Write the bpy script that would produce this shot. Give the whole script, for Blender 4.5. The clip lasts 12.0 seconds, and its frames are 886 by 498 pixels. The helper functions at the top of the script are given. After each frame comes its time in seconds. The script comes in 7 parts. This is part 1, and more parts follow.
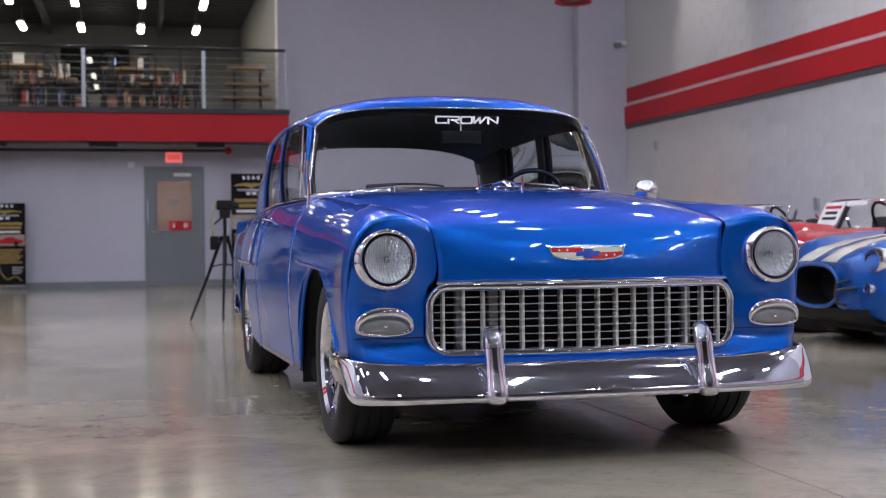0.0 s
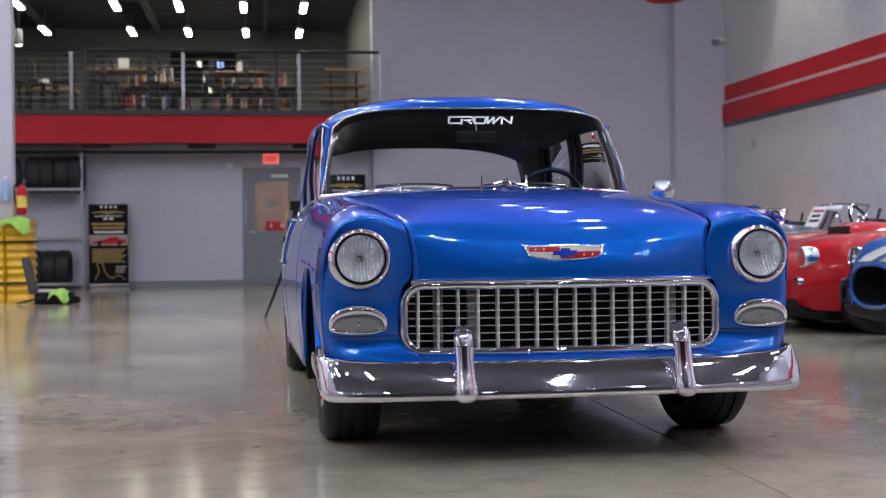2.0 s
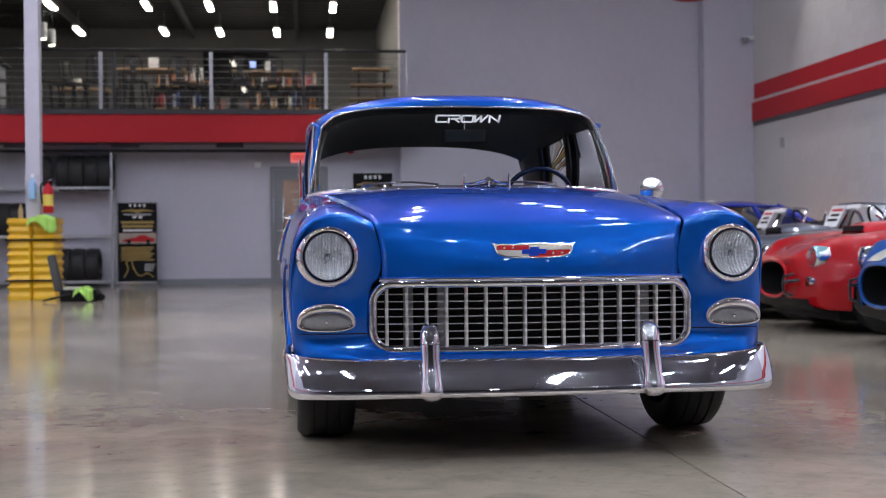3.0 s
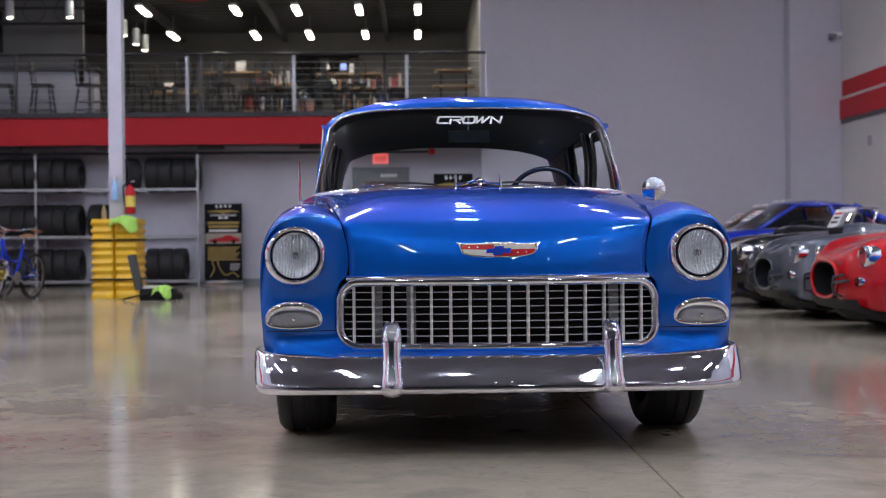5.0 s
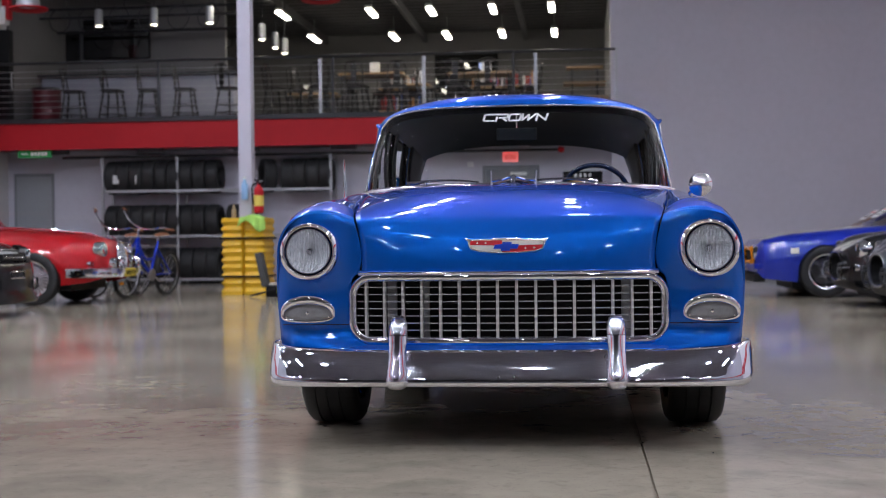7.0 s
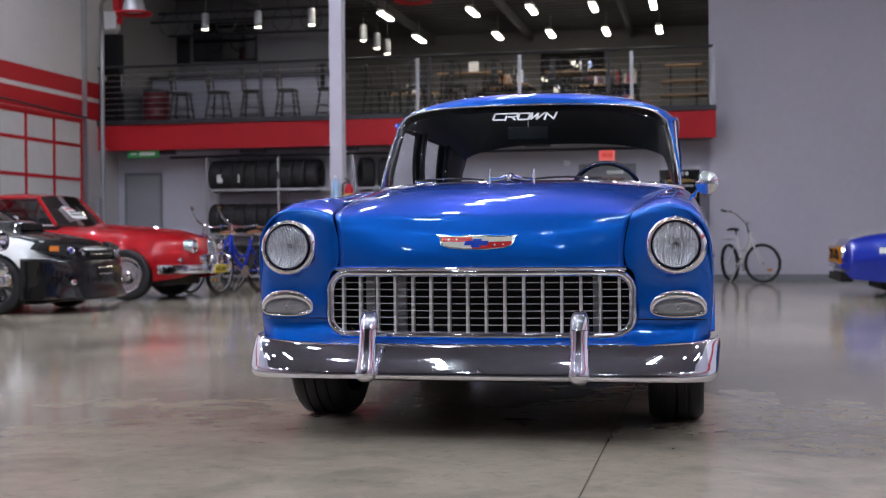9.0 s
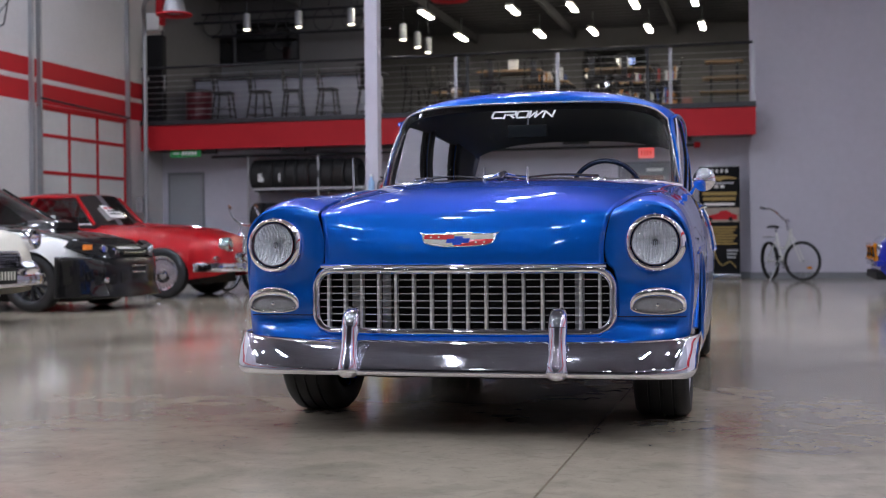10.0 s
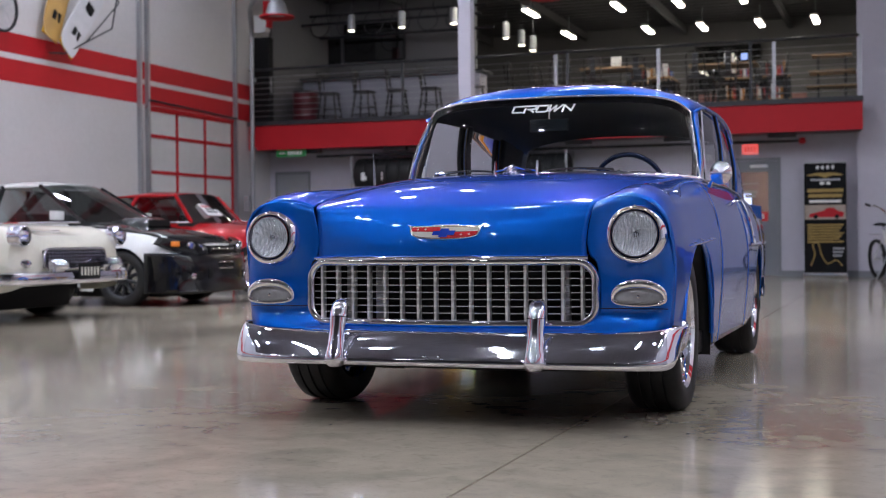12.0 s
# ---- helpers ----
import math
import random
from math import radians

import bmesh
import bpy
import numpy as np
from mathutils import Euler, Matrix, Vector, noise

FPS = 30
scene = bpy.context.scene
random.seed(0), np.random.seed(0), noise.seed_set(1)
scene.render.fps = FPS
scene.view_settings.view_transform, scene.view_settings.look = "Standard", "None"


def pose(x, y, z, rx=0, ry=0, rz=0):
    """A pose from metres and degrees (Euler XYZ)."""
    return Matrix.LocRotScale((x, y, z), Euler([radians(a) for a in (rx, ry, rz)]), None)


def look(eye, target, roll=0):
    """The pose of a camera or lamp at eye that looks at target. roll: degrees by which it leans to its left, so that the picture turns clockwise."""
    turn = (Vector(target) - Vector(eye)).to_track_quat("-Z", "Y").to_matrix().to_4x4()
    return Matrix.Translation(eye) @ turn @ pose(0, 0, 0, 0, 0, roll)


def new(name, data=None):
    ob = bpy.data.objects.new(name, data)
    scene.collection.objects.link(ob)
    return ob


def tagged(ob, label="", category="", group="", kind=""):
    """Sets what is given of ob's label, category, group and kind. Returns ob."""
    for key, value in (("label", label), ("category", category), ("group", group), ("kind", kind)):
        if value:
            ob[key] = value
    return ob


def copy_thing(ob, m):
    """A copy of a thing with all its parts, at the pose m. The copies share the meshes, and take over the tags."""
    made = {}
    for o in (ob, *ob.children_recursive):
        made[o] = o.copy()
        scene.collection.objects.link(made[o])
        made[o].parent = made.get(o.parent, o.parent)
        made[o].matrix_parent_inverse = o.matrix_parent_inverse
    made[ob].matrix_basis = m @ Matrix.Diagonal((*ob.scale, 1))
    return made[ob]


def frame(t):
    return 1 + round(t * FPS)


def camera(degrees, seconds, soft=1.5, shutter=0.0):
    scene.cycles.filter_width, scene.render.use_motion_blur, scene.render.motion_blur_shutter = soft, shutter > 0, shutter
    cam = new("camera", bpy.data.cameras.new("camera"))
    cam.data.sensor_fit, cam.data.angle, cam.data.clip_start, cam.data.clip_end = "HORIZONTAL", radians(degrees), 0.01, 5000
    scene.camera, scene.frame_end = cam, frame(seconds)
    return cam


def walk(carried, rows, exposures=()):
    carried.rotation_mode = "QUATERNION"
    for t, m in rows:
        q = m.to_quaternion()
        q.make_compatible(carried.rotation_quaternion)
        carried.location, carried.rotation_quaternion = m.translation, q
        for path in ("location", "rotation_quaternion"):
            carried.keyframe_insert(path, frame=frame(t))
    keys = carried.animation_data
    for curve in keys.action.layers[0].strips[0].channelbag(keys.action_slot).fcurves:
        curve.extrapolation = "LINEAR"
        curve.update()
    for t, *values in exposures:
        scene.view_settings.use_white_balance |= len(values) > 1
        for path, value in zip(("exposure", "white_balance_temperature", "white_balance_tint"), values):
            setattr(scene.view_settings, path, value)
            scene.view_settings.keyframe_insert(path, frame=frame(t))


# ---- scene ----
cam = camera(37.9, 12.0, 1.0)
PATH = [
    (0, (-0.018, -0.008, 0.829), (0.445, 1.937, 0.81), -0.6),
    (0.5, (0.088, -0.055, 0.824), (0.504, 1.901, 0.807), -0.6),
    (1, (0.216, -0.087, 0.815), (0.585, 1.878, 0.801), -0.5),
    (1.5, (0.363, -0.12, 0.819), (0.684, 1.854, 0.803), -0.6),
    (2, (0.511, -0.154, 0.821), (0.786, 1.827, 0.804), -0.6),
    (2.5, (0.647, -0.173, 0.816), (0.886, 1.812, 0.799), -0.6),
    (3, (0.778, -0.197, 0.816), (0.989, 1.792, 0.798), -0.5),
    (5, (1.316, -0.319, 0.808), (1.356, 1.68, 0.792), -0.5),
    (5.5, (1.455, -0.39, 0.8), (1.442, 1.61, 0.784), -0.5),
    (6, (1.602, -0.386, 0.785), (1.523, 1.613, 0.772), -0.4),
    (6.5, (1.752, -0.39, 0.787), (1.608, 1.605, 0.773), -0.5),
    (7, (1.901, -0.379, 0.793), (1.691, 1.61, 0.777), -0.6),
    (9, (2.522, -0.408, 0.779), (2.115, 1.55, 0.763), -0.4),
    (9.5, (2.663, -0.403, 0.778), (2.217, 1.547, 0.761), -0.5),
    (10, (2.808, -0.387, 0.774), (2.319, 1.553, 0.756), -0.5),
    (10.5, (2.954, -0.38, 0.76), (2.419, 1.547, 0.745), -0.4),
    (11, (3.105, -0.36, 0.765), (2.519, 1.552, 0.747), -0.5),
    (11.5, (3.249, -0.335, 0.756), (2.614, 1.561, 0.738), -0.5),
    (12, (3.378, -0.287, 0.74), (2.695, 1.593, 0.723), -0.5),
]
walk(cam, [(t, look(eye, target, roll)) for t, eye, target, roll in PATH], [(0, 0.0), (12, 0.0)])
cam.data.dof.use_dof = True
cam.data.dof.focus_distance = 5.0
cam.data.dof.aperture_fstop = 4.0

# ---- light ----
world = bpy.data.worlds.new("hall_air")
scene.world = world
world.use_nodes = True
world.node_tree.nodes["Background"].inputs[0].default_value = (0.02, 0.021, 0.024, 1)
world.node_tree.nodes["Background"].inputs[1].default_value = 0.3
HALL_LAMP, MEZZ_LAMP, SPOT_LAMP = 118.0, 36.0, 9.0


# ---- materials ----
def mat(name, color, rough=0.5, metal=0.0, coat=0.0, vary=0.06, grain=30.0, bump=0.0, spots=0.0, spec=0.5, rvary=0.0):
    """A surface with two scales of mottling in colour, gloss and relief."""
    m = bpy.data.materials.new(name)
    m.use_nodes = True
    nt = m.node_tree
    b = nt.nodes["Principled BSDF"]
    b.inputs["Roughness"].default_value = rough
    b.inputs["Metallic"].default_value = metal
    b.inputs["Coat Weight"].default_value = coat
    b.inputs["Coat Roughness"].default_value = 0.015
    b.inputs["Coat IOR"].default_value = 1.5
    b.inputs["Specular IOR Level"].default_value = spec
    b.inputs["Base Color"].default_value = (*color, 1)
    if vary or bump or spots or rvary:
        co = nt.nodes.new("ShaderNodeTexCoord")
        n1 = nt.nodes.new("ShaderNodeTexNoise")
        n1.inputs["Scale"].default_value = grain
        n1.inputs["Detail"].default_value = 6
        n2 = nt.nodes.new("ShaderNodeTexNoise")
        n2.inputs["Scale"].default_value = max(grain * 0.06, 0.35)
        n2.inputs["Detail"].default_value = 4
        for n in (n1, n2):
            nt.links.new(co.outputs["Object"], n.inputs["Vector"])
        mix = nt.nodes.new("ShaderNodeMath")
        mix.operation = "MULTIPLY_ADD"
        mix.inputs[1].default_value = 0.5 + spots
        nt.links.new(n2.outputs["Fac"], mix.inputs[0])
        half = nt.nodes.new("ShaderNodeMath")
        half.operation = "MULTIPLY"
        half.inputs[1].default_value = 0.5
        nt.links.new(n1.outputs["Fac"], half.inputs[0])
        nt.links.new(half.outputs[0], mix.inputs[2])
        ramp = nt.nodes.new("ShaderNodeMapRange")
        ramp.inputs["From Min"].default_value = 0.3
        ramp.inputs["From Max"].default_value = 0.7 + spots * 0.5
        ramp.inputs["To Min"].default_value = 1 - vary - spots
        ramp.inputs["To Max"].default_value = 1 + vary
        nt.links.new(mix.outputs[0], ramp.inputs["Value"])
        mul = nt.nodes.new("ShaderNodeMix")
        mul.data_type, mul.blend_type = "RGBA", "MULTIPLY"
        mul.inputs[0].default_value = 1
        mul.inputs[6].default_value = (*color, 1)
        nt.links.new(ramp.outputs[0], mul.inputs[7])
        nt.links.new(mul.outputs[2], b.inputs["Base Color"])
        if rvary:
            rr = nt.nodes.new("ShaderNodeMapRange")
            rr.inputs["From Min"].default_value, rr.inputs["From Max"].default_value = 0.3, 0.7
            rr.inputs["To Min"].default_value, rr.inputs["To Max"].default_value = max(rough - rvary, 0.02), rough + rvary
            nt.links.new(mix.outputs[0], rr.inputs["Value"])
            nt.links.new(rr.outputs[0], b.inputs["Roughness"])
        if bump:
            bp = nt.nodes.new("ShaderNodeBump")
            bp.inputs["Strength"].default_value = 0.5
            bp.inputs["Distance"].default_value = bump
            nt.links.new(n1.outputs["Fac"], bp.inputs["Height"])
            nt.links.new(bp.outputs[0], b.inputs["Normal"])
    return m


def glow(name, color, strength):
    m = bpy.data.materials.new(name)
    m.use_nodes = True
    b = m.node_tree.nodes["Principled BSDF"]
    b.inputs["Base Color"].default_value = (0.8, 0.8, 0.8, 1)
    b.inputs["Emission Color"].default_value = (*color, 1)
    b.inputs["Emission Strength"].default_value = strength
    return m


def glass(name, tint=(0.92, 0.95, 0.95), rough=0.0, ior=1.45):
    """Thin clear pane: sees through with a Fresnel gloss on top."""
    m = bpy.data.materials.new(name)
    m.use_nodes = True
    nt = m.node_tree
    nt.nodes.remove(nt.nodes["Principled BSDF"])
    out = nt.nodes["Material Output"]
    tr = nt.nodes.new("ShaderNodeBsdfTransparent")
    tr.inputs[0].default_value = (*tint, 1)
    gl = nt.nodes.new("ShaderNodeBsdfGlossy")
    gl.inputs["Roughness"].default_value = rough
    gl.inputs["Color"].default_value = (1, 1, 1, 1)
    fr = nt.nodes.new("ShaderNodeFresnel")
    fr.inputs["IOR"].default_value = ior
    mx = nt.nodes.new("ShaderNodeMixShader")
    nt.links.new(fr.outputs[0], mx.inputs[0])
    nt.links.new(tr.outputs[0], mx.inputs[1])
    nt.links.new(gl.outputs[0], mx.inputs[2])
    nt.links.new(mx.outputs[0], out.inputs[0])
    return m


def paint(name, color, flake=0.5, rough=0.32, coat=1.0):
    """Clear-coated metallic car paint with fine flake and slight orange peel."""
    m = mat(name, color, rough, flake, coat, vary=0.05, grain=400.0, spec=0.1)
    nt = m.node_tree
    b = nt.nodes["Principled BSDF"]
    n = nt.nodes.new("ShaderNodeTexNoise")
    n.inputs["Scale"].default_value = 55
    co = nt.nodes.new("ShaderNodeTexCoord")
    nt.links.new(co.outputs["Object"], n.inputs["Vector"])
    bp = nt.nodes.new("ShaderNodeBump")
    bp.inputs["Strength"].default_value = 0.02
    bp.inputs["Distance"].default_value = 0.001
    nt.links.new(n.outputs["Fac"], bp.inputs["Height"])
    nt.links.new(bp.outputs[0], b.inputs["Coat Normal"])
    return m


def concrete():
    """Polished grey-beige slab: broad stains, fine aggregate, uneven gloss."""
    m = mat("polished_concrete", (0.44, 0.38, 0.29), 0.12, 0, 0, vary=0.1, grain=9.0, spots=0.06, spec=0.45, rvary=0.035)
    nt = m.node_tree
    b = nt.nodes["Principled BSDF"]
    co = nt.nodes.new("ShaderNodeTexCoord")
    base = b.inputs["Base Color"].links[0].from_socket
    last = base
    for scale, lo, hi, dark in ((0.45, 0.42, 0.62, 0.66), (2.2, 0.48, 0.68, 0.76), (14, 0.55, 0.72, 0.84), (70, 0.58, 0.72, 0.84)):
        n = nt.nodes.new("ShaderNodeTexNoise")
        n.inputs["Scale"].default_value, n.inputs["Detail"].default_value, n.inputs["Distortion"].default_value = scale, 7, 0.8
        nt.links.new(co.outputs["Object"], n.inputs["Vector"])
        r = nt.nodes.new("ShaderNodeMapRange")
        r.inputs["From Min"].default_value, r.inputs["From Max"].default_value = lo, hi
        r.inputs["To Min"].default_value, r.inputs["To Max"].default_value = 1, dark
        nt.links.new(n.outputs["Fac"], r.inputs["Value"])
        mul = nt.nodes.new("ShaderNodeMix")
        mul.data_type, mul.blend_type = "RGBA", "MULTIPLY"
        mul.inputs[0].default_value = 1
        nt.links.new(last, mul.inputs[6])
        nt.links.new(r.outputs[0], mul.inputs[7])
        last = mul.outputs[2]
    nt.links.new(last, b.inputs["Base Color"])
    wave = nt.nodes.new("ShaderNodeTexNoise")
    wave.inputs["Scale"].default_value, wave.inputs["Detail"].default_value = 3.5, 3
    nt.links.new(co.outputs["Object"], wave.inputs["Vector"])
    bp = nt.nodes.new("ShaderNodeBump")
    bp.inputs["Strength"].default_value, bp.inputs["Distance"].default_value = 0.05, 0.004
    nt.links.new(wave.outputs["Fac"], bp.inputs["Height"])
    nt.links.new(bp.outputs[0], b.inputs["Normal"])
    return m


FLOOR = concrete()
WALL = mat("pale_lavender_wall_paint", (0.52, 0.505, 0.575), 0.6, vary=0.05, grain=8, bump=0.002)
BLOCK = mat("painted_block_wall", (0.64, 0.62, 0.615), 0.55, vary=0.05, grain=14, bump=0.004)
RED = mat("red_band_paint", (0.48, 0.014, 0.022), 0.5, vary=0.06, grain=6, spec=0.25)
WHITE = mat("white_paint", (0.78, 0.78, 0.77), 0.45, vary=0.04, grain=12)
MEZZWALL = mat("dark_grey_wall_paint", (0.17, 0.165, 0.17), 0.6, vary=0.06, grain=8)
GREYDOOR = mat("grey_door_paint", (0.2, 0.21, 0.23), 0.4, vary=0.05, grain=10)
DARKSTEEL = mat("dark_painted_steel", (0.035, 0.037, 0.042), 0.4, 0.3, vary=0.15, grain=20)
STEEL = mat("brushed_steel", (0.5, 0.51, 0.54), 0.32, 1, vary=0.1, grain=40)
GALV = mat("galvanised_steel", (0.42, 0.43, 0.45), 0.45, 0.8, vary=0.15, grain=18)
HALLDECK = mat("grey_ceiling_deck", (0.12, 0.117, 0.128), 0.7, vary=0.2, grain=6)
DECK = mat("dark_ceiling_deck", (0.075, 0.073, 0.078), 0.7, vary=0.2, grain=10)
CHROME = mat("chrome", (0.84, 0.845, 0.93), 0.04, 1, vary=0.03, grain=15, rvary=0.02)
DULLCHROME = mat("dull_chrome", (0.6, 0.61, 0.63), 0.2, 1, vary=0.06, grain=25)
BLUE = paint("candy_blue_paint", (0.004, 0.116, 0.54), 0.5, 0.36)
BLUE.node_tree.nodes["Principled BSDF"].inputs["Specular Tint"].default_value = (0.02, 0.16, 0.7, 1)
BLUE.node_tree.nodes["Principled BSDF"].inputs["Coat IOR"].default_value = 1.5
RUBBER = mat("tyre_rubber", (0.012, 0.012, 0.013), 0.62, vary=0.25, grain=60, bump=0.001)
BLACK = mat("black_trim", (0.007, 0.007, 0.008), 0.55, vary=0.2, grain=30, spec=0.2)
SEATBLACK = mat("black_upholstery", (0.012, 0.012, 0.014), 0.6, vary=0.2, grain=40, bump=0.002)
GLASS = glass("clear_glass", (0.95, 0.97, 0.97), 0.0, 1.16)
DARKGLASS = glass("tinted_glass", (0.3, 0.32, 0.32))
SIDEGLASS = glass("pale_tinted_glass", (0.88, 0.91, 0.9), 0.0, 1.35)
LENS = glass("lamp_lens_glass", (0.95, 0.97, 1.0), 0.03)
FLUTE = mat("fluted_glass_ribs", (0.8, 0.82, 0.86), 0.08, 0.3, 0.8, vary=0.05, grain=60)
def fluted_mirror():
    """Silvered bowl seen through upright glass flutes."""
    m = mat("silvered_reflector", (0.98, 0.98, 0.99), 0.08, 0.12, 0.6, vary=0.1, grain=32, spec=0.9)
    nt = m.node_tree
    b = nt.nodes["Principled BSDF"]
    co = nt.nodes.new("ShaderNodeTexCoord")
    w = nt.nodes.new("ShaderNodeTexWave")
    w.bands_direction = "X"
    w.inputs["Scale"].default_value, w.inputs["Distortion"].default_value, w.inputs["Detail"].default_value = 27.0, 1.2, 1.0
    n = nt.nodes.new("ShaderNodeTexVoronoi")
    n.inputs["Scale"].default_value = 75
    add = nt.nodes.new("ShaderNodeMath")
    add.operation = "MULTIPLY_ADD"
    add.inputs[1].default_value = 0.5
    bp = nt.nodes.new("ShaderNodeBump")
    bp.inputs["Strength"].default_value, bp.inputs["Distance"].default_value = 1.0, 0.007
    nt.links.new(co.outputs["Object"], w.inputs["Vector"])
    nt.links.new(co.outputs["Object"], n.inputs["Vector"])
    nt.links.new(w.outputs["Fac"], add.inputs[0])
    nt.links.new(n.outputs["Distance"], add.inputs[2])
    nt.links.new(add.outputs[0], bp.inputs["Height"])
    nt.links.new(bp.outputs[0], b.inputs["Normal"])
    return m


REFLECT = fluted_mirror()
FROST = mat("frosted_parking_lens", (0.24, 0.24, 0.245), 0.2, 0, 0.6, vary=0.12, grain=80)
HALLGLOW = glow("hall_lamp_diffuser", (0.9, 0.95, 1.12), HALL_LAMP)
MEZZGLOW = glow("fluorescent_diffuser", (1.0, 0.93, 0.78), MEZZ_LAMP)
DOTGLOW = glow("downlight_lens", (0.9, 0.95, 1.13), 215.0)
SPOTGLOW = glow("spot_bulb", (1.0, 0.93, 0.7), SPOT_LAMP)


# ---- mesh tools ----
def spline(pts, n):
    """n points along a smooth curve through the given ones, even in parameter."""
    p = np.array(pts, float)
    k = len(p)
    ext = np.vstack([2 * p[0] - p[1], p, 2 * p[-1] - p[-2]])
    out = []
    for u in np.linspace(0, k - 1, n):
        i = min(int(u), k - 2)
        f = u - i
        a, b, c, d = ext[i], ext[i + 1], ext[i + 2], ext[i + 3]
        out.append(0.5 * (2 * b + (c - a) * f + (2 * a - 5 * b + 4 * c - d) * f * f + (3 * b - a - 3 * c + d) * f ** 3))
    return np.array(out)


def curve_at(keys, s):
    """Smooth value at s of rows (s, value...)."""
    k = np.array(keys, float)
    i = int(np.clip(np.searchsorted(k[:, 0], s) - 1, 0, len(k) - 2))
    f = np.clip((s - k[i, 0]) / (k[i + 1, 0] - k[i, 0]), 0, 1)
    f = f * f * (3 - 2 * f) * 0.5 + f * 0.5
    return k[i, 1:] * (1 - f) + k[i + 1, 1:] * f


def grid(bm, rows, wrap=False, cap=False):
    """A skin over rows of points; wrap closes each row to a ring; cap closes the ends."""
    vs = [[bm.verts.new(tuple(p)) for p in r] for r in rows]
    n = len(vs[0])
    for a, b in zip(vs, vs[1:]):
        for i in range(n if wrap else n - 1):
            j = (i + 1) % n
            try:
                bm.faces.new((a[i], a[j], b[j], b[i]))
            except ValueError:
                pass
    if cap:
        bm.faces.new(list(reversed(vs[0])))
        bm.faces.new(vs[-1])
    return bm


def box(bm, x0, x1, y0, y1, z0, z1, bevel=0.0):
    r = bmesh.ops.create_cube(bm, size=1, matrix=Matrix.Translation(((x0 + x1) / 2, (y0 + y1) / 2, (z0 + z1) / 2)) @ Matrix.Diagonal((abs(x1 - x0), abs(y1 - y0), abs(z1 - z0), 1)))
    if bevel:
        es = list({e for v in r["verts"] for e in v.link_edges})
        bmesh.ops.bevel(bm, geom=es, offset=bevel, segments=2, profile=0.7, affect="EDGES")
    return bm


def tube(bm, pts, r, n=10, closed=False, cap=True):
    """A round bar along points; r may be one radius or one for each point."""
    p = [Vector(q) for q in pts]
    k = len(p)
    rr = [r] * k if not hasattr(r, "__len__") else r
    rows, up = [], None
    for i in range(k):
        a, b = (p[i - 1], p[(i + 1) % k]) if closed else (p[max(i - 1, 0)], p[min(i + 1, k - 1)])
        d = (b - a).normalized()
        if up is None:
            up = Vector((0, 0, 1)) if abs(d.z) < 0.9 else Vector((1, 0, 0))
        s = d.cross(up).normalized()
        up = s.cross(d).normalized()
        rows.append([p[i] + rr[i] * (math.cos(t) * s + math.sin(t) * up) for t in np.linspace(0, 2 * math.pi, n, endpoint=False)])
    if closed:
        rows.append(rows[0])
    grid(bm, rows, wrap=True, cap=cap and not closed)
    if closed:
        bmesh.ops.remove_doubles(bm, verts=bm.verts, dist=1e-5)
    return bm


def lathe(bm, profile, m=Matrix.Identity(4), n=32, ends=True):
    """A turned shape about local z: profile rows (radius, height), laid by m."""
    rows = []
    for r, h in profile:
        rows.append([m @ Vector((max(r, 1e-4) * math.cos(t), max(r, 1e-4) * math.sin(t), h)) for t in np.linspace(0, 2 * math.pi, n, endpoint=False)])
    return grid(bm, rows, wrap=True, cap=ends)


def part(name, bm, material, parent=None, label="", smooth=35, m=None):
    """Links a bmesh as one mesh object under a thing or part."""
    bmesh.ops.recalc_face_normals(bm, faces=bm.faces)
    me = bpy.data.meshes.new(name)
    bm.to_mesh(me)
    bm.free()
    if smooth:
        me.shade_smooth()
        me.set_sharp_from_angle(angle=radians(smooth))
    me.materials.append(material)
    ob = new(name, me)
    if parent:
        ob.parent = parent
    if m is not None:
        ob.matrix_basis = m
    if label:
        tagged(ob, label)
    return ob


def thick(ob, t=0.008, offset=-1.0):
    s = ob.modifiers.new("skin", "SOLIDIFY")
    s.thickness, s.offset = t, offset
    return ob


def thing(name, label, category, m=None, group="", kind=""):
    ob = new(name)
    ob.empty_display_size = 0.2
    if m is not None:
        ob.matrix_basis = m
    return tagged(ob, label, category, group, kind)


def B():
    return bmesh.new()


def structure(name, bm, material, label, smooth=0, m=None):
    return tagged(part(name, bm, material, None, label, smooth, m), kind="structure")


# ---- the hall ----
XL, XR, YB, YF, ZC = -9.55, 9.391, 24.64, -26.0, 7.6  # far bay, on the drawing
SHRINK, RISE, MIDX, MIDY = 0.953, 0.965, 1.7, -0.25  # the drawing of the far bay to true size
FAR = Matrix.Translation((MIDX * (1 - SHRINK), MIDY * (1 - SHRINK), 0)) @ Matrix.Diagonal((SHRINK, SHRINK, RISE, 1))
WX, EX, NY = (FAR @ Vector((XL, 0, 0))).x, (FAR @ Vector((XR, 0, 0))).x, (FAR @ Vector((0, YB, 0))).y  # side walls and back wall
ZN = ZC / RISE
MX, MY = 2.62, 23.7  # right end and front of the mezzanine

bm = B()
box(bm, WX - 0.3, 2.127, YF - 0.3, 35, -0.2, 0)
box(bm, 2.135, EX + 0.3, YF - 0.3, 35, -0.2, 0)
box(bm, 2.12, 2.14, YF - 0.3, 35, -0.2, -0.012)
structure("floor", bm, FLOOR, "polished grey-beige concrete floor with a saw-cut joint")

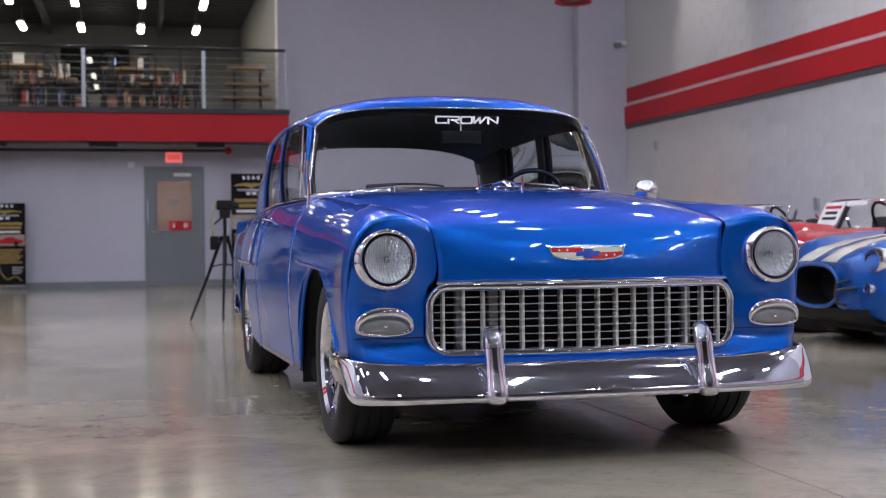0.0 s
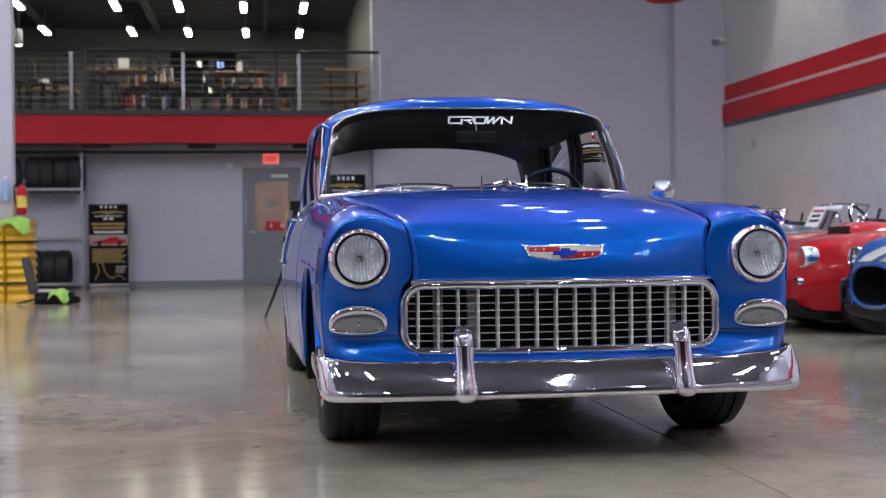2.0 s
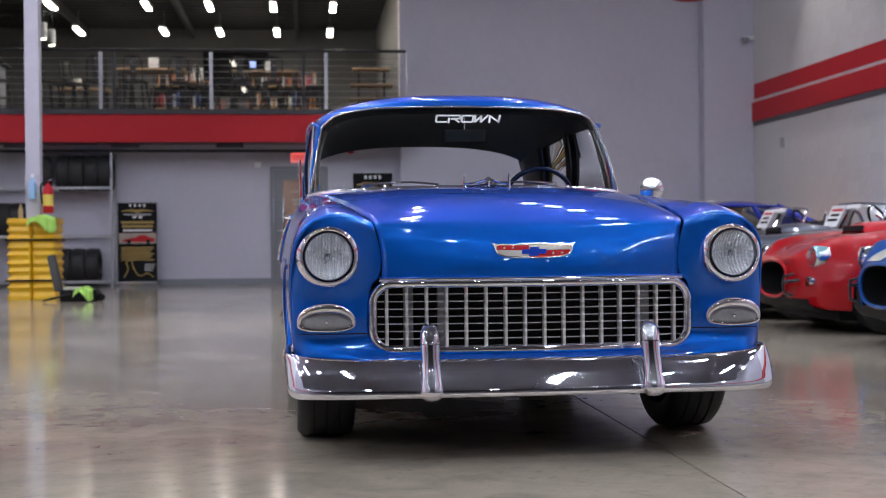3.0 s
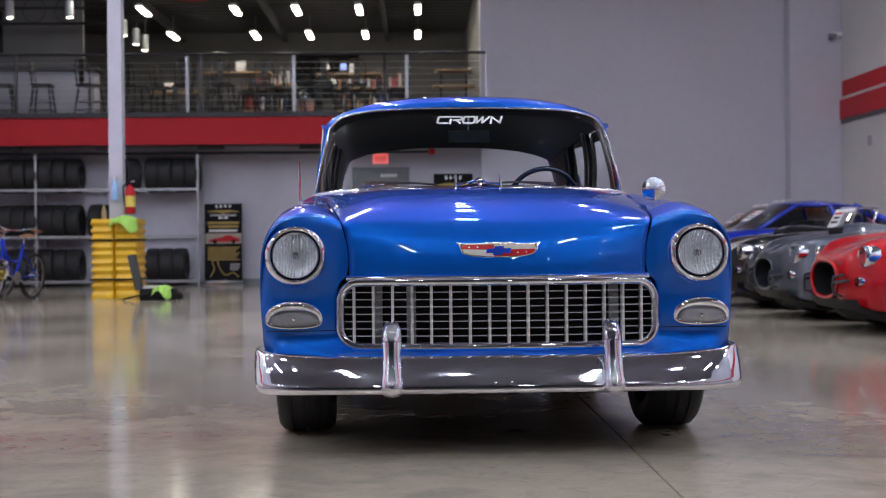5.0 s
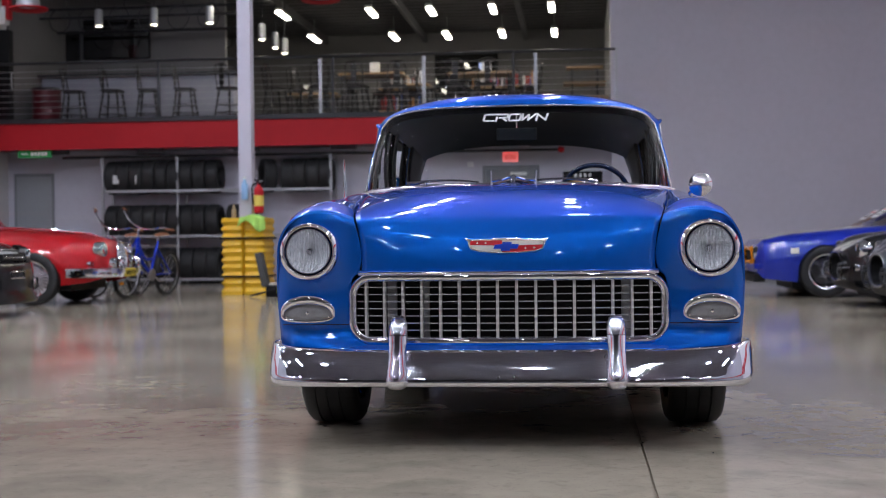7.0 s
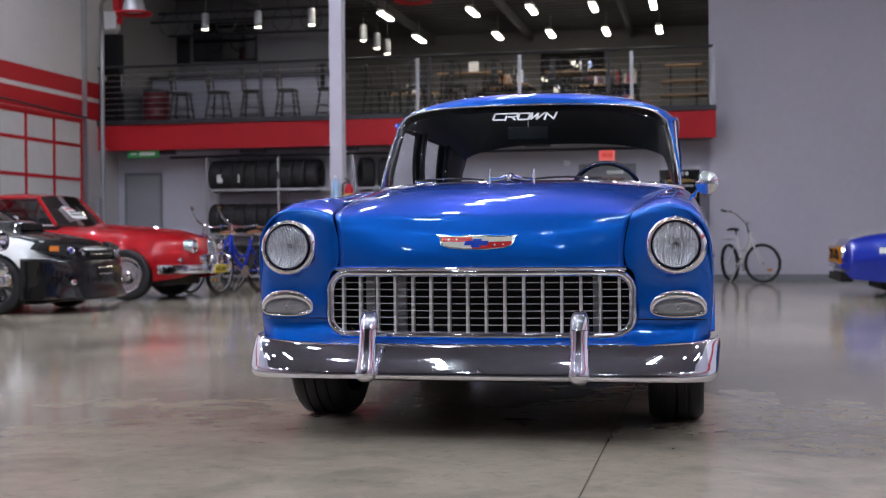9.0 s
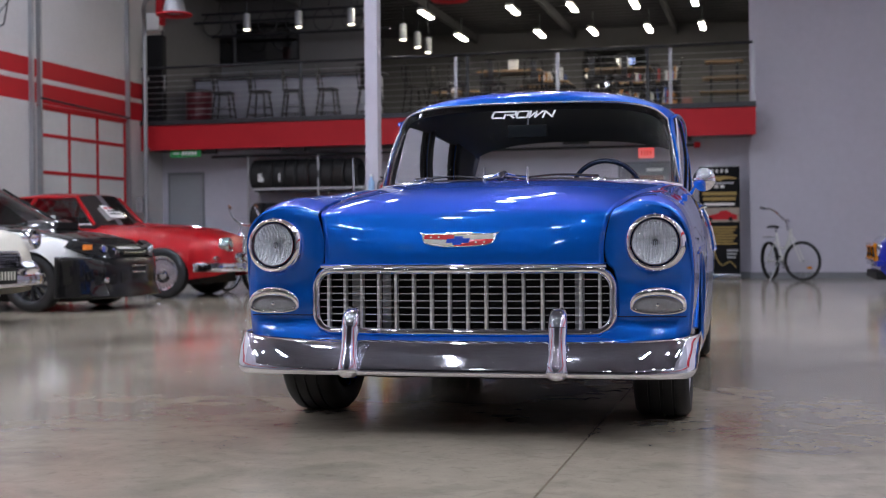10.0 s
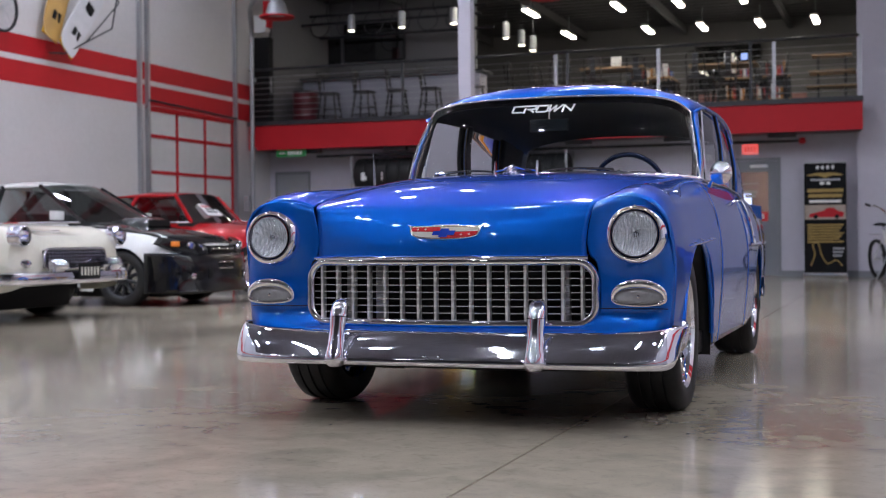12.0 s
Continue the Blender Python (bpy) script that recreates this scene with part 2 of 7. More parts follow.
structure("wall_north", box(B(), XL, 0.11, YB, YB + 0.2, 0, 3.1), WALL, "pale lavender-grey painted back wall under the mezzanine")
bm = B()
box(bm, 1.11, MX, YB, YB + 0.2, 0, 3.1)
box(bm, 0.11, 1.11, YB, YB + 0.2, 2.2, 3.1)
structure("wall_north_door_side", bm, WALL, "pale lavender-grey wall around the steel door")
bm = B()
box(bm, MX - 0.08, XR, YB - 0.28, YB + 0.2, 0, ZN)
structure("wall_north_tall", bm, WALL, "tall plain lavender-grey painted wall")
structure("pilaster", box(B(), 8.395, XR, YB - 0.6, YB - 0.282, 0, ZN), WALL, "boxed corner column painted like the wall")


# unseen walls behind the camera, darkened so the chrome mirrors a dark bay
FRONTWALL = mat("unseen_bay_dark", (0.33, 0.325, 0.345), 0.55, vary=0.08, grain=8)


def side_wall(name, x0, x1, face, label, material):
    structure(name, box(B(), x0, x1, 3.0, 35, 0, ZC), material, label)
    structure(name + "_front", box(B(), x0, x1, YF, 2.995, 0, ZC), FRONTWALL, "dark grey painted side wall of the front bay")


side_wall("wall_east", EX + 0.006, EX + 0.2, EX, "pale painted block side wall with a red double stripe", BLOCK)
side_wall("wall_west", WX - 0.2, WX, WX, "white painted side wall with a red double stripe", BLOCK)
structure("wall_south", box(B(), WX, EX, YF - 0.2, YF, 0, ZC), FRONTWALL, "dark grey end wall of the front bay")
for nm, a, b in (("stripe_lower", 2.90, 3.245), ("stripe_upper", 3.313, 3.59)):
    structure(nm + "_east", box(B(), EX - (0.05 if nm == "stripe_lower" else 0.006), EX + 0.02, YF, NY - 0.58, a, b), RED, "red painted stripe along the block wall")
# shade below the proud red stripe, laid in as a dark strip
structure("stripe_ledge", box(B(), EX - 0.03, EX + 0.02, YF, NY - 0.58, 2.82, 2.897), mat("shadow_grey_channel", (0.09, 0.088, 0.095), 0.5), "dark grey strip that puts shade under the red stripe")
for nm, a, b in (("stripe_lower", 3.09, 3.425), ("stripe_upper", 3.512, 3.81)):
    structure(nm + "_west", box(B(), WX - 0.02, WX + 0.006, YF, NY, a, b), RED, "red painted stripe along the white wall")
structure("ceiling", box(B(), WX, EX, YF, NY + 0.2, ZC, ZC + 0.2), HALLDECK, "dark exposed steel deck ceiling")
bm = B()
for a, b in ((XL, 0.06), (1.16, MX)):
    box(bm, a, b, YB - 0.012, YB - 0.001, 0, 0.11)
box(bm, MX - 0.08, 8.395, YB - 0.292, YB - 0.281, 0, 0.11)
structure("baseboard", bm, GREYDOOR, "dark grey rubber baseboard along the back wall")

# ceiling lamps of the hall
def hall_lamp():
    t = thing("ceiling_light", "long white ceiling light fixture, switched on", "ceiling light", group="hall ceiling lights")
    part("housing", box(B(), -0.06, 0.06, -0.65, 0.65, 0.03, 0.1, 0.01), WHITE, t)
    part("diffuser", box(B(), -0.04, 0.04, -0.62, 0.62, 0.0, 0.03, 0.008), HALLGLOW, t, "glowing white diffuser")
    part("stem", tube(B(), [(0, -0.5, 0.1), (0, -0.5, 0.62)], 0.006, 6), STEEL, t)
    part("stem", tube(B(), [(0, 0.5, 0.1), (0, 0.5, 0.62)], 0.006, 6), STEEL, t)
    return t


lamp = hall_lamp()
spots = [(x, y) for y in (-7.5, -3.5, 0.5, 4.5, 8.5, 12.5, 16.5) for x in (-7.2, -3.6, 0.0, 3.6, 7.2)]
KEEP = {(0.0, -3.5), (3.6, -7.5), (-3.6, -7.5), (7.2, -3.5), (-7.2, -3.5)}
spots = [(x, y) for x, y in spots if not (x == 3.6 and 2 < y < 14) and not (x == 0.0 and 3 < y < 9) and (y > 0 or (x, y) in KEEP) and not (x > 2 and y > 15)]
lamp.matrix_basis = pose(*spots[0], 6.98)
for x, y in spots[1:]:
    copy_thing(lamp, pose(x, y, 6.98))



def downlight():
    t = thing("downlight", "small round bright ceiling downlight", "ceiling light", group="hall downlights")
    part("can", lathe(B(), [(0.05, 0.2), (0.11, 0.18), (0.125, 0.0), (0.11, 0.005), (0.097, 0.03)], n=20, ends=False), WHITE, t)
    part("lens", lathe(B(), [(0.0, 0.022), (0.098, 0.024)], n=20, ends=False), DOTGLOW, t, "glowing lens")
    part("stem", tube(B(), [(0, 0, 0.19), (0, 0, 0.62)], 0.01, 6), STEEL, t)
    return t


dl = downlight()
dots = [(x, y) for y in (-8.5, -5.5, -2.5, 0.5, 2.5, 4.5, 6.5, 8.5, 10.5, 13.0, 16.0, 19.0) for x in (-8.6, -5.4, -1.8, 1.8, 5.4, 8.6)]
dots = [(x, y) for x, y in dots if not (x == 1.8 and 1 < y < 14) and not (x > 1 and y > 17) and not (y < 0 and abs(x) < 4)]
dots += [(x, y) for y in (9.0, 10.8, 12.6, 14.6, 17.0, 20.0) for x in (-3.4, 0.1, 1.9, 3.7)] + [(0.2, 5.4), (3.5, 5.4)]
dots = [(x, y) for x, y in dots if not (y > 18 and -6 < x < 1) and not (y > 15.5 and x > -8)]
dl.matrix_basis = pose(*dots[0], 6.98)
for x, y in dots[1:]:
    copy_thing(dl, pose(x, y, 6.98))

for y in (19.3, 14.8, 10.3):
    copy_thing(dl, pose(EX - 0.53, y, 6.98))
    wash = bpy.data.lights.new("wall_washer", "SPOT")
    wash.energy, wash.spot_size, wash.spot_blend, wash.shadow_soft_size, wash.color = 330, radians(62), 0.6, 0.06, (1.0, 0.97, 0.92)
    new("wall_washer", wash).matrix_world = look((EX - 0.53, y, 6.96), (EX - 0.06, y, 4.2))

# ---- the mezzanine ----
bm = B()
box(bm, XL, MX, MY + 0.012, 34.2, 2.9, 3.13)
structure("mezzanine_floor", bm, DARKSTEEL, "dark mezzanine floor slab")
structure("mezzanine_band", box(B(), XL, MX + 0.04, MY - 0.01, MY + 0.01, 2.6, 3.1), RED, "red fascia band along the mezzanine edge")
structure("mezzanine_edge", box(B(), XL, MX + 0.05, MY - 0.05, MY + 0.2, 3.1, 3.19), DARKSTEEL, "dark steel channel along the mezzanine edge")
structure("mezzanine_soffit", box(B(), XL, MX, MY + 0.02, YB - 0.001, 2.62, 2.7), DARKSTEEL, "dark steel soffit below the mezzanine edge")
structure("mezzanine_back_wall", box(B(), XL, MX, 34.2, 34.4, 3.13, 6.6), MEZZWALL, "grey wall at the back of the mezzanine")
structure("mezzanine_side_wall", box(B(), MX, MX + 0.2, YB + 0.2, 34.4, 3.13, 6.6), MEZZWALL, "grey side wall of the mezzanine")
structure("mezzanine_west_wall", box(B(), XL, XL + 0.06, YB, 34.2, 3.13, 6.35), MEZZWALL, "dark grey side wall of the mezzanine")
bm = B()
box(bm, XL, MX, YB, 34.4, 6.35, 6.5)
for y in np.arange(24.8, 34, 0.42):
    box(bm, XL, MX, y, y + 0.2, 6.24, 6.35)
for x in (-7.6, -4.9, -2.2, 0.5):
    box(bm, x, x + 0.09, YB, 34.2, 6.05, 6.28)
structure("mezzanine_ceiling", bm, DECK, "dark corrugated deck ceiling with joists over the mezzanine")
structure("mezzanine_lintel", box(B(), XL, MX, YB, YB + 0.2, 6.35, ZN), WALL, "painted wall over the mezzanine opening")


def tube_lamp():
    t = thing("fluorescent_light", "slim glowing fluorescent ceiling light", "ceiling light", group="mezzanine ceiling lights")
    part("housing", box(B(), -0.075, 0.075, -0.52, 0.52, 0.03, 0.09, 0.01), WHITE, t)
    part("diffuser", box(B(), -0.06, 0.06, -0.5, 0.5, 0, 0.03, 0.008), MEZZGLOW, t, "glowing warm diffuser")
    part("rod", tube(B(), [(0, 0, 0.09), (0, 0, 0.6)], 0.006, 6), STEEL, t)
    return t


tl = tube_lamp()
posn = [(x, y) for y in (24.9, 27.85, 31.3) for x in (1.36, 0.08, -1.28, -2.6, -4.6)]
tl.matrix_basis = pose(*posn[0], 5.75)
for x, y in posn[1:]:
    copy_thing(tl, pose(x, y, 5.75))

# railing
rail = thing("railing", "steel cable railing with dark posts along the mezzanine edge", "railing", kind="structure")
for x in (-9.5, -6.1, -2.7, 0.72):
    part("post", box(B(), x - 0.025, x + 0.025, MY + 0.02, MY + 0.07, 3.19, 4.24), DARKSTEEL, rail, smooth=0)
part("post", box(B(), MX - 0.02, MX + 0.03, MY + 0.02, MY + 0.07, 3.19, 4.28), STEEL, rail, smooth=0)
for x in (-2.95, -0.97, 1.13):
    part("post", box(B(), x - 0.03, x + 0.03, MY + 0.08, MY + 0.12, 3.16, 4.24), STEEL, rail, "bright steel post", 0)
for z in np.arange(3.3, 4.2, 0.115):
    part("cable", tube(B(), [(MX, MY + 0.045, z), (MX, YB - 0.3, z)], 0.006, 6), STEEL, rail)
part("handrail", tube(B(), [(XL, MY + 0.045, 4.26), (MX, MY + 0.045, 4.26)], 0.028, 8), DARKSTEEL, rail)
for z in np.arange(3.3, 4.2, 0.115):
    part("cable", tube(B(), [(XL, MY + 0.045, z), (MX, MY + 0.045, z)], 0.006, 6), STEEL, rail)

# ---- the blue sedan ----
CAR = pose(1.6235, 4.60, 0, 0, 0, 1.29)
sedan = thing("sedan_car", "glossy blue fifties two-door sedan with chrome bumper and grille", "car", CAR)
WHEEL_Y, REAR_Y, WHEEL_R = 0.61, 3.47, 0.335
ARCHES = ((0.68, 0.48, 0.24), (REAR_Y, 0.37, 0.30))


# body outline from hood seam over the shoulder to the sill: nine (x, z) at stations along y
OUTLINE = [
    (0.03, (0.600, 0.874), (0.640, 0.888), (0.695, 0.899), (0.775, 0.895), (0.842, 0.864), (0.890, 0.79), (0.905, 0.68), (0.905, 0.55), (0.893, 0.40)),
    (0.11, (0.612, 0.892), (0.654, 0.912), (0.712, 0.928), (0.787, 0.924), (0.851, 0.884), (0.896, 0.80), (0.910, 0.684), (0.910, 0.55), (0.898, 0.40)),
    (0.24, (0.628, 0.912), (0.670, 0.935), (0.724, 0.949), (0.796, 0.940), (0.857, 0.894), (0.899, 0.806), (0.914, 0.686), (0.915, 0.55), (0.903, 0.40)),
    (0.50, (0.660, 0.943), (0.700, 0.960), (0.750, 0.965), (0.812, 0.945), (0.865, 0.895), (0.900, 0.81), (0.918, 0.69), (0.922, 0.55), (0.915, 0.40)),
    (1.35, (0.735, 1.018), (0.765, 1.020), (0.800, 1.012), (0.838, 0.985), (0.872, 0.93), (0.905, 0.84), (0.928, 0.70), (0.930, 0.52), (0.905, 0.24)),
    (2.70, (0.745, 1.020), (0.775, 1.018), (0.805, 1.005), (0.838, 0.975), (0.872, 0.92), (0.905, 0.83), (0.930, 0.70), (0.932, 0.52), (0.905, 0.23)),
    (3.40, (0.740, 1.000), (0.775, 0.998), (0.808, 0.986), (0.840, 0.958), (0.872, 0.91), (0.902, 0.83), (0.925, 0.70), (0.930, 0.54), (0.915, 0.30)),
    (4.68, (0.700, 0.950), (0.735, 0.955), (0.770, 0.948), (0.800, 0.925), (0.828, 0.88), (0.850, 0.80), (0.862, 0.70), (0.862, 0.55), (0.850, 0.40)),
]
NS = 41


def outline(y):
    ys = [o[0] for o in OUTLINE]
    i = int(np.clip(np.searchsorted(ys, y) - 1, 0, len(ys) - 2))
    f = np.clip((y - ys[i]) / (ys[i + 1] - ys[i]), 0, 1)
    f = 0.5 * f + 0.5 * f * f * (3 - 2 * f)
    p = np.array(OUTLINE[i][1:]) * (1 - f) + np.array(OUTLINE[i + 1][1:]) * f
    return spline(p, NS)


def sill(y):
    """Lower edge of the body side: valance, wheel arches and rocker."""
    base = curve_at([(0.0, 0.40), (0.18, 0.385), (0.9, 0.25), (1.4, 0.235), (2.7, 0.225), (3.2, 0.27), (4.2, 0.34), (4.7, 0.38)], y)[0]
    for cy, r, cz in ARCHES:
        d = r * r - (y - cy) ** 2
        if d > 0:
            base = max(base, cz + math.sqrt(d))
    return base


def brow(i):
    """How far the wing's crown leans forward over the headlamp, along the outline."""
    return 0.07 * math.exp(-((i - 15) / 8.5) ** 2)


def side_rows(y0, y1, n, s):
    rows = []
    ys = sorted(set(np.linspace(y0, y1, n)) | {y for c, r, _ in ARCHES for y in c + r * np.cos(np.linspace(0, math.pi, 25)) if y0 < y < y1})
    for y in ys:
        o = outline(y)
        zb = sill(y)
        top = o[:14]
        k = len(o) - 14
        zs = np.linspace(o[14][1], zb, k)
        zz, xx = o[13:, 1][::-1], o[13:, 0][::-1]
        xs = np.interp(zs, zz, xx)
        pts = [(x, z) for x, z in top] + [(x, z) for x, z in zip(xs, zs)]
        lean = max(0.0, 1 - (y - 0.03) / 0.4) ** 1.5
        rows.append([(s * x, y - brow(i) * lean, z) for i, (x, z) in enumerate(pts)])
    return rows


for s in (1, -1):
    thick(part("front_wing", grid(B(), side_rows(0.03, 1.352, 40, s)), BLUE, sedan, smooth=50))
    thick(part("car_door", grid(B(), side_rows(1.36, 2.62, 30, s)), BLUE, sedan, smooth=50))
    thick(part("rear_quarter", grid(B(), side_rows(2.628, 4.68, 60, s)), BLUE, sedan, smooth=50))

# nose between grille and wing
def nose_y(x, z):
    g = lambda cx, cz, w, h: math.exp(-((x - cx) / w) ** 2 - ((z - cz) / h) ** 2)
    dent = 0.1 * max(0.0, 1 - (math.hypot(x - 0.766, z - 0.748) / 0.103) ** 8)
    return 0.012 + dent - 0.06 * g(0.77, 0.77, 0.13, 0.15) - 0.02 * g(0.77, 0.885, 0.13, 0.05) + 0.008 * g(0.60, 0.78, 0.05, 0.13) - 0.02 * g(0.775, 0.51, 0.15, 0.07) - 0.085 * min(1.0, max(0.0, (0.45 - z) / 0.1)) ** 1.7


inner = spline([(0.600, 0.874), (0.588, 0.835), (0.575, 0.78), (0.568, 0.72), (0.580, 0.665), (0.606, 0.635), (0.619, 0.54), (0.617, 0.46), (0.592, 0.41), (0.54, 0.383), (0.50, 0.352)], NS)
outer = outline(0.03)
outer = np.vstack([outer[:-1], [[0.888, 0.352]]])
for s in (1, -1):
    rows = []
    for k in np.linspace(0, 1, 31):
        r = []
        for i, (a, b) in enumerate(zip(inner, outer)):
            p = a * (1 - k) + b * k
            d = np.linalg.norm(b - p)
            e = nose_y(p[0], p[1])
            roll = max(0, 1 - d / 0.065) ** 1.8
            y = e * (1 - roll) + (0.03 - brow(i)) * roll
            r.append((s * p[0], y, p[1]))
        rows.append(r)
    thick(part("nose_panel", grid(B(), rows), BLUE, sedan, smooth=60))

# bonnet
HC = [(-0.055, 0.668), (-0.053, 0.712), (-0.036, 0.768), (0.002, 0.826), (0.085, 0.888), (0.30, 0.965), (0.76, 1.028), (1.30, 1.047)]
HE = [(0.004, 0.668, 0.572), (0.004, 0.717, 0.570), (0.010, 0.775, 0.575), (0.022, 0.832, 0.586), (0.062, 0.880, 0.602), (0.30, 0.918, 0.634), (0.80, 0.971, 0.687), (1.30, 1.018, 0.732)]
hc, he = spline(HC, 46), spline(HE, 46)
rows = []
for c, e in zip(hc, he):
    r = []
    for u in np.linspace(-1, 1, 49):
        w = 1 - abs(u) ** 4.0
        r.append((u * (e[2] - 0.004), e[0] + (c[0] - e[0]) * (1 - abs(u) ** 2.3), e[1] + (c[1] - e[1]) * w))
    rows.append(r)
thick(part("bonnet", grid(B(), rows), BLUE, sedan, "smooth blue bonnet with a raised centre", smooth=60))
# cowl in front of the windscreen
rows = []
for k in np.linspace(0, 1, 6):
    rows.append([(u * (0.732 + 0.03 * k), 1.304 + 0.05 * k * 1.0 + 0.3 * k * abs(u) ** 3, 1.041 + 0.004 * k - 0.024 * abs(u) ** 2.6) for u in np.linspace(-1, 1, 41)])
thick(part("cowl", grid(B(), rows), BLUE, sedan, smooth=60))


def front_y(x):
    """Plan bow of the grille and bonnet lip."""
    return -0.055 + 0.06 * min(abs(x) / 0.6, 1) ** 2


def round_rect(hw, z0, z1, r, n=10):
    pts = []
    for cx, cz, a in ((hw - r, z1 - r, 0), (-hw + r, z1 - r, 90), (-hw + r, z0 + r, 180), (hw - r, z0 + r, 270)):
        for t in np.linspace(0, 90, n):
            q = radians(a + t)
            pts.append((cx + r * math.cos(q), cz + r * math.sin(q)))
    out = []
    for (a, b), (c, d) in zip(pts, pts[1:] + pts[:1]):
        k = max(1, int(math.hypot(c - a, d - b) / 0.04))
        out += [(a + (c - a) * i / k, b + (d - b) * i / k) for i in range(k)]
    return out


# chrome lip and grille surround
bm = B()
xs = np.linspace(-0.578, 0.578, 41)
grid(bm, [[(x, front_y(x) - 0.012 + dy, 0.654 + dz) for x in xs] for dy, dz in ((0.02, 0.018), (-0.004, 0.016), (-0.012, 0.008), (-0.008, 0.0), (0.02, -0.003))])
part("bonnet_lip", bm, CHROME, sedan, "chrome strip along the bonnet edge", smooth=60)
rr = round_rect(0.603, 0.398, 0.645, 0.075)
ring = [(x, front_y(x) - 0.006, z) for x, z in rr]
part("grille_surround", tube(B(), ring, 0.0165, 10, closed=True), CHROME, sedan, "chrome grille frame", smooth=80)
bm = B()
inner_rr = round_rect(0.6, 0.4, 0.643, 0.07)
rows = [[(x * k, front_y(x) + 0.004 + d, 0.52 + (z - 0.52) * k) for x, z in inner_rr] for k, d in ((1.0, 0), (0.985, 0.05), (0.97, 0.12))]
grid(bm, rows, wrap=True)
part("grille_shroud", bm, BLACK, sedan)
part("radiator", box(B(), -0.62, 0.62, 0.16, 0.18, 0.36, 0.70), BLACK, sedan)
for x in (-0.46, 0.46, -0.33):
    part("radiator_support", box(B(), x - 0.018, x + 0.018, 0.09, 0.12, 0.39, 0.66, 0.003), GALV, sedan)
BARMETAL = mat("satin_grille_metal", (0.74, 0.73, 0.71), 0.32, 0.55, vary=0.05, grain=40)
for i in range(16):
    x = (i - 7.5) * 0.0733
    bm = B()
    box(bm, x - 0.0052, x + 0.0052, front_y(x) - 0.004, front_y(x) + 0.03, 0.405, 0.642, 0.002)
    part("grille_bar", bm, BARMETAL, sedan)
RIBMETAL = mat("bright_rib_metal", (0.74, 0.74, 0.75), 0.25, 0.7)
for i in range(9):
    z = 0.412 + i * 0.0277
    hw = 0.6 - 0.075 + math.sqrt(max(0.0, 0.075 ** 2 - max(0, abs(z - 0.5215) - 0.0485) ** 2)) - 0.004
    bm = B()
    grid(bm, [[(x, front_y(x) + dy, z + dz) for x in np.linspace(-hw, hw, 31)] for dy, dz in ((0.012, -0.002), (0.012, 0.002), (0.028, 0.002), (0.028, -0.002), (0.012, -0.002))])
    part("grille_rib", bm, RIBMETAL, sedan)
part("valance", grid(B(), [[(x, -0.045 + 0.05 * (x / 0.6) ** 2 + dy, z) for x in np.linspace(-0.61, 0.61, 31)] for dy, z in ((0.0, 0.388), (-0.03, 0.382), (-0.06, 0.372), (-0.07, 0.355), (-0.03, 0.33))]), BLUE, sedan)

# lamps
def headlamp(s):
    m = pose(s * 0.766, -0.03, 0.748, 87, 0, 0)
    lamp = part("headlamp", lathe(B(), [(0.0925, 0.012), (0.0935, 0.024), (0.096, 0.029), (0.1, 0.029), (0.109, 0.021), (0.1165, 0.006), (0.12, -0.014), (0.119, -0.06)], m, 56, False), CHROME, sedan, "round headlamp with deep chrome bezel", smooth=70)
    part("gasket", lathe(B(), [(0.0885, 0.008), (0.0925, 0.0085)], m, 48, False), BLACK, lamp)
    part("retaining_ring", lathe(B(), [(0.083, 0.022), (0.085, 0.03), (0.088, 0.03), (0.09, 0.016)], m, 48, False), CHROME, lamp)
    part("reflector", lathe(B(), [(0.0, -0.05), (0.02, -0.046), (0.045, -0.032), (0.066, -0.012), (0.078, 0.008), (0.0855, 0.022)], m, 48, False), REFLECT, lamp, "mirror bowl")
    part("bulb_shield", lathe(B(), [(0.0, 0.0), (0.012, -0.002), (0.016, -0.012), (0.011, -0.04)], m, 16, False), DULLCHROME, lamp)
    for z in (0.028, -0.03):
        part("aiming_boss", lathe(B(), [(0.0, 0.052), (0.004, 0.05), (0.0055, 0.042)], m @ Matrix.Translation((0.0, z * 1.9, -0.014)), 12, False), LENS, lamp)
    part("rim_screw", lathe(B(), [(0.005, 0.0), (0.005, 0.004), (0.0, 0.006)], m @ Matrix.Translation((0.0, 0.107, 0.022)), 12, False), DULLCHROME, lamp)
    bm = B()
    lathe(bm, [(0.086, 0.026), (0.075, 0.034), (0.05, 0.044), (0.025, 0.048), (0.0, 0.049)], m, 40, False)
    part("lens", bm, LENS, lamp, "clear fluted glass lens", smooth=80).visible_shadow = False
    bm = B()
    for i in range(-11, 12):
        x = i * 0.0068
        h = math.sqrt(0.08 ** 2 - x * x)
        for z0, z1 in ((0.35, 0.9), (-0.55, 0.05)):
            if h > 0.02:
                tube(bm, [m @ Vector((x, (z0 + (z1 - z0) * t) * h, 0.045 - 0.022 * ((x * x + (z0 + (z1 - z0) * t) ** 2 * h * h) / 0.0079))) for t in np.linspace(0, 1, 5)], 0.0007, 4)
    part("lens_flutes", bm, FLUTE, lamp, "fine glass flutes")


def eyelid(hw, h0, h1, n=48):
    """Shallow below, arched above, narrow at the ends."""
    pts = []
    for t in np.linspace(0, 2 * math.pi, n, endpoint=False):
        c, sn = math.cos(t), math.sin(t)
        pts.append((hw * math.copysign(abs(c) ** 0.92, c), h1 * abs(sn) ** 0.95 if sn > 0 else -h0 * abs(sn) ** 0.7))
    return pts


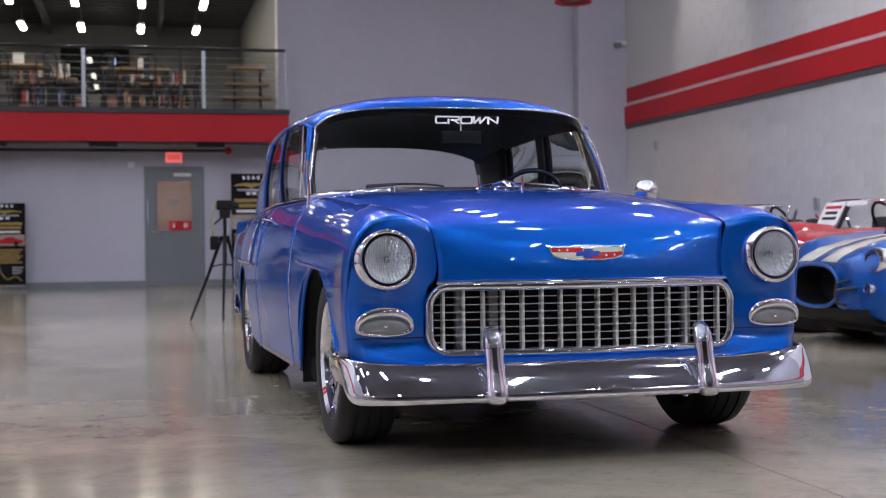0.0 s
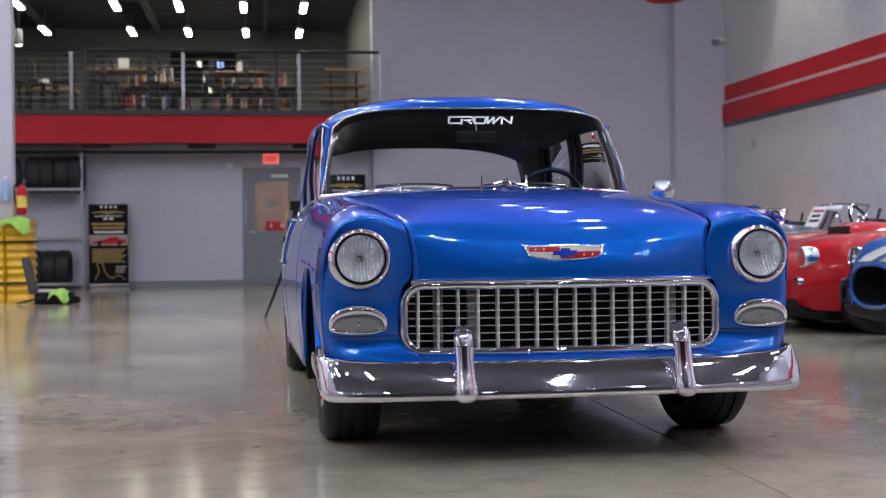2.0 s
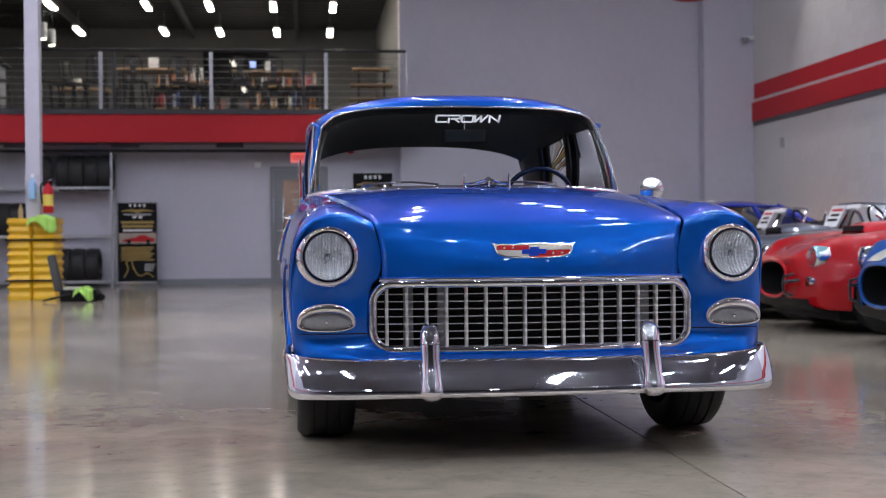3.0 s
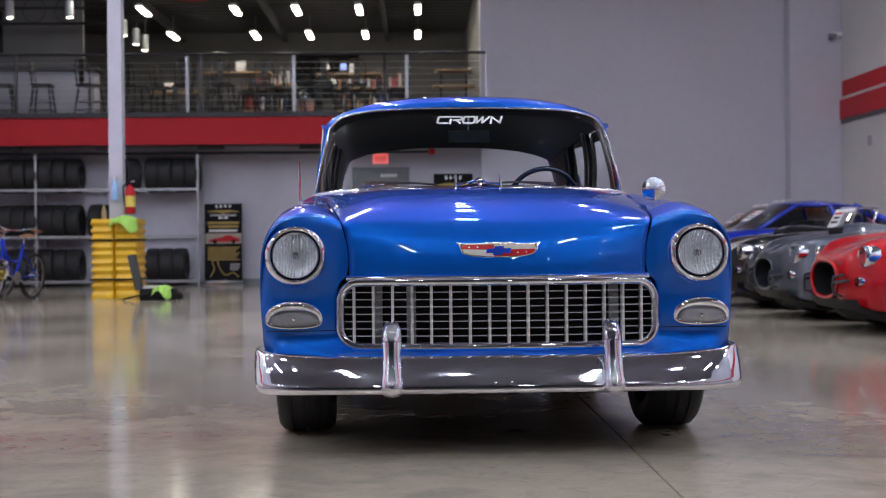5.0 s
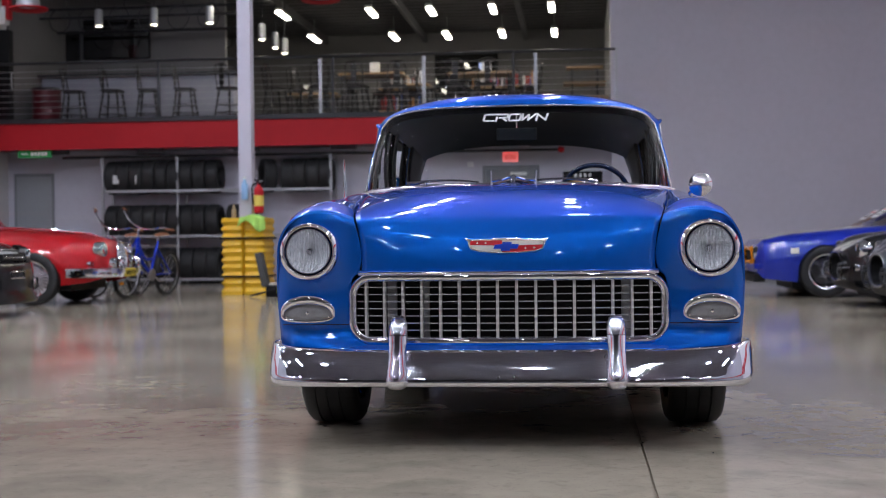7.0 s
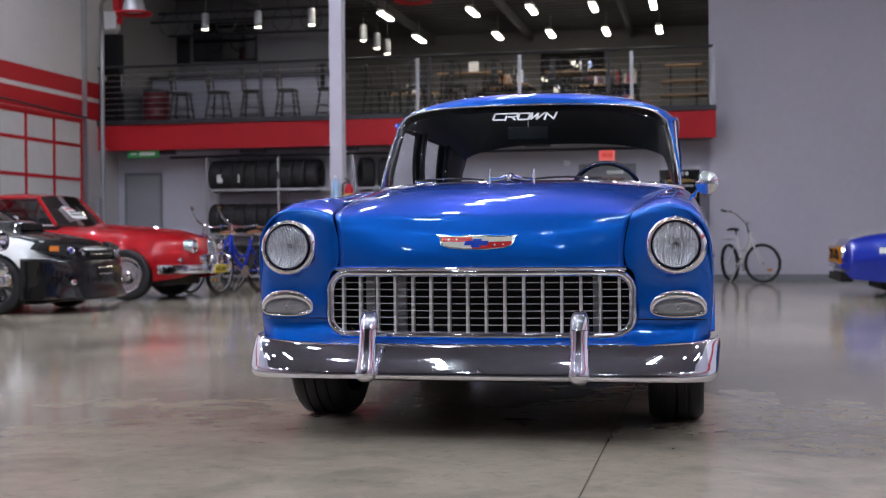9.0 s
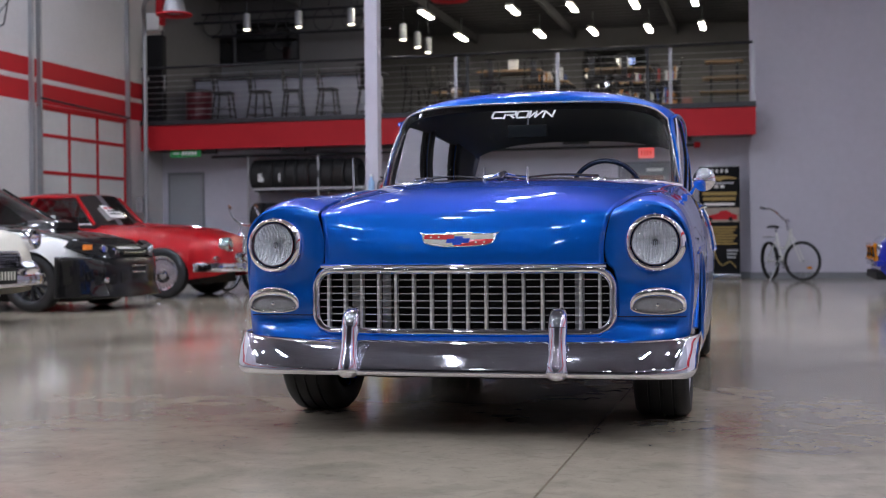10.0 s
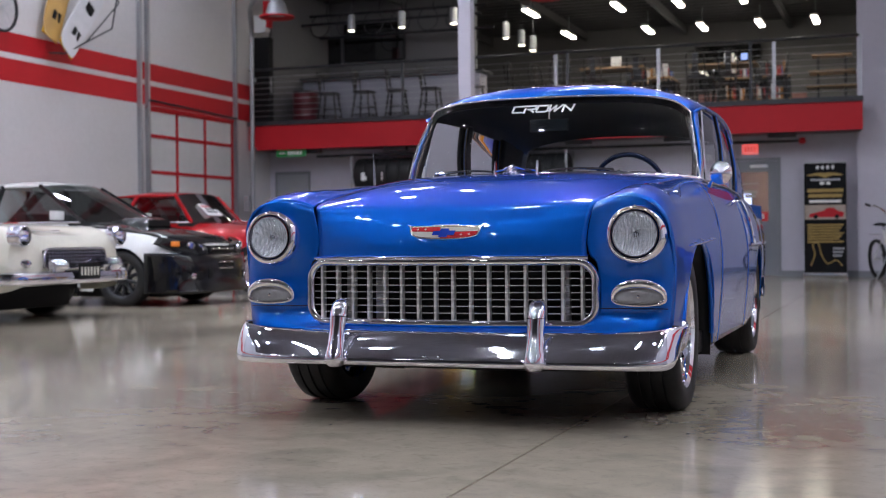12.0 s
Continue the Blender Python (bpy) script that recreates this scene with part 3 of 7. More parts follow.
def parking_lamp(s):
    cx, cz, y = s * 0.775, 0.502, -0.02
    ring = eyelid(0.1, 0.026, 0.058)
    bend = lambda x: 0.35 * x * x
    radii = [0.0075 + 0.0125 * max(0.0, math.sin(t)) for t in np.linspace(0, 2 * math.pi, len(ring), endpoint=False)]
    pl = part("parking_lamp", tube(B(), [(cx + x, y - 0.012 + bend(x) - 0.3 * (r - 0.0075), cz + z) for (x, z), r in zip(ring, radii)], radii, 12, closed=True), CHROME, sedan, "chrome-hooded parking lamp with a flat lower edge", smooth=80)
    inner = eyelid(0.094, 0.022, 0.04)
    bm = B()
    grid(bm, [[(cx + x * k, y - d + bend(x * k), cz + z * k) for x, z in inner] for k, d in ((1.0, 0.008), (0.95, 0.015), (0.7, 0.02), (0.35, 0.022), (0.02, 0.022))], wrap=True)
    part("lens", bm, FROST, pl, "grey frosted lens", smooth=60)
    part("screw", lathe(B(), [(0.006, 0), (0.006, 0.004), (0.0, 0.006)], pose(cx, y - 0.021, cz + 0.008, 90, 0, 0), 10, False), CHROME, pl)
    for x in (-0.084, 0.084):
        part("rim_screw", lathe(B(), [(0.004, 0), (0.004, 0.003), (0.0, 0.004)], pose(cx + x, y - 0.017 + bend(x), cz - 0.008, 90, 0, 0), 10, False), CHROME, pl)
    bm = B()
    box(bm, cx - 0.095, cx + 0.095, y - 0.004, y + 0.04, cz - 0.018, cz + 0.03, 0.01)
    part("lamp_body", bm, DULLCHROME, pl)


for s in (1, -1):
    headlamp(s)
    parking_lamp(s)

# bumper
half = spline([(0, -0.205), (0.2, -0.203), (0.45, -0.196), (0.70, -0.176), (0.85, -0.146), (0.928, -0.098), (0.962, -0.02), (0.969, 0.08), (0.97, 0.2)], 44)
plan = [(-x, y) for x, y in half[:0:-1]] + [tuple(p) for p in half]
SECT = [(-0.17, 0.366), (-0.13, 0.369), (-0.09, 0.371), (-0.066, 0.371), (-0.056, 0.368), (-0.046, 0.360), (-0.036, 0.349), (-0.022, 0.332), (-0.009, 0.314), (0.001, 0.298), (0.008, 0.286), (0.013, 0.278), (0.017, 0.271), (0.0195, 0.264), (0.0205, 0.256), (0.0198, 0.249), (0.017, 0.243), (0.011, 0.239), (-0.004, 0.238)]
rows = []
for i, (x, y) in enumerate(plan):
    a, b = plan[max(i - 1, 0)], plan[min(i + 1, len(plan) - 1)]
    t = Vector((b[0] - a[0], b[1] - a[1], 0)).normalized()
    nrm = Vector((t.y, -t.x, 0))
    e = max(0, (abs(x) - 0.42) / 0.54)
    shelf = 1 - 0.9 * min(1, max(0, abs(x) - 0.42) / 0.1)
    r = []
    for o, z in SECT:
        up = (z - 0.237) / 0.134
        o = -0.066 + (o + 0.066) * shelf if o < -0.066 else o
        q = o * (1 - 0.7 * max(0.0, min(1.0, (y + 0.15) / 0.2))) - 0.022 - 0.008 * e * (1 - up) - 0.045 * max(0.0, min(1.0, (y + 0.17) / 0.2)) * (1 - up) ** 2
        r.append((x + nrm.x * q, y + nrm.y * q, z + 0.022 * e * e * up ** 1.3 + 0.045 * max(0.0, min(1.0, (y + 0.13) / 0.16)) ** 1.3 * (1 - up) - 0.004 * e * (1 - up)))
    rows.append(r)
thick(part("front_bumper", grid(B(), rows), CHROME, sedan, "polished chrome wraparound bumper", smooth=50), 0.004)
for x in (-0.03, 0.03):
    part("bumper_bolt", lathe(B(), [(0.006, 0.0), (0.006, 0.003), (0.0, 0.005)], pose(x, -0.213, 0.281, 62, 0, 0), 12, False), DULLCHROME, sedan)
for s in (1, -1):
    rows = []
    for z, w, d, y in ((0.231, 0.012, 0.02, -0.205), (0.233, 0.024, 0.036, -0.206), (0.24, 0.034, 0.05, -0.208), (0.256, 0.040, 0.06, -0.209), (0.272, 0.0405, 0.062, -0.208), (0.29, 0.0375, 0.058, -0.203), (0.32, 0.035, 0.054, -0.193), (0.36, 0.035, 0.052, -0.181), (0.40, 0.0355, 0.052, -0.172), (0.43, 0.0365, 0.052, -0.166), (0.434, 0.0365, 0.052, -0.165), (0.46, 0.0355, 0.05, -0.157), (0.48, 0.032, 0.045, -0.148), (0.493, 0.026, 0.037, -0.138), (0.501, 0.017, 0.025, -0.128), (0.504, 0.006, 0.01, -0.12)):
        rows.append([(s * 0.408 + w * math.cos(t), y - d * 0.62 * math.sin(t), z) for t in np.linspace(0, 2 * math.pi, 28, endpoint=False)])
    gd = part("bumper_guard", grid(B(), rows, wrap=True, cap=True), CHROME, sedan, "upright chrome bumper guard", smooth=60)
    part("cap_joint", tube(B(), [(s * 0.408 + 0.0366 * math.cos(t), -0.1655 - 0.0325 * math.sin(t), 0.432) for t in np.linspace(0, 2 * math.pi, 28, endpoint=False)], 0.0012, 5, closed=True), BLACK, gd, smooth=80)

# wheels
def wheel(parent, x, y, r=0.335, w=0.235, s=1, rim=0.235, spokes=12, metal=None, label="polished alloy wheel"):
    metal = metal or CHROME
    m = pose(x, y, r, 0, 90 * s, 0)
    h = w / 2
    wh = part("wheel", lathe(B(), [(rim * 0.99, -h), (rim * 0.93, -h + 0.02), (rim * 0.9, h - 0.05), (rim * 0.94, h - 0.018), (rim * 1.02, h - 0.006), (rim * 1.03, h - 0.014)], m, 48, False), metal, parent, label)
    part("tyre", lathe(B(), [(rim, -h + 0.01), (rim * 1.08, -h), (r * 0.93, -h * 1.02), (r * 0.985, -h * 0.86), (r, -h * 0.62), (r, -h * 0.5), (r - 0.008, -h * 0.49), (r - 0.008, -h * 0.4), (r, -h * 0.39), (r, -h * 0.07), (r - 0.008, -h * 0.06), (r - 0.008, h * 0.06), (r, h * 0.07), (r, h * 0.39), (r - 0.008, h * 0.4), (r - 0.008, h * 0.49), (r, h * 0.5), (r, h * 0.62), (r * 0.985, h * 0.86), (r * 0.93, h * 1.02), (rim * 1.08, h), (rim, h - 0.01)], m, 56, False), RUBBER, wh, "black rubber tyre", smooth=50)
    bm = B()
    for i in range(spokes):
        a = 2 * math.pi * i / spokes
        c, sn = math.cos(a), math.sin(a)
        pts = []
        for q, hh, ww in ((0.03, h - 0.03, 0.02), (rim * 0.5, h - 0.045, 0.016), (rim * 0.93, h - 0.03, 0.02)):
            pts.append([m @ Vector((q * c - k * ww * sn, q * sn + k * ww * c, hh - dd)) for k, dd in ((-1, 0.012), (-0.6, 0), (0.6, 0), (1, 0.012))])
        grid(bm, pts)
    part("spokes", bm, metal, wh)
    part("hub_cap", lathe(B(), [(0.055, h - 0.05), (0.055, h - 0.02), (0.045, h - 0.008), (0.0, h - 0.002)], m, 24, False), metal, wh)
    part("brake_disc", lathe(B(), [(0.05, 0.0), (rim * 0.8, 0.0), (rim * 0.8, 0.02), (0.05, 0.02)], m, 32, True), DULLCHROME, wh)
    return wh


for s in (1, -1):
    wheel(sedan, s * 0.762, WHEEL_Y, w=0.222, s=s)
    wheel(sedan, s * 0.775, REAR_Y, s=s)
    # inner arches
    for cy, r, cz in ((0.68, 0.495, 0.235), (REAR_Y, 0.385, 0.28)):
        rows = [[(s * x, cy + r * math.cos(t), cz + r * math.sin(t)) for t in np.linspace(-0.1, math.pi - (0.35 if cy < 1 else -0.1), 25)] for x in (0.55, 0.75, 0.895)]
        thick(part("wheel_arch", grid(B(), rows), BLACK, sedan))
    bm = B()
    tube(bm, [(s * (0.902 + 0.008 * math.sin(t)), 0.68 + 0.48 * math.cos(t), 0.24 + 0.48 * math.sin(t)) for t in np.linspace(0.1, math.pi - 0.35, 33)], 0.012, 8)
    part("arch_lip", bm, BLUE, sedan)

# underbody
bm = B()
box(bm, -0.56, 0.56, 0.2, 1.1, 0.19, 0.3, 0.02)
box(bm, -0.86, 0.86, 1.05, 3.05, 0.2, 0.3, 0.02)
box(bm, -0.56, 0.56, 3.0, 4.6, 0.2, 0.32, 0.02)
box(bm, -0.62, 0.62, -0.06, 0.2, 0.235, 0.36, 0.02)
part("floor_pan", bm, BLACK, sedan)
bm = B()
tube(bm, [(-0.7, WHEEL_Y, 0.22), (-0.4, WHEEL_Y - 0.05, 0.2), (0.4, WHEEL_Y - 0.05, 0.2), (0.7, WHEEL_Y, 0.22)], 0.03, 8)
part("front_crossmember", bm, BLACK, sedan)
for x in (-0.45, 0.0, 0.3):
    part("steering_link", tube(B(), [(x - 0.12, 0.35, 0.2), (x + 0.12, 0.38, 0.19)], 0.022, 8), BLACK, sedan)
for s in (1, -1):
    part("panel_gap", tube(B(), [(s * x, nose_y(x, 0.462) - 0.0005, 0.462) for x in np.linspace(0.62, 0.88, 12)], 0.0018, 5), BLACK, sedan)
# cabin of the sedan
WSB = spline([(0.0, 1.345, 1.045), (0.30, 1.36, 1.043), (0.54, 1.41, 1.038), (0.70, 1.52, 1.03), (0.788, 1.68, 1.022)], 25)
WST = spline([(0.0, 1.68, 1.474), (0.28, 1.688, 1.472), (0.50, 1.71, 1.462), (0.645, 1.765, 1.436), (0.715, 1.85, 1.388)], 25)


def both(c):
    return [(-x, y, z) for x, y, z in c[:0:-1]] + [tuple(p) for p in c]


wb, wt = both(WSB), both(WST)
rows = []
for k in np.linspace(0, 1, 12):
    rows.append([tuple(np.array(a) * (1 - k) + np.array(b) * k + np.array((0, -0.035 * math.sin(math.pi * k), 0.012 * math.sin(math.pi * k)))) for a, b in zip(wb, wt)])
ws = part("windscreen", grid(B(), rows), GLASS, sedan, "clear curved wraparound windscreen", smooth=80)
ws.visible_shadow = False
ring = wb + [rows[k][-1] for k in range(1, 11)] + wt[::-1] + [rows[k][0] for k in range(10, 0, -1)]
part("screen_trim", tube(B(), ring, 0.006, 8, closed=True), DULLCHROME, sedan, "thin chrome windscreen surround", smooth=80)
part("screen_base_trim", tube(B(), [(x, y - 0.014, z + 0.004) for x, y, z in wb], 0.017, 12), CHROME, sedan, "chrome moulding at the foot of the windscreen", smooth=80)
bm = B()
grid(bm, [[(x * k, y + 0.016 + dy, z + dz) for x, y, z in wt] for k, dy, dz in ((1.0, 0.0, -0.002), (0.985, 0.0, -0.035), (0.985, 0.03, -0.035))])
part("screen_header", bm, BLACK, sedan)

# roof
RC = spline([(1.685, 1.482), (1.73, 1.520), (1.85, 1.551), (2.1, 1.574), (2.55, 1.582), (3.0, 1.570), (3.35, 1.53), (3.6, 1.475), (3.72, 1.435)], 40)
RE = spline([(1.855, 0.722, 1.384), (1.90, 0.738, 1.402), (1.98, 0.748, 1.418), (2.2, 0.756, 1.430), (2.6, 0.760, 1.432), (3.0, 0.756, 1.420), (3.35, 0.744, 1.397), (3.65, 0.725, 1.36), (3.80, 0.712, 1.33)], 40)
rows = []
for c, e in zip(RC, RE):
    r = []
    for u in np.linspace(-1, 1, 37):
        w = (1 - abs(u) ** 2.6) ** (1 / 1.5)
        r.append((u * e[1], e[0] + (c[0] - e[0]) * (1 - abs(u) ** 3), e[2] + (c[1] - e[2]) * w))
    rows.append(r)
thick(part("roof", grid(B(), rows), BLUE, sedan, smooth=60), 0.01)
rows2 = [[(x * 0.97, y, z - 0.03) for x, y, z in r] for r in rows[2:-1]]
part("headliner", grid(B(), rows2), SEATBLACK, sedan, "black headliner")


def edge_at(y):
    i = int(np.clip(np.searchsorted(RE[:, 0], y), 1, len(RE) - 1))
    f = np.clip((y - RE[i - 1, 0]) / (RE[i, 0] - RE[i - 1, 0]), 0, 1)
    return RE[i - 1] * (1 - f) + RE[i] * f


def cabin_side(y, k, s, out=0.0):
    """A point on the cabin side: k from belt (0) to drip rail (1)."""
    e = edge_at(y)
    bx, bz = 0.785, outline(y)[0][1] + 0.002
    bulge = 0.02 * math.sin(math.pi * k)
    return (s * (bx + (e[1] - bx) * k + bulge + out), y + 0.0, bz + (e[2] - bz) * k)


def pillar(name, ya, yb, yc, yd, s, material=None):
    """A strip on the cabin side, from belt ya..yb to rail yc..yd."""
    rows = []
    for k in np.linspace(0, 1, 12):
        a, b = ya + (yc - ya) * k, yb + (yd - yb) * k
        rows.append([cabin_side(a + (b - a) * t, k, s) for t in np.linspace(0, 1, 6)])
    ob = thick(part(name, grid(B(), rows), material or BLUE, sedan, smooth=60), 0.012, -1.0)
    lining = []
    for k in np.linspace(0, 1, 12):
        a, b = ya + (yc - ya) * k - 0.012, yb + (yd - yb) * k + 0.012
        lining.append([cabin_side(a + (b - a) * t, k, s, -0.03) for t in np.linspace(0, 1, 6)])
    thick(part("pillar_lining", grid(B(), lining), SEATBLACK, ob, "black inner lining", smooth=60), 0.012, -1.0)
    return ob


for s in (1, -1):
    pillar("front_pillar", 1.69, 1.735, 1.875, 1.93, s)
    pillar("door_pillar", 2.66, 2.73, 2.60, 2.67, s)
    pillar("rear_pillar", 3.42, 3.95, 3.28, 3.80, s)
    part("drip_rail", tube(B(), [(s * (e[1] + 0.012), e[0], e[2] - 0.004) for e in RE[2:-3]], [0.002, 0.005, 0.007] + [0.008] * (len(RE) - 8), 8), BLUE, sedan)
    part("belt_trim", tube(B(), [(s * (cabin_side(y, 0, 1)[0] + 0.008), y, outline(y)[0][1] + 0.006) for y in np.linspace(1.66, 3.45, 30)], 0.007, 6), CHROME, sedan, "chrome belt trim")
    for ya, yb, yc, yd in ((1.735, 2.66, 1.93, 2.60), (2.73, 3.42, 2.67, 3.28)):
        rows = [[cabin_side((ya + (yc - ya) * k) * (1 - t) + (yb + (yd - yb) * k) * t, k, s, -0.012) for t in np.linspace(0, 1, 8)] for k in np.linspace(0, 1, 8)]
        w = part("side_window", grid(B(), rows), SIDEGLASS, sedan, "tinted side glass", smooth=60)
        w.visible_shadow = False
        rim = rows[0] + [r[-1] for r in rows[1:-1]] + rows[-1][::-1] + [r[0] for r in rows[-2:0:-1]]
        part("window_rim", tube(B(), rim, 0.009, 6, closed=True), BLACK, sedan, smooth=80)
    part("vent_bar", tube(B(), [cabin_side(1.93, 0.0, s, 0.0), cabin_side(1.99, 0.95, s, 0.0)], 0.009, 6), CHROME, sedan)

# rear window and deck
rb = both(spline([(0.0, 4.12, 1.02), (0.3, 4.10, 1.02), (0.52, 4.05, 1.02), (0.66, 3.95, 1.02), (0.735, 3.80, 1.02)], 17))
rt = both(spline([(0.0, 3.735, 1.43), (0.25, 3.735, 1.425), (0.45, 3.74, 1.405), (0.58, 3.75, 1.375), (0.64, 3.76, 1.345)], 17))
rg = part("rear_window", grid(B(), [[tuple(np.array(a) * (1 - k) + np.array(b) * k) for a, b in zip(rb, rt)] for k in np.linspace(0, 1, 8)]), GLASS, sedan, "clear wraparound rear window", smooth=70)
rg.visible_shadow = False
rows = []
for y, z, zs in ((4.12, 1.02, 1.0), (4.3, 1.01, 0.985), (4.55, 0.985, 0.965), (4.68, 0.955, 0.95), (4.74, 0.90, 0.90), (4.76, 0.75, 0.75), (4.74, 0.5, 0.5), (4.7, 0.36, 0.36)):
    rows.append([(u * (0.745 if y < 4.6 else 0.84), y - 0.32 * abs(u) ** 4 * (1 if y < 4.2 else 0.25), z + (zs - z) * abs(u) ** 2) for u in np.linspace(-1, 1, 21)])
thick(part("boot_lid", grid(B(), rows), BLUE, sedan, smooth=50))
bm = B()
half = [(0.0, 4.85), (0.5, 4.83), (0.74, 4.78), (0.84, 4.68), (0.865, 4.5)]
pl = both([(x, y, 0) for x, y in spline(half, 15)])
grid(bm, [[(x * k, y + d, z) for x, y, _ in pl] for k, d, z in ((0.99, -0.02, 0.46), (1.005, 0.0, 0.44), (1.01, 0.01, 0.38), (1.005, 0.0, 0.32), (0.99, -0.02, 0.30))])
thick(part("rear_bumper", bm, CHROME, sedan, "chrome rear bumper"), 0.005)

# inside
part("dashboard", grid(B(), [[(x, y + 0.25 * abs(x / 0.72) ** 3, z) for x in np.linspace(-0.72, 0.72, 21)] for y, z in ((1.40, 1.03), (1.52, 1.045), (1.60, 1.035), (1.63, 1.0), (1.62, 0.8), (1.60, 0.5))]), SEATBLACK, sedan)
bm = B()
box(bm, -0.66, 0.66, 2.05, 2.6, 0.35, 0.62, 0.05)
part("front_seat", bm, SEATBLACK, sedan)
for x in (-0.35, 0.35):
    bm = B()
    box(bm, x - 0.29, x + 0.29, 2.48, 2.66, 0.55, 1.06, 0.06)
    part("seat_back", bm, SEATBLACK, sedan)
bm = B()
box(bm, -0.66, 0.66, 3.2, 3.5, 0.35, 1.0, 0.06)
part("rear_seat", bm, SEATBLACK, sedan)
part("parcel_shelf", box(B(), -0.7, 0.7, 3.5, 4.05, 0.97, 1.0), SEATBLACK, sedan)
for s in (1, -1):
    part("door_card", box(B(), s * 0.735 - 0.012, s * 0.735 + 0.012, 1.6, 3.5, 0.3, 1.0), SEATBLACK, sedan)
part("firewall", box(B(), -0.7, 0.7, 1.36, 1.38, 0.25, 1.02), BLACK, sedan)
m = pose(0.40, 1.83, 0.998, -68, 0, 0)
st = part("steering_wheel", tube(B(), [m @ Vector((0.182 * math.cos(t), 0.182 * math.sin(t), 0)) for t in np.linspace(0, 2 * math.pi, 48, endpoint=False)], 0.013, 10, closed=True), mat("dark_blue_grip", (0.01, 0.02, 0.06), 0.25, 0, 0.8), sedan, "dark glossy steering wheel", smooth=80)
for a in (0, 180, 90):
    part("spoke", tube(B(), [m @ Vector((0, 0, -0.03)), m @ Vector((0.178 * math.cos(radians(a)), 0.178 * math.sin(radians(a)), 0))], 0.009, 8), CHROME, st)
part("column", tube(B(), [m @ Vector((0, 0, -0.02)), m @ Vector((0, 0, -0.35))], 0.025, 10), BLACK, st)
mr = part("rear_view_mirror", box(B(), -0.105, 0.105, 1.70, 1.72, 1.295, 1.362, 0.008), BLACK, sedan)
part("mirror_face", box(B(), -0.097, 0.097, 1.7205, 1.7225, 1.30, 1.357), CHROME, mr)
part("mirror_stalk", tube(B(), [(0, 1.71, 1.36), (0, 1.72, 1.45)], 0.005, 6), CHROME, mr)
part("mirror_back", box(B(), -0.1, 0.1, 1.688, 1.699, 1.299, 1.358, 0.005), mat("grey_mirror_back", (0.06, 0.07, 0.08), 0.15, 0.6), mr)

# lettering on the windscreen
def stroke(bm, pts, w=0.0105):
    """A flat band along points, its corners filled, 1 mm thick."""
    for (ax, ay), (bx, by) in zip(pts, pts[1:]):
        d = Vector((bx - ax, by - ay))
        n = Vector((-d.y, d.x)).normalized() * w / 2
        e = d.normalized() * w * 0.42
        v = [bm.verts.new((p.x, p.y, z)) for z in (0.0, 0.001) for p in (Vector((ax, ay)) - e - n, Vector((bx, by)) + e - n, Vector((bx, by)) + e + n, Vector((ax, ay)) - e + n)]
        for f in ((3, 2, 1, 0), (4, 5, 6, 7), (0, 1, 5, 4), (1, 2, 6, 5), (2, 3, 7, 6), (3, 0, 4, 7)):
            bm.faces.new([v[i] for i in f])


bm = B()
H = 0.043
for x0, strokes in (
    (-0.161, (((0.056, H), (0.006, H), (0, H - 0.006), (0, 0.006), (0.006, 0), (0.052, 0)),)),
    (-0.097, (((0, -0.003), (0, H - 0.018)), ((0, H), (0.05, H), (0.055, H - 0.006), (0.053, 0.022), (0.014, 0.02)), ((0.028, 0.019), (0.05, 0.0)))),
    (-0.033, (((0.006, H), (0.05, H), (0.056, H - 0.006), (0.056, 0.006), (0.05, 0), (0.006, 0), (0, 0.006), (0, H - 0.006), (0.006, H)),)),
    (0.032, (((0, H), (0.004, 0.002), (0.031, H - 0.004), (0.033, 0.002), (0.064, H)),)),
    (0.107, (((0, -0.001), (0, H - 0.002), (0.046, 0.002), (0.05, H))),),
):
    for pts in (strokes if isinstance(strokes[0][0], tuple) else (strokes,)):
        stroke(bm, [(x0 + x + 0.2 * (y - H / 2), y - H / 2) for x, y in pts])
part("sun_strip_lettering", bm, WHITE, sedan, "white lettering on the windscreen", 0, pose(0.0, 1.585, 1.405, 52, 0, 0))

# bonnet ornament and badge
# dark chrome of the ornament, with the blue it mirrors put into its colour
ORNBLUE = mat("chrome_blue_reflection", (0.004, 0.02, 0.12), 0.12, 0.5, 1.0)
bm = B()
rows = []
for y, w, h in ((0.80, 0.004, 0.004), (0.86, 0.014, 0.012), (0.93, 0.034, 0.02), (0.99, 0.085, 0.022), (1.03, 0.112, 0.02), (1.06, 0.095, 0.014), (1.12, 0.03, 0.014), (1.22, 0.008, 0.006)):
    z = 1.03 + 0.02 * (y - 0.8) / 0.42
    rows.append([(w * u, y + 0.02 * abs(u), z + h * (1 - abs(u) ** 1.4)) for u in np.linspace(-1, 1, 13)])
orn = part("bonnet_ornament", grid(bm, rows), ORNBLUE, sedan, "swept dark bird-shaped bonnet ornament with chrome wing tips", smooth=60)
part("ornament_head", tube(B(), [(0, 0.90, 1.045), (0, 0.935, 1.062), (0, 0.99, 1.072), (0, 1.06, 1.07)], [0.006, 0.014, 0.016, 0.006], 10), CHROME, orn)
part("ornament_collar", tube(B(), [(-0.05, 1.0, 1.063), (-0.02, 0.965, 1.072), (0.02, 0.965, 1.072), (0.05, 1.0, 1.063)], 0.006, 8), CHROME, orn)
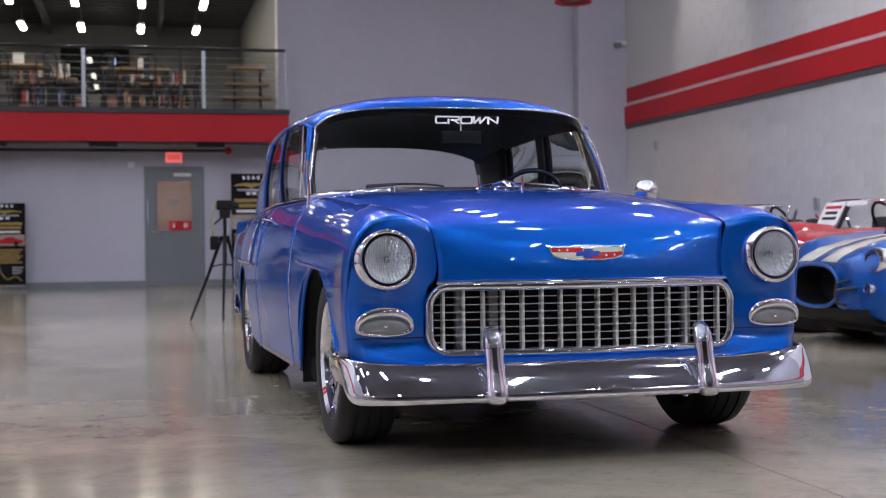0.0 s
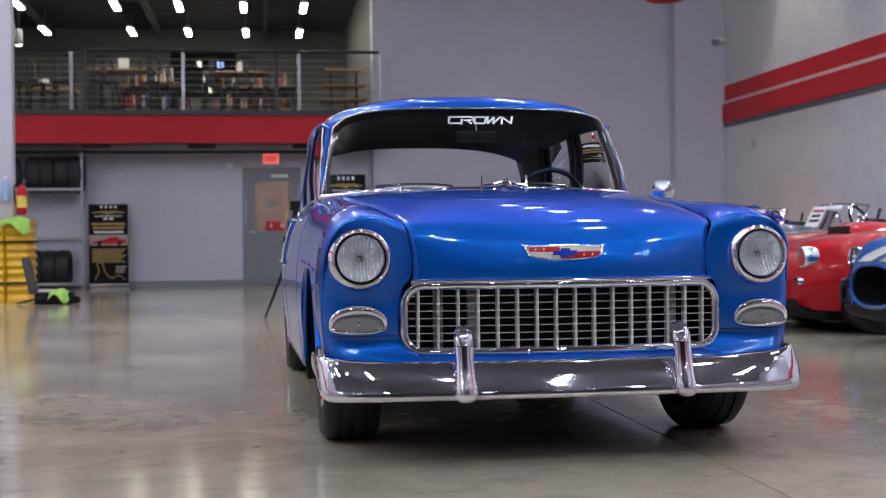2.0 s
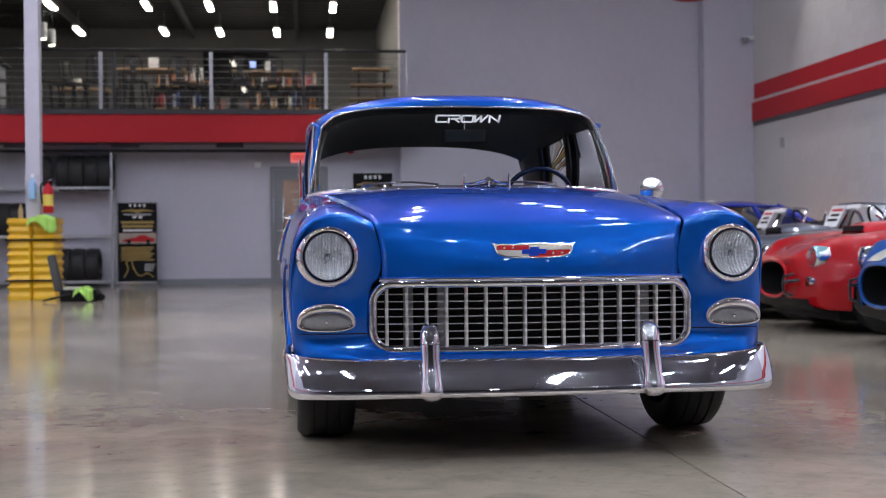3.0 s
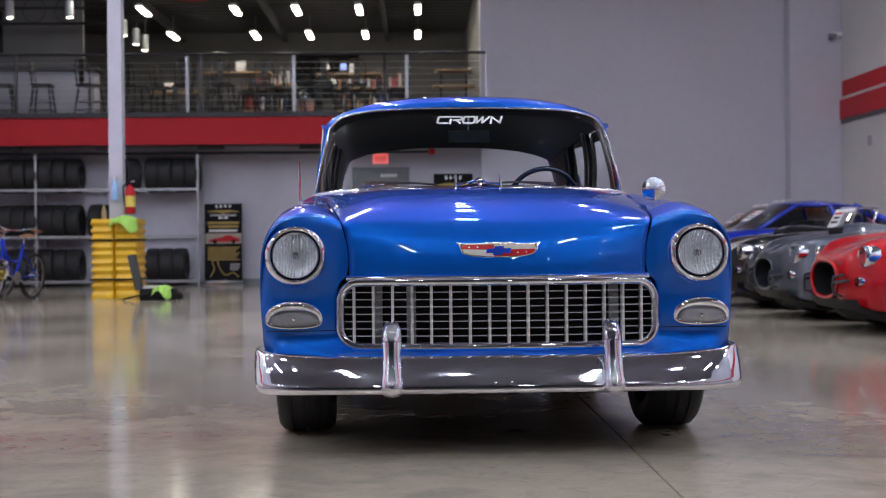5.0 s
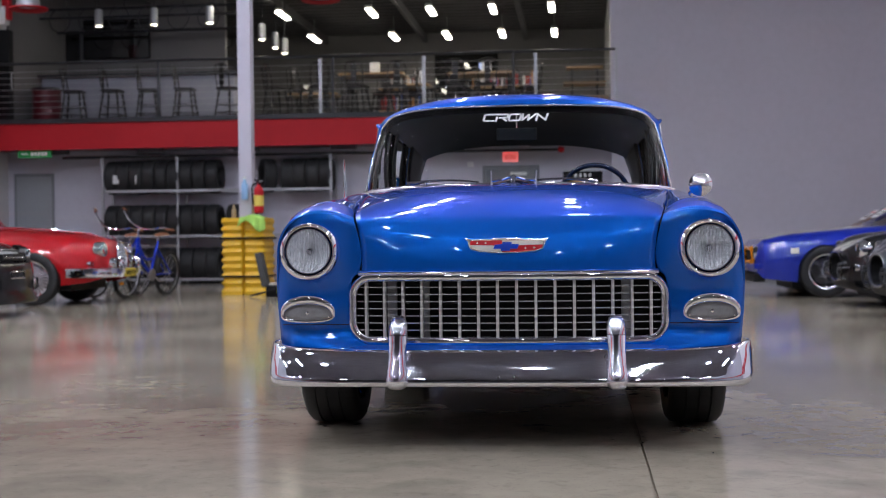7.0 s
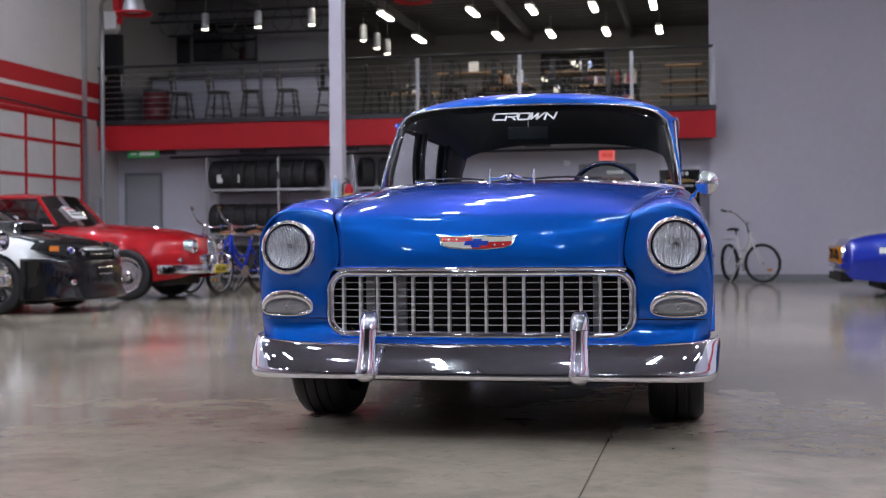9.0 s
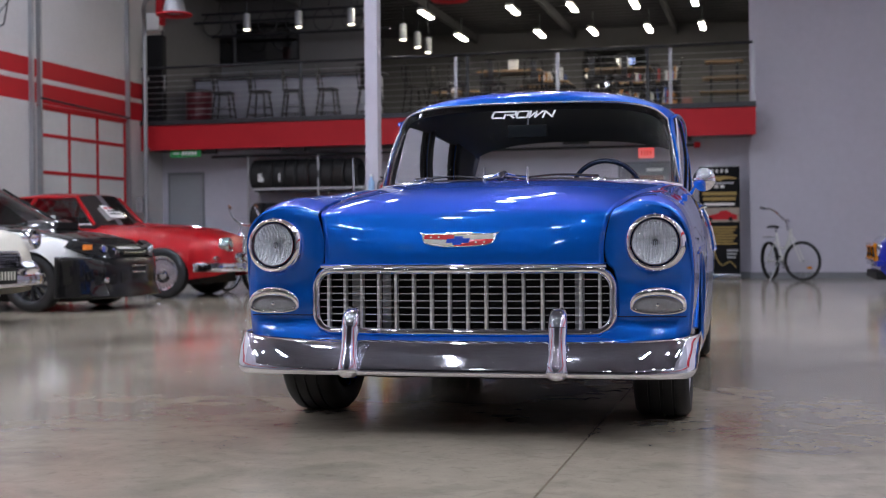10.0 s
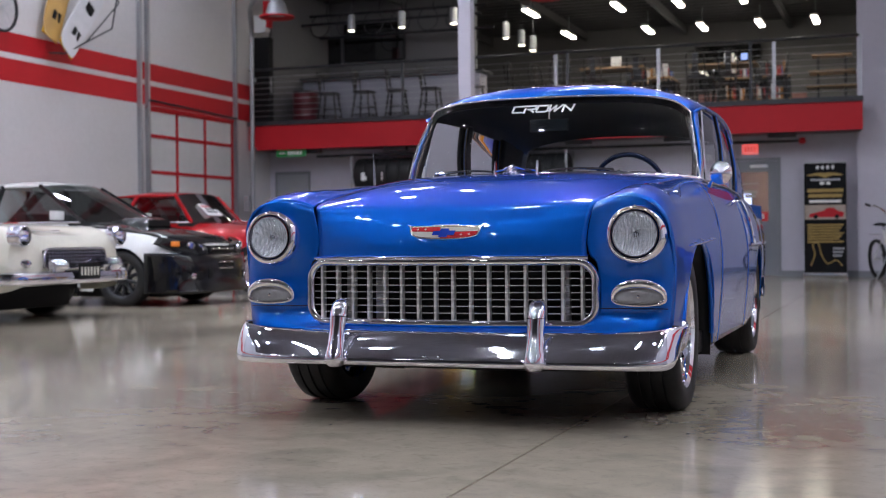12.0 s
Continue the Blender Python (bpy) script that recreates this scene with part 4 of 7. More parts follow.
for x in (-0.103, 0.103):
    part("wing_tip", tube(B(), [(x, 1.035, 1.028), (x, 1.035, 1.05), (x * 1.01, 1.045, 1.105)], [0.011, 0.007, 0.005], 8), CHROME, orn, "upright chrome wing tip")
    part("wing_spar", tube(B(), [(x, 1.035, 1.058), (x * 0.4, 1.015, 1.066)], 0.005, 6), CHROME, orn)


def hood_face(x, z):
    i = int(np.clip(np.searchsorted(hc[:20, 1], z), 1, 19))
    f = (z - hc[i - 1, 1]) / (hc[i, 1] - hc[i - 1, 1])
    y = hc[i - 1, 0] * (1 - f) + hc[i, 0] * f
    return y + 0.06 * (abs(x) / 0.57) ** 2.3


def badge_piece(name, pts, lift, material, parent, label=""):
    bm = B()
    front = [bm.verts.new((x, hood_face(x, z) - lift, z)) for x, z in pts]
    back = [bm.verts.new((x, hood_face(x, z) + 0.004, z)) for x, z in pts]
    bm.faces.new(front)
    n = len(pts)
    for i in range(n):
        bm.faces.new((front[i], front[(i + 1) % n], back[(i + 1) % n], back[i]))
    return part(name, bm, material, parent, label, 0)


BADGERED = mat("badge_red_enamel", (0.5, 0.02, 0.03), 0.15, 0, 1)
BADGEWHITE = mat("badge_cream_enamel", (0.6, 0.58, 0.5), 0.2, 0, 1)
BADGEBLUE = mat("badge_blue_enamel", (0.01, 0.05, 0.4), 0.15, 0, 1)
zc = 0.764
badge = badge_piece("badge", [(-0.163, zc + 0.031), (-0.14, zc + 0.026), (-0.06, zc + 0.026), (-0.05, zc + 0.03), (0.05, zc + 0.03), (0.06, zc + 0.026), (0.14, zc + 0.026), (0.163, zc + 0.031), (0.15, zc + 0.018), (0.147, zc + 0.002), (0.138, zc - 0.013), (0.11, zc - 0.022), (0.05, zc - 0.028), (-0.05, zc - 0.028), (-0.11, zc - 0.022), (-0.138, zc - 0.013), (-0.147, zc + 0.002), (-0.15, zc + 0.018)], 0.006, DULLCHROME, sedan, "chrome badge with red and cream enamel")
badge_piece("enamel", [(-0.138, zc + 0.02), (-0.018, zc + 0.02), (-0.018, zc + 0.001), (-0.14, zc + 0.004)], 0.0085, BADGERED, badge)
badge_piece("enamel", [(-0.139, zc + 0.003), (-0.018, zc + 0.0), (-0.018, zc - 0.023), (-0.05, zc - 0.022), (-0.108, zc - 0.017), (-0.132, zc - 0.009)], 0.0085, BADGEWHITE, badge)
badge_piece("enamel", [(-0.017, zc + 0.02), (0.138, zc + 0.02), (0.14, zc + 0.004), (0.018, zc + 0.001), (-0.017, zc + 0.0)], 0.0085, BADGEWHITE, badge)
badge_piece("enamel", [(-0.017, zc - 0.001), (0.018, zc + 0.0), (0.139, zc + 0.003), (0.132, zc - 0.009), (0.108, zc - 0.017), (0.05, zc - 0.022), (-0.017, zc - 0.023)], 0.0085, BADGERED, badge)
badge_piece("cross", [(-0.045, zc + 0.004), (-0.016, zc + 0.006), (-0.016, zc + 0.014), (0.02, zc + 0.014), (0.02, zc + 0.006), (0.048, zc + 0.006), (0.042, zc - 0.012), (0.014, zc - 0.012), (0.014, zc - 0.02), (-0.022, zc - 0.02), (-0.022, zc - 0.012), (-0.05, zc - 0.012)], 0.0105, BADGEBLUE, badge, "blue enamel centre")

for x, z, m_ in ((-0.112, zc + 0.011, BADGEWHITE), (-0.08, zc + 0.0115, BADGEWHITE), (0.072, zc - 0.0095, BADGEWHITE), (0.105, zc - 0.0085, BADGEWHITE)):
    badge_piece("badge_emblem", [(x - 0.006, z), (x, z - 0.004), (x + 0.006, z), (x + 0.002, z + 0.001), (x, z + 0.005), (x - 0.002, z + 0.001)], 0.0095, m_, badge)

# wipers, mirror, aerial, side trim
for s in (-1, 1):
    px, tip = (-0.54, -0.18) if s < 0 else (0.40, 0.05)
    bow = lambda x: 0.09 * (abs(x) / 0.55) ** 2.4
    wip = part("wiper", tube(B(), [(px, 1.345 + bow(px), 1.05), (px, 1.35 + bow(px), 1.07), (px * 0.7 + tip * 0.3, 1.36 + bow(px * 0.7 + tip * 0.3), 1.079), ((px + tip) / 2, 1.366 + bow((px + tip) / 2), 1.083)], [0.014, 0.01, 0.007, 0.005], 8), CHROME, sedan, "chrome wiper arm")
    part("blade", tube(B(), [(x, 1.364 + bow(x), 1.07 + 0.012 * math.sin(math.pi * k)) for k in np.linspace(0, 1, 9) for x in [px * 0.93 + (tip - px * 0.93) * k]], 0.0055, 6), CHROME, wip)
    part("pivot", lathe(B(), [(0.02, 0.0), (0.018, 0.014), (0.011, 0.02), (0.0, 0.021)], pose(px, 1.336 + bow(px), 1.041, 20, 0, 0), 16, False), CHROME, wip)
    part("washer_jet", tube(B(), [(s * 0.44, 1.30, 1.03), (s * 0.44, 1.31, 1.058), (s * 0.44, 1.34, 1.06)], 0.008, 8), CHROME, sedan, "small chrome washer jet")
mir = part("door_mirror", lathe(B(), [(0.0, -0.035), (0.025, -0.032), (0.05, -0.015), (0.058, 0.0), (0.056, 0.008), (0.0, 0.008)], pose(0.912, 1.50, 1.048, -90, 0, -15), 32, True), CHROME, sedan, "round chrome door mirror")
part("stalk", tube(B(), [(0.85, 1.56, 0.985), (0.865, 1.53, 1.01), (0.907, 1.515, 1.035)], [0.012, 0.008, 0.007], 8), CHROME, mir)
part("aerial", tube(B(), [(-0.836, 1.315, 0.97), (-0.837, 1.315, 1.015), (-0.842, 1.32, 1.185)], [0.014, 0.007, 0.005], 8), CHROME, sedan, "chrome aerial mast")
for s in (1, -1):
    def on_side(y, z, out=0.006):
        o = outline(y)
        return (s * (np.interp(z, o[12:, 1][::-1], o[12:, 0][::-1]) + out), y, z)
    part("sash_trim", tube(B(), [on_side(2.95 - 0.02 * math.sin(k * 3), 0.99 - 0.30 * k, 0.004 + 0.006 * k) for k in np.linspace(0.05, 1, 14)], 0.010, 8), CHROME, sedan, "chrome sash trim")
    part("side_spear", tube(B(), [on_side(y, 0.685 + 0.005 * (y - 2.8)) for y in np.linspace(2.78, 4.5, 24)], [0.004] + [0.013] * 22 + [0.006], 8), CHROME, sedan, "chrome side spear")
    part("wing_crease", tube(B(), [on_side(y, 0.70 + 0.035 * (y - 0.35) , 0.001) for y in np.linspace(0.36, 1.15, 16)], [0.003] + [0.008] * 13 + [0.005, 0.002], 8), BLUE, sedan)
    part("door_handle", tube(B(), [on_side(2.42, 0.93, 0.0), on_side(2.43, 0.935, 0.035), on_side(2.56, 0.94, 0.035), on_side(2.58, 0.94, 0.0)], 0.008, 8), CHROME, sedan, "chrome door handle")
# ---- the cars parked along both walls ----
def shell(parent, name, keys, material, wheels, hump=(0.0, 0.6, 0.2), n=56, arch=0.36, open_nose=False, label=""):
    """A car body skin. keys: rows of y, half width, centre height, shoulder height, lower edge."""
    y0, y1 = keys[0][0], keys[-1][0]
    ys = sorted(set(np.linspace(y0, y1, n)) | {y for c in wheels for y in c + arch * np.cos(np.linspace(0, math.pi, 15)) if y0 < y < y1})
    rows = []
    for y in ys:
        w, zc, zs, zb = curve_at(keys, y)
        h = hump[0] * min(1, (y - y0) / 0.25)
        o = spline([(0, zc), (0.35 * w, zc - 0.12 * (zc - zs)), (0.62 * w, zs + 0.45 * (zc - zs) + h), (0.82 * w, zs + h * 0.9), (0.945 * w, zs - 0.09), (w, zs - 0.24), (w, (zs + zb) / 2 - 0.05), (0.965 * w, zb)], 34)
        base = zb
        for c in wheels:
            d = arch * arch - (y - c) ** 2
            if d > 0:
                base = max(base, 0.31 + math.sqrt(d))
        k = 18
        low = np.linspace(o[k][1], base, 34 - k)
        xs = np.interp(low, o[k - 1:, 1][::-1], o[k - 1:, 0][::-1])
        pts = [(x, z) for x, z in o[:k]] + list(zip(xs, low))
        rows.append([(-x, y, z) for x, z in pts[:0:-1]] + [(x, y, z) for x, z in pts])
    bm = B()
    grid(bm, rows)
    ends = [bm.verts.new((0, y, (keys[k][2] + keys[k][4]) / 2)) for y, k in ((y0 - 0.01, 0), (y1 + 0.01, -1))]
    bm.verts.ensure_lookup_table()
    m = len(rows[0])
    for e, off in ((ends[0], 0), (ends[1], (len(rows) - 1) * m))[1 if open_nose else 0:]:
        for i in range(m - 1):
            bm.faces.new((e, bm.verts[off + i], bm.verts[off + i + 1]))
        bm.faces.new((e, bm.verts[off + m - 1], bm.verts[off]))
    if open_nose:
        bm.verts.remove(ends[0])
    ob = part(name, bm, material, parent, label, smooth=42)
    return thick(ob, 0.012) if open_nose else ob


def top_of(keys, x, y, hump=0.0):
    """Height of a shell's upper skin."""
    w, zc, zs, zb = curve_at(keys, y)
    h = hump * min(1, (y - keys[0][0]) / 0.25)
    o = spline([(0, zc), (0.35 * w, zc - 0.12 * (zc - zs)), (0.62 * w, zs + 0.45 * (zc - zs) + h), (0.82 * w, zs + h * 0.9), (0.945 * w, zs - 0.09)], 24)
    return float(np.interp(abs(x), o[:, 0], o[:, 1]))


def lamp_at(parent, x, y, z, r, name="headlamp", yaw=0.0, lens=None):
    m = pose(x, y, z, 90, 0, yaw)
    hl = part(name, lathe(B(), [(r * 0.86, 0.02), (r * 0.92, 0.034), (r, 0.026), (r * 1.06, 0.0), (r * 1.04, -0.09)], m, 28, False), CHROME, parent, "round lamp with chrome rim")
    part("bowl", lathe(B(), [(0.0, -0.03), (r * 0.5, -0.018), (r * 0.88, 0.016)], m, 24, False), lens or CHROME, hl)
    part("lens", lathe(B(), [(r * 0.87, 0.018), (r * 0.6, 0.036), (0.0, 0.045)], m, 24, False), LENS, hl)
    return hl


def cabin(parent, ys, wb, wt, zb, zt, roof, seat=True, bow=0.18, pillar=None):
    """Closed cabin: roof, four panes and pillars."""
    ya, yb, yc, yd = ys

    def arc(y, w, z, b, n=15):
        return [(u * w, y + b * abs(u) ** 2.5, z - 0.03 * abs(u) ** 3 * (z > zb + 0.1)) for u in np.linspace(-1, 1, n)]
    a, b = arc(ya, wb, zb, bow), arc(yb, wt, zt - 0.03, bow * 0.6)
    c, d = arc(yc, wt, zt - 0.05, -bow * 0.5), arc(yd, wb * 0.96, zb, -bow)
    for nm, p, q in (("windscreen", a, b), ("rear_window", d, c)):
        g = part(nm, grid(B(), [[tuple(np.array(i) * (1 - k) + np.array(j) * k) for i, j in zip(p, q)] for k in np.linspace(0, 1, 6)]), DARKGLASS, parent, "dark glass", 60)
        g.visible_shadow = False
    rows = []
    for k in np.linspace(0, 1, 16):
        y = yb + (yc - yb) * k
        h = zt + 0.035 * math.sin(math.pi * min(k * 1.15, 1)) - 0.03 * (1 - k) - 0.05 * k ** 3
        rows.append([(u * (wt + 0.02 * math.sin(math.pi * k)), y + (bow * 0.6 * (1 - k) - bow * 0.5 * k) * abs(u) ** 2.5, h - (h - zt + 0.06) * abs(u) ** 3.5) for u in np.linspace(-1, 1, 21)])
    thick(part("roof", grid(B(), rows), roof, parent, smooth=60), 0.02)
    col = pillar or roof
    for s in (1, -1):
        A, Bq, C, D = a[-1], b[-1], c[-1], d[-1]
        f = lambda p: (s * abs(p[0]), p[1], p[2])
        mid0 = (A[0], (A[1] * 0.42 + D[1] * 0.58), zb)
        mid1 = (Bq[0], (Bq[1] * 0.42 + C[1] * 0.58), zt - 0.06)
        g = part("side_window", grid(B(), [[tuple(np.array(f(i)) * (1 - k) + np.array(f(j)) * k) for k in np.linspace(0, 1, 6)] for i, j in ((A, Bq), (mid0, mid1), (D, C))]), DARKGLASS, parent, "dark side glass", 60)
        g.visible_shadow = False
        part("pillar", tube(B(), [f(A), f(Bq)], 0.028, 8), col, parent)
        part("pillar", tube(B(), [f(mid0), f(mid1)], 0.03, 8), col, parent)
        part("pillar", tube(B(), [f(D), f(C)], 0.055, 8), col, parent)
        part("window_trim", tube(B(), [f(A), f(mid0), f(D)], 0.012, 6), CHROME, parent)
    if seat:
        for x in (-0.34, 0.34):
            part("seat", box(B(), x - 0.23, x + 0.23, yb + 0.35, yb + 0.5, 0.5, zb + 0.12, 0.05), SEATBLACK, parent)
    part("dashboard", box(B(), -wb * 0.9, wb * 0.9, ya + 0.2, ya + 0.45, zb - 0.25, zb + 0.005, 0.03), SEATBLACK, parent)


def wheels_of(parent, ys, x, r, rim, spokes=10, metal=None, w=0.2):
    for y in ys:
        for s in (1, -1):
            wheel(parent, s * x, y, r, w, s, rim, spokes, metal)
            rows = [[(s * q, y + 1.12 * r * math.cos(t), r + 1.12 * r * math.sin(t)) for t in np.linspace(-0.2, math.pi + 0.2, 17)] for q in (0.4, x + 0.06)]
            part("wheel_arch", grid(B(), rows), BLACK, parent)
    part("underbody", box(B(), -x + 0.1, x - 0.1, ys[0] - 0.4, ys[1] + 0.5, 0.1, 0.32, 0.03), BLACK, parent)


def paper(parent, x, y, z, w, h, tilt, yaw=0):
    """A price card with printed bars behind the windscreen."""
    m = pose(x, y, z, tilt, 0, yaw)
    sheet = part("window_card", box(B(), -w / 2, w / 2, -h / 2, h / 2, 0, 0.003), WHITE, parent, "white printed card", 0, m)
    for i, (ww, c) in enumerate(((0.8, RED), (0.6, BLACK), (0.7, BLACK))):
        part("print_bar", box(B(), -w * ww / 2, w * ww / 2, h * (0.28 - 0.24 * i) - h * 0.06, h * (0.28 - 0.24 * i) + h * 0.06, 0.003, 0.005), c, sheet, "", 0)


def cobra(color_name, material, stripe, at, label):
    car = thing("roadster_car", label, "car", at, group="roadsters along the wall")
    keys = [(0.0, 0.335, 0.60, 0.585, 0.30), (0.03, 0.40, 0.625, 0.60, 0.27), (0.10, 0.57, 0.665, 0.635, 0.23), (0.22, 0.71, 0.72, 0.68, 0.20), (0.45, 0.80, 0.78, 0.71, 0.19), (0.8, 0.845, 0.83, 0.73, 0.19), (1.3, 0.82, 0.87, 0.74, 0.19), (1.75, 0.80, 0.86, 0.76, 0.19), (2.4, 0.83, 0.84, 0.78, 0.19), (3.0, 0.87, 0.85, 0.76, 0.21), (3.5, 0.82, 0.80, 0.72, 0.26), (3.85, 0.66, 0.68, 0.62, 0.34)]
    shell(car, "body", keys, material, (0.74, 3.02), (0.07, 0.6, 0.2), open_nose=True, label="rounded roadster body")
    wheels_of(car, (0.74, 3.02), 0.69, 0.325, 0.2, 8, DULLCHROME, 0.24)
    # mouth
    ring = [(0.335 * math.copysign(abs(math.cos(t)) ** 0.8, math.cos(t)), 0.445 + 0.155 * math.copysign(abs(math.sin(t)) ** 0.8, math.sin(t))) for t in np.linspace(0, 2 * math.pi, 40, endpoint=False)]
    mouth = part("air_intake", grid(B(), [[(x * k, d, 0.445 + (z - 0.445) * k) for x, z in ring] for k, d in ((0.99, -0.002), (0.93, 0.10), (0.85, 0.22), (0.02, 0.24))], wrap=True), BLACK, car, "dark oval air intake")
    part("intake_rim", tube(B(), [(x, -0.002, z) for x, z in ring], 0.016, 8, closed=True), material, mouth, smooth=80)
    part("lower_lip", grid(B(), [[(x, y + 0.5 * (abs(x) - 0.3) ** 2 * (abs(x) > 0.3), z) for x in np.linspace(-0.62, 0.62, 21)] for y, z in ((0.02, 0.29), (0.03, 0.25), (0.08, 0.2), (0.25, 0.16))]), BLACK, mouth)
    for s in (1, -1):
        lamp_at(car, s * 0.575, 0.15, 0.63, 0.088, yaw=s * 6)
        lamp_at(car, s * 0.56, 0.115, 0.435, 0.04, "indicator", s * 10)
        part("overrider", tube(B(), [(s * 0.40, 0.02, 0.31), (s * 0.40, -0.05, 0.33), (s * 0.39, -0.06, 0.40), (s * 0.40, -0.05, 0.47), (s * 0.41, 0.03, 0.49)], 0.012, 8), DARKSTEEL, car, "dark steel overrider")
        part("overrider_bracket", tube(B(), [(s * 0.40, -0.05, 0.42), (s * 0.46, -0.03, 0.43), (s * 0.48, 0.05, 0.44)], 0.013, 8), DARKSTEEL, car)
        part("roll_hoop_leg", tube(B(), [(s * 0.6, 2.35, 0.76), (s * 0.55, 2.3, 0.98), (s * 0.45, 2.28, 1.08)], 0.02, 8), CHROME, car)
        part("seat", box(B(), s * 0.32 - 0.2, s * 0.32 + 0.2, 2.05, 2.2, 0.4, 0.98, 0.06), SEATBLACK, car, "black bucket seat")
        part("cockpit_trim", tube(B(), [(s * 0.66, 1.55, 0.79), (s * 0.68, 1.9, 0.785), (s * 0.64, 2.25, 0.80)], 0.025, 8), BLACK, car)
        part("side_vent", box(B(), s * 0.80, s * 0.852, 1.18, 1.5, 0.42, 0.62, 0.01), BLACK, car)
    part("cockpit", box(B(), -0.62, 0.62, 1.55, 2.25, 0.5, 0.855, 0.03), BLACK, car)
    sc = part("bonnet_scoop", grid(B(), [[(u * 0.24, y, z0 + (top_of(keys, u * 0.24, y) - z0 + 0.0) * abs(u) ** 4) for u in np.linspace(-1, 1, 13)] for y, z0 in ((0.72, 0.885), (0.8, 0.92), (1.0, 0.93), (1.25, 0.90))]), material, car)
    part("scoop_mouth", box(B(), -0.2, 0.2, 0.715, 0.73, 0.84, 0.885), BLACK, sc)
    # windscreen
    bot = [(u * 0.62, 1.36 + 0.16 * abs(u) ** 2.2, 0.85 - 0.03 * abs(u)) for u in np.linspace(-1, 1, 15)]
    top = [(u * 0.57, 1.50 + 0.16 * abs(u) ** 2.2, 1.12 - 0.02 * abs(u) ** 2) for u in np.linspace(-1, 1, 15)]
    g = part("windscreen", grid(B(), [[tuple(np.array(i) * (1 - k) + np.array(j) * k) for i, j in zip(bot, top)] for k in np.linspace(0, 1, 5)]), GLASS, car, "low clear windscreen", 60)
    g.visible_shadow = False
    part("screen_frame", tube(B(), bot + top[::-1], 0.014, 8, closed=True), CHROME, g, smooth=80)
    for s in (1, -1):
        part("screen_stay", tube(B(), [(s * 0.6, 1.52, 1.0), (s * 0.62, 1.75, 0.82)], 0.01, 6), CHROME, g)
    m = pose(0.33, 1.68, 0.93, -65, 0, 0)
    part("steering_wheel", tube(B(), [m @ Vector((0.18 * math.cos(t), 0.18 * math.sin(t), 0)) for t in np.linspace(0, 2 * math.pi, 28, endpoint=False)], 0.014, 8, closed=True), BLACK, car, smooth=80)
    paper(car, -0.18, 1.44, 1.0, 0.34, 0.24, 62)
    part("screen_lettering", box(B(), -0.17, 0.17, -0.022, 0.022, 0, 0.002), WHITE, car, "", 0, pose(0.2, 1.475, 1.09, 65, 0, 0))
    if stripe:
        for s in (1, -1):
            bm = B()
            rows = []
            for y in np.linspace(0.02, 1.36, 30):
                rows.append([(s * x, y, top_of(keys, x, y, 0.07) + 0.005) for x in np.linspace(0.06, 0.27, 5)])
            grid(bm, rows)
            thick(part("bonnet_stripe", bm, stripe, car, "pale racing stripe", smooth=60), 0.003, 0)
            grid(b2 := B(), [[(s * x, y, top_of(keys, x, y, 0.07) + 0.005) for x in np.linspace(0.06, 0.27, 5)] for y in np.linspace(2.5, 3.8, 20)])
            thick(part("rear_stripe", b2, stripe, car, "pale racing stripe", smooth=60), 0.003, 0)
    return car


CREAM = mat("cream_stripe_paint", (0.62, 0.6, 0.5), 0.3, 0, 0.8)
CARRED = paint("bright_red_paint", (0.38, 0.004, 0.009), 0.1, 0.35)
CARRED.node_tree.nodes["Principled BSDF"].inputs["Coat IOR"].default_value = 1.38
DEEPBLUE = paint("deep_blue_paint", (0.012, 0.09, 0.36), 0.3, 0.3)
CARGREY = paint("charcoal_grey_paint", (0.06, 0.066, 0.085), 0.4, 0.35)
CARBLACK = paint("black_paint", (0.006, 0.006, 0.007), 0.1, 0.3)
CARWHITE = paint("white_car_paint", (0.72, 0.72, 0.7), 0.0, 0.4)
CARORANGE = paint("orange_paint", (0.62, 0.22, 0.01), 0.1, 0.35)
RACEBLUE = paint("royal_blue_paint", (0.012, 0.03, 0.34), 0.2, 0.3)

cobra("blue", DEEPBLUE, CREAM, pose(4.84, 8.6, 0, 0, 0, -90), "blue open roadster with two cream stripes, parked by the wall")
cobra("red", CARRED, None, pose(4.75, 10.5, 0, 0, 0, -90), "bright red open roadster with a card in its windscreen")
cobra("grey", CARGREY, CARGREY, pose(4.75, 12.4, 0, 0, 0, -90), "charcoal grey open roadster with a low windscreen")
cobra("black", CARBLACK, CREAM, pose(4.75, 14.4, 0, 0, 0, -90), "black open roadster with pale stripes on the bonnet")


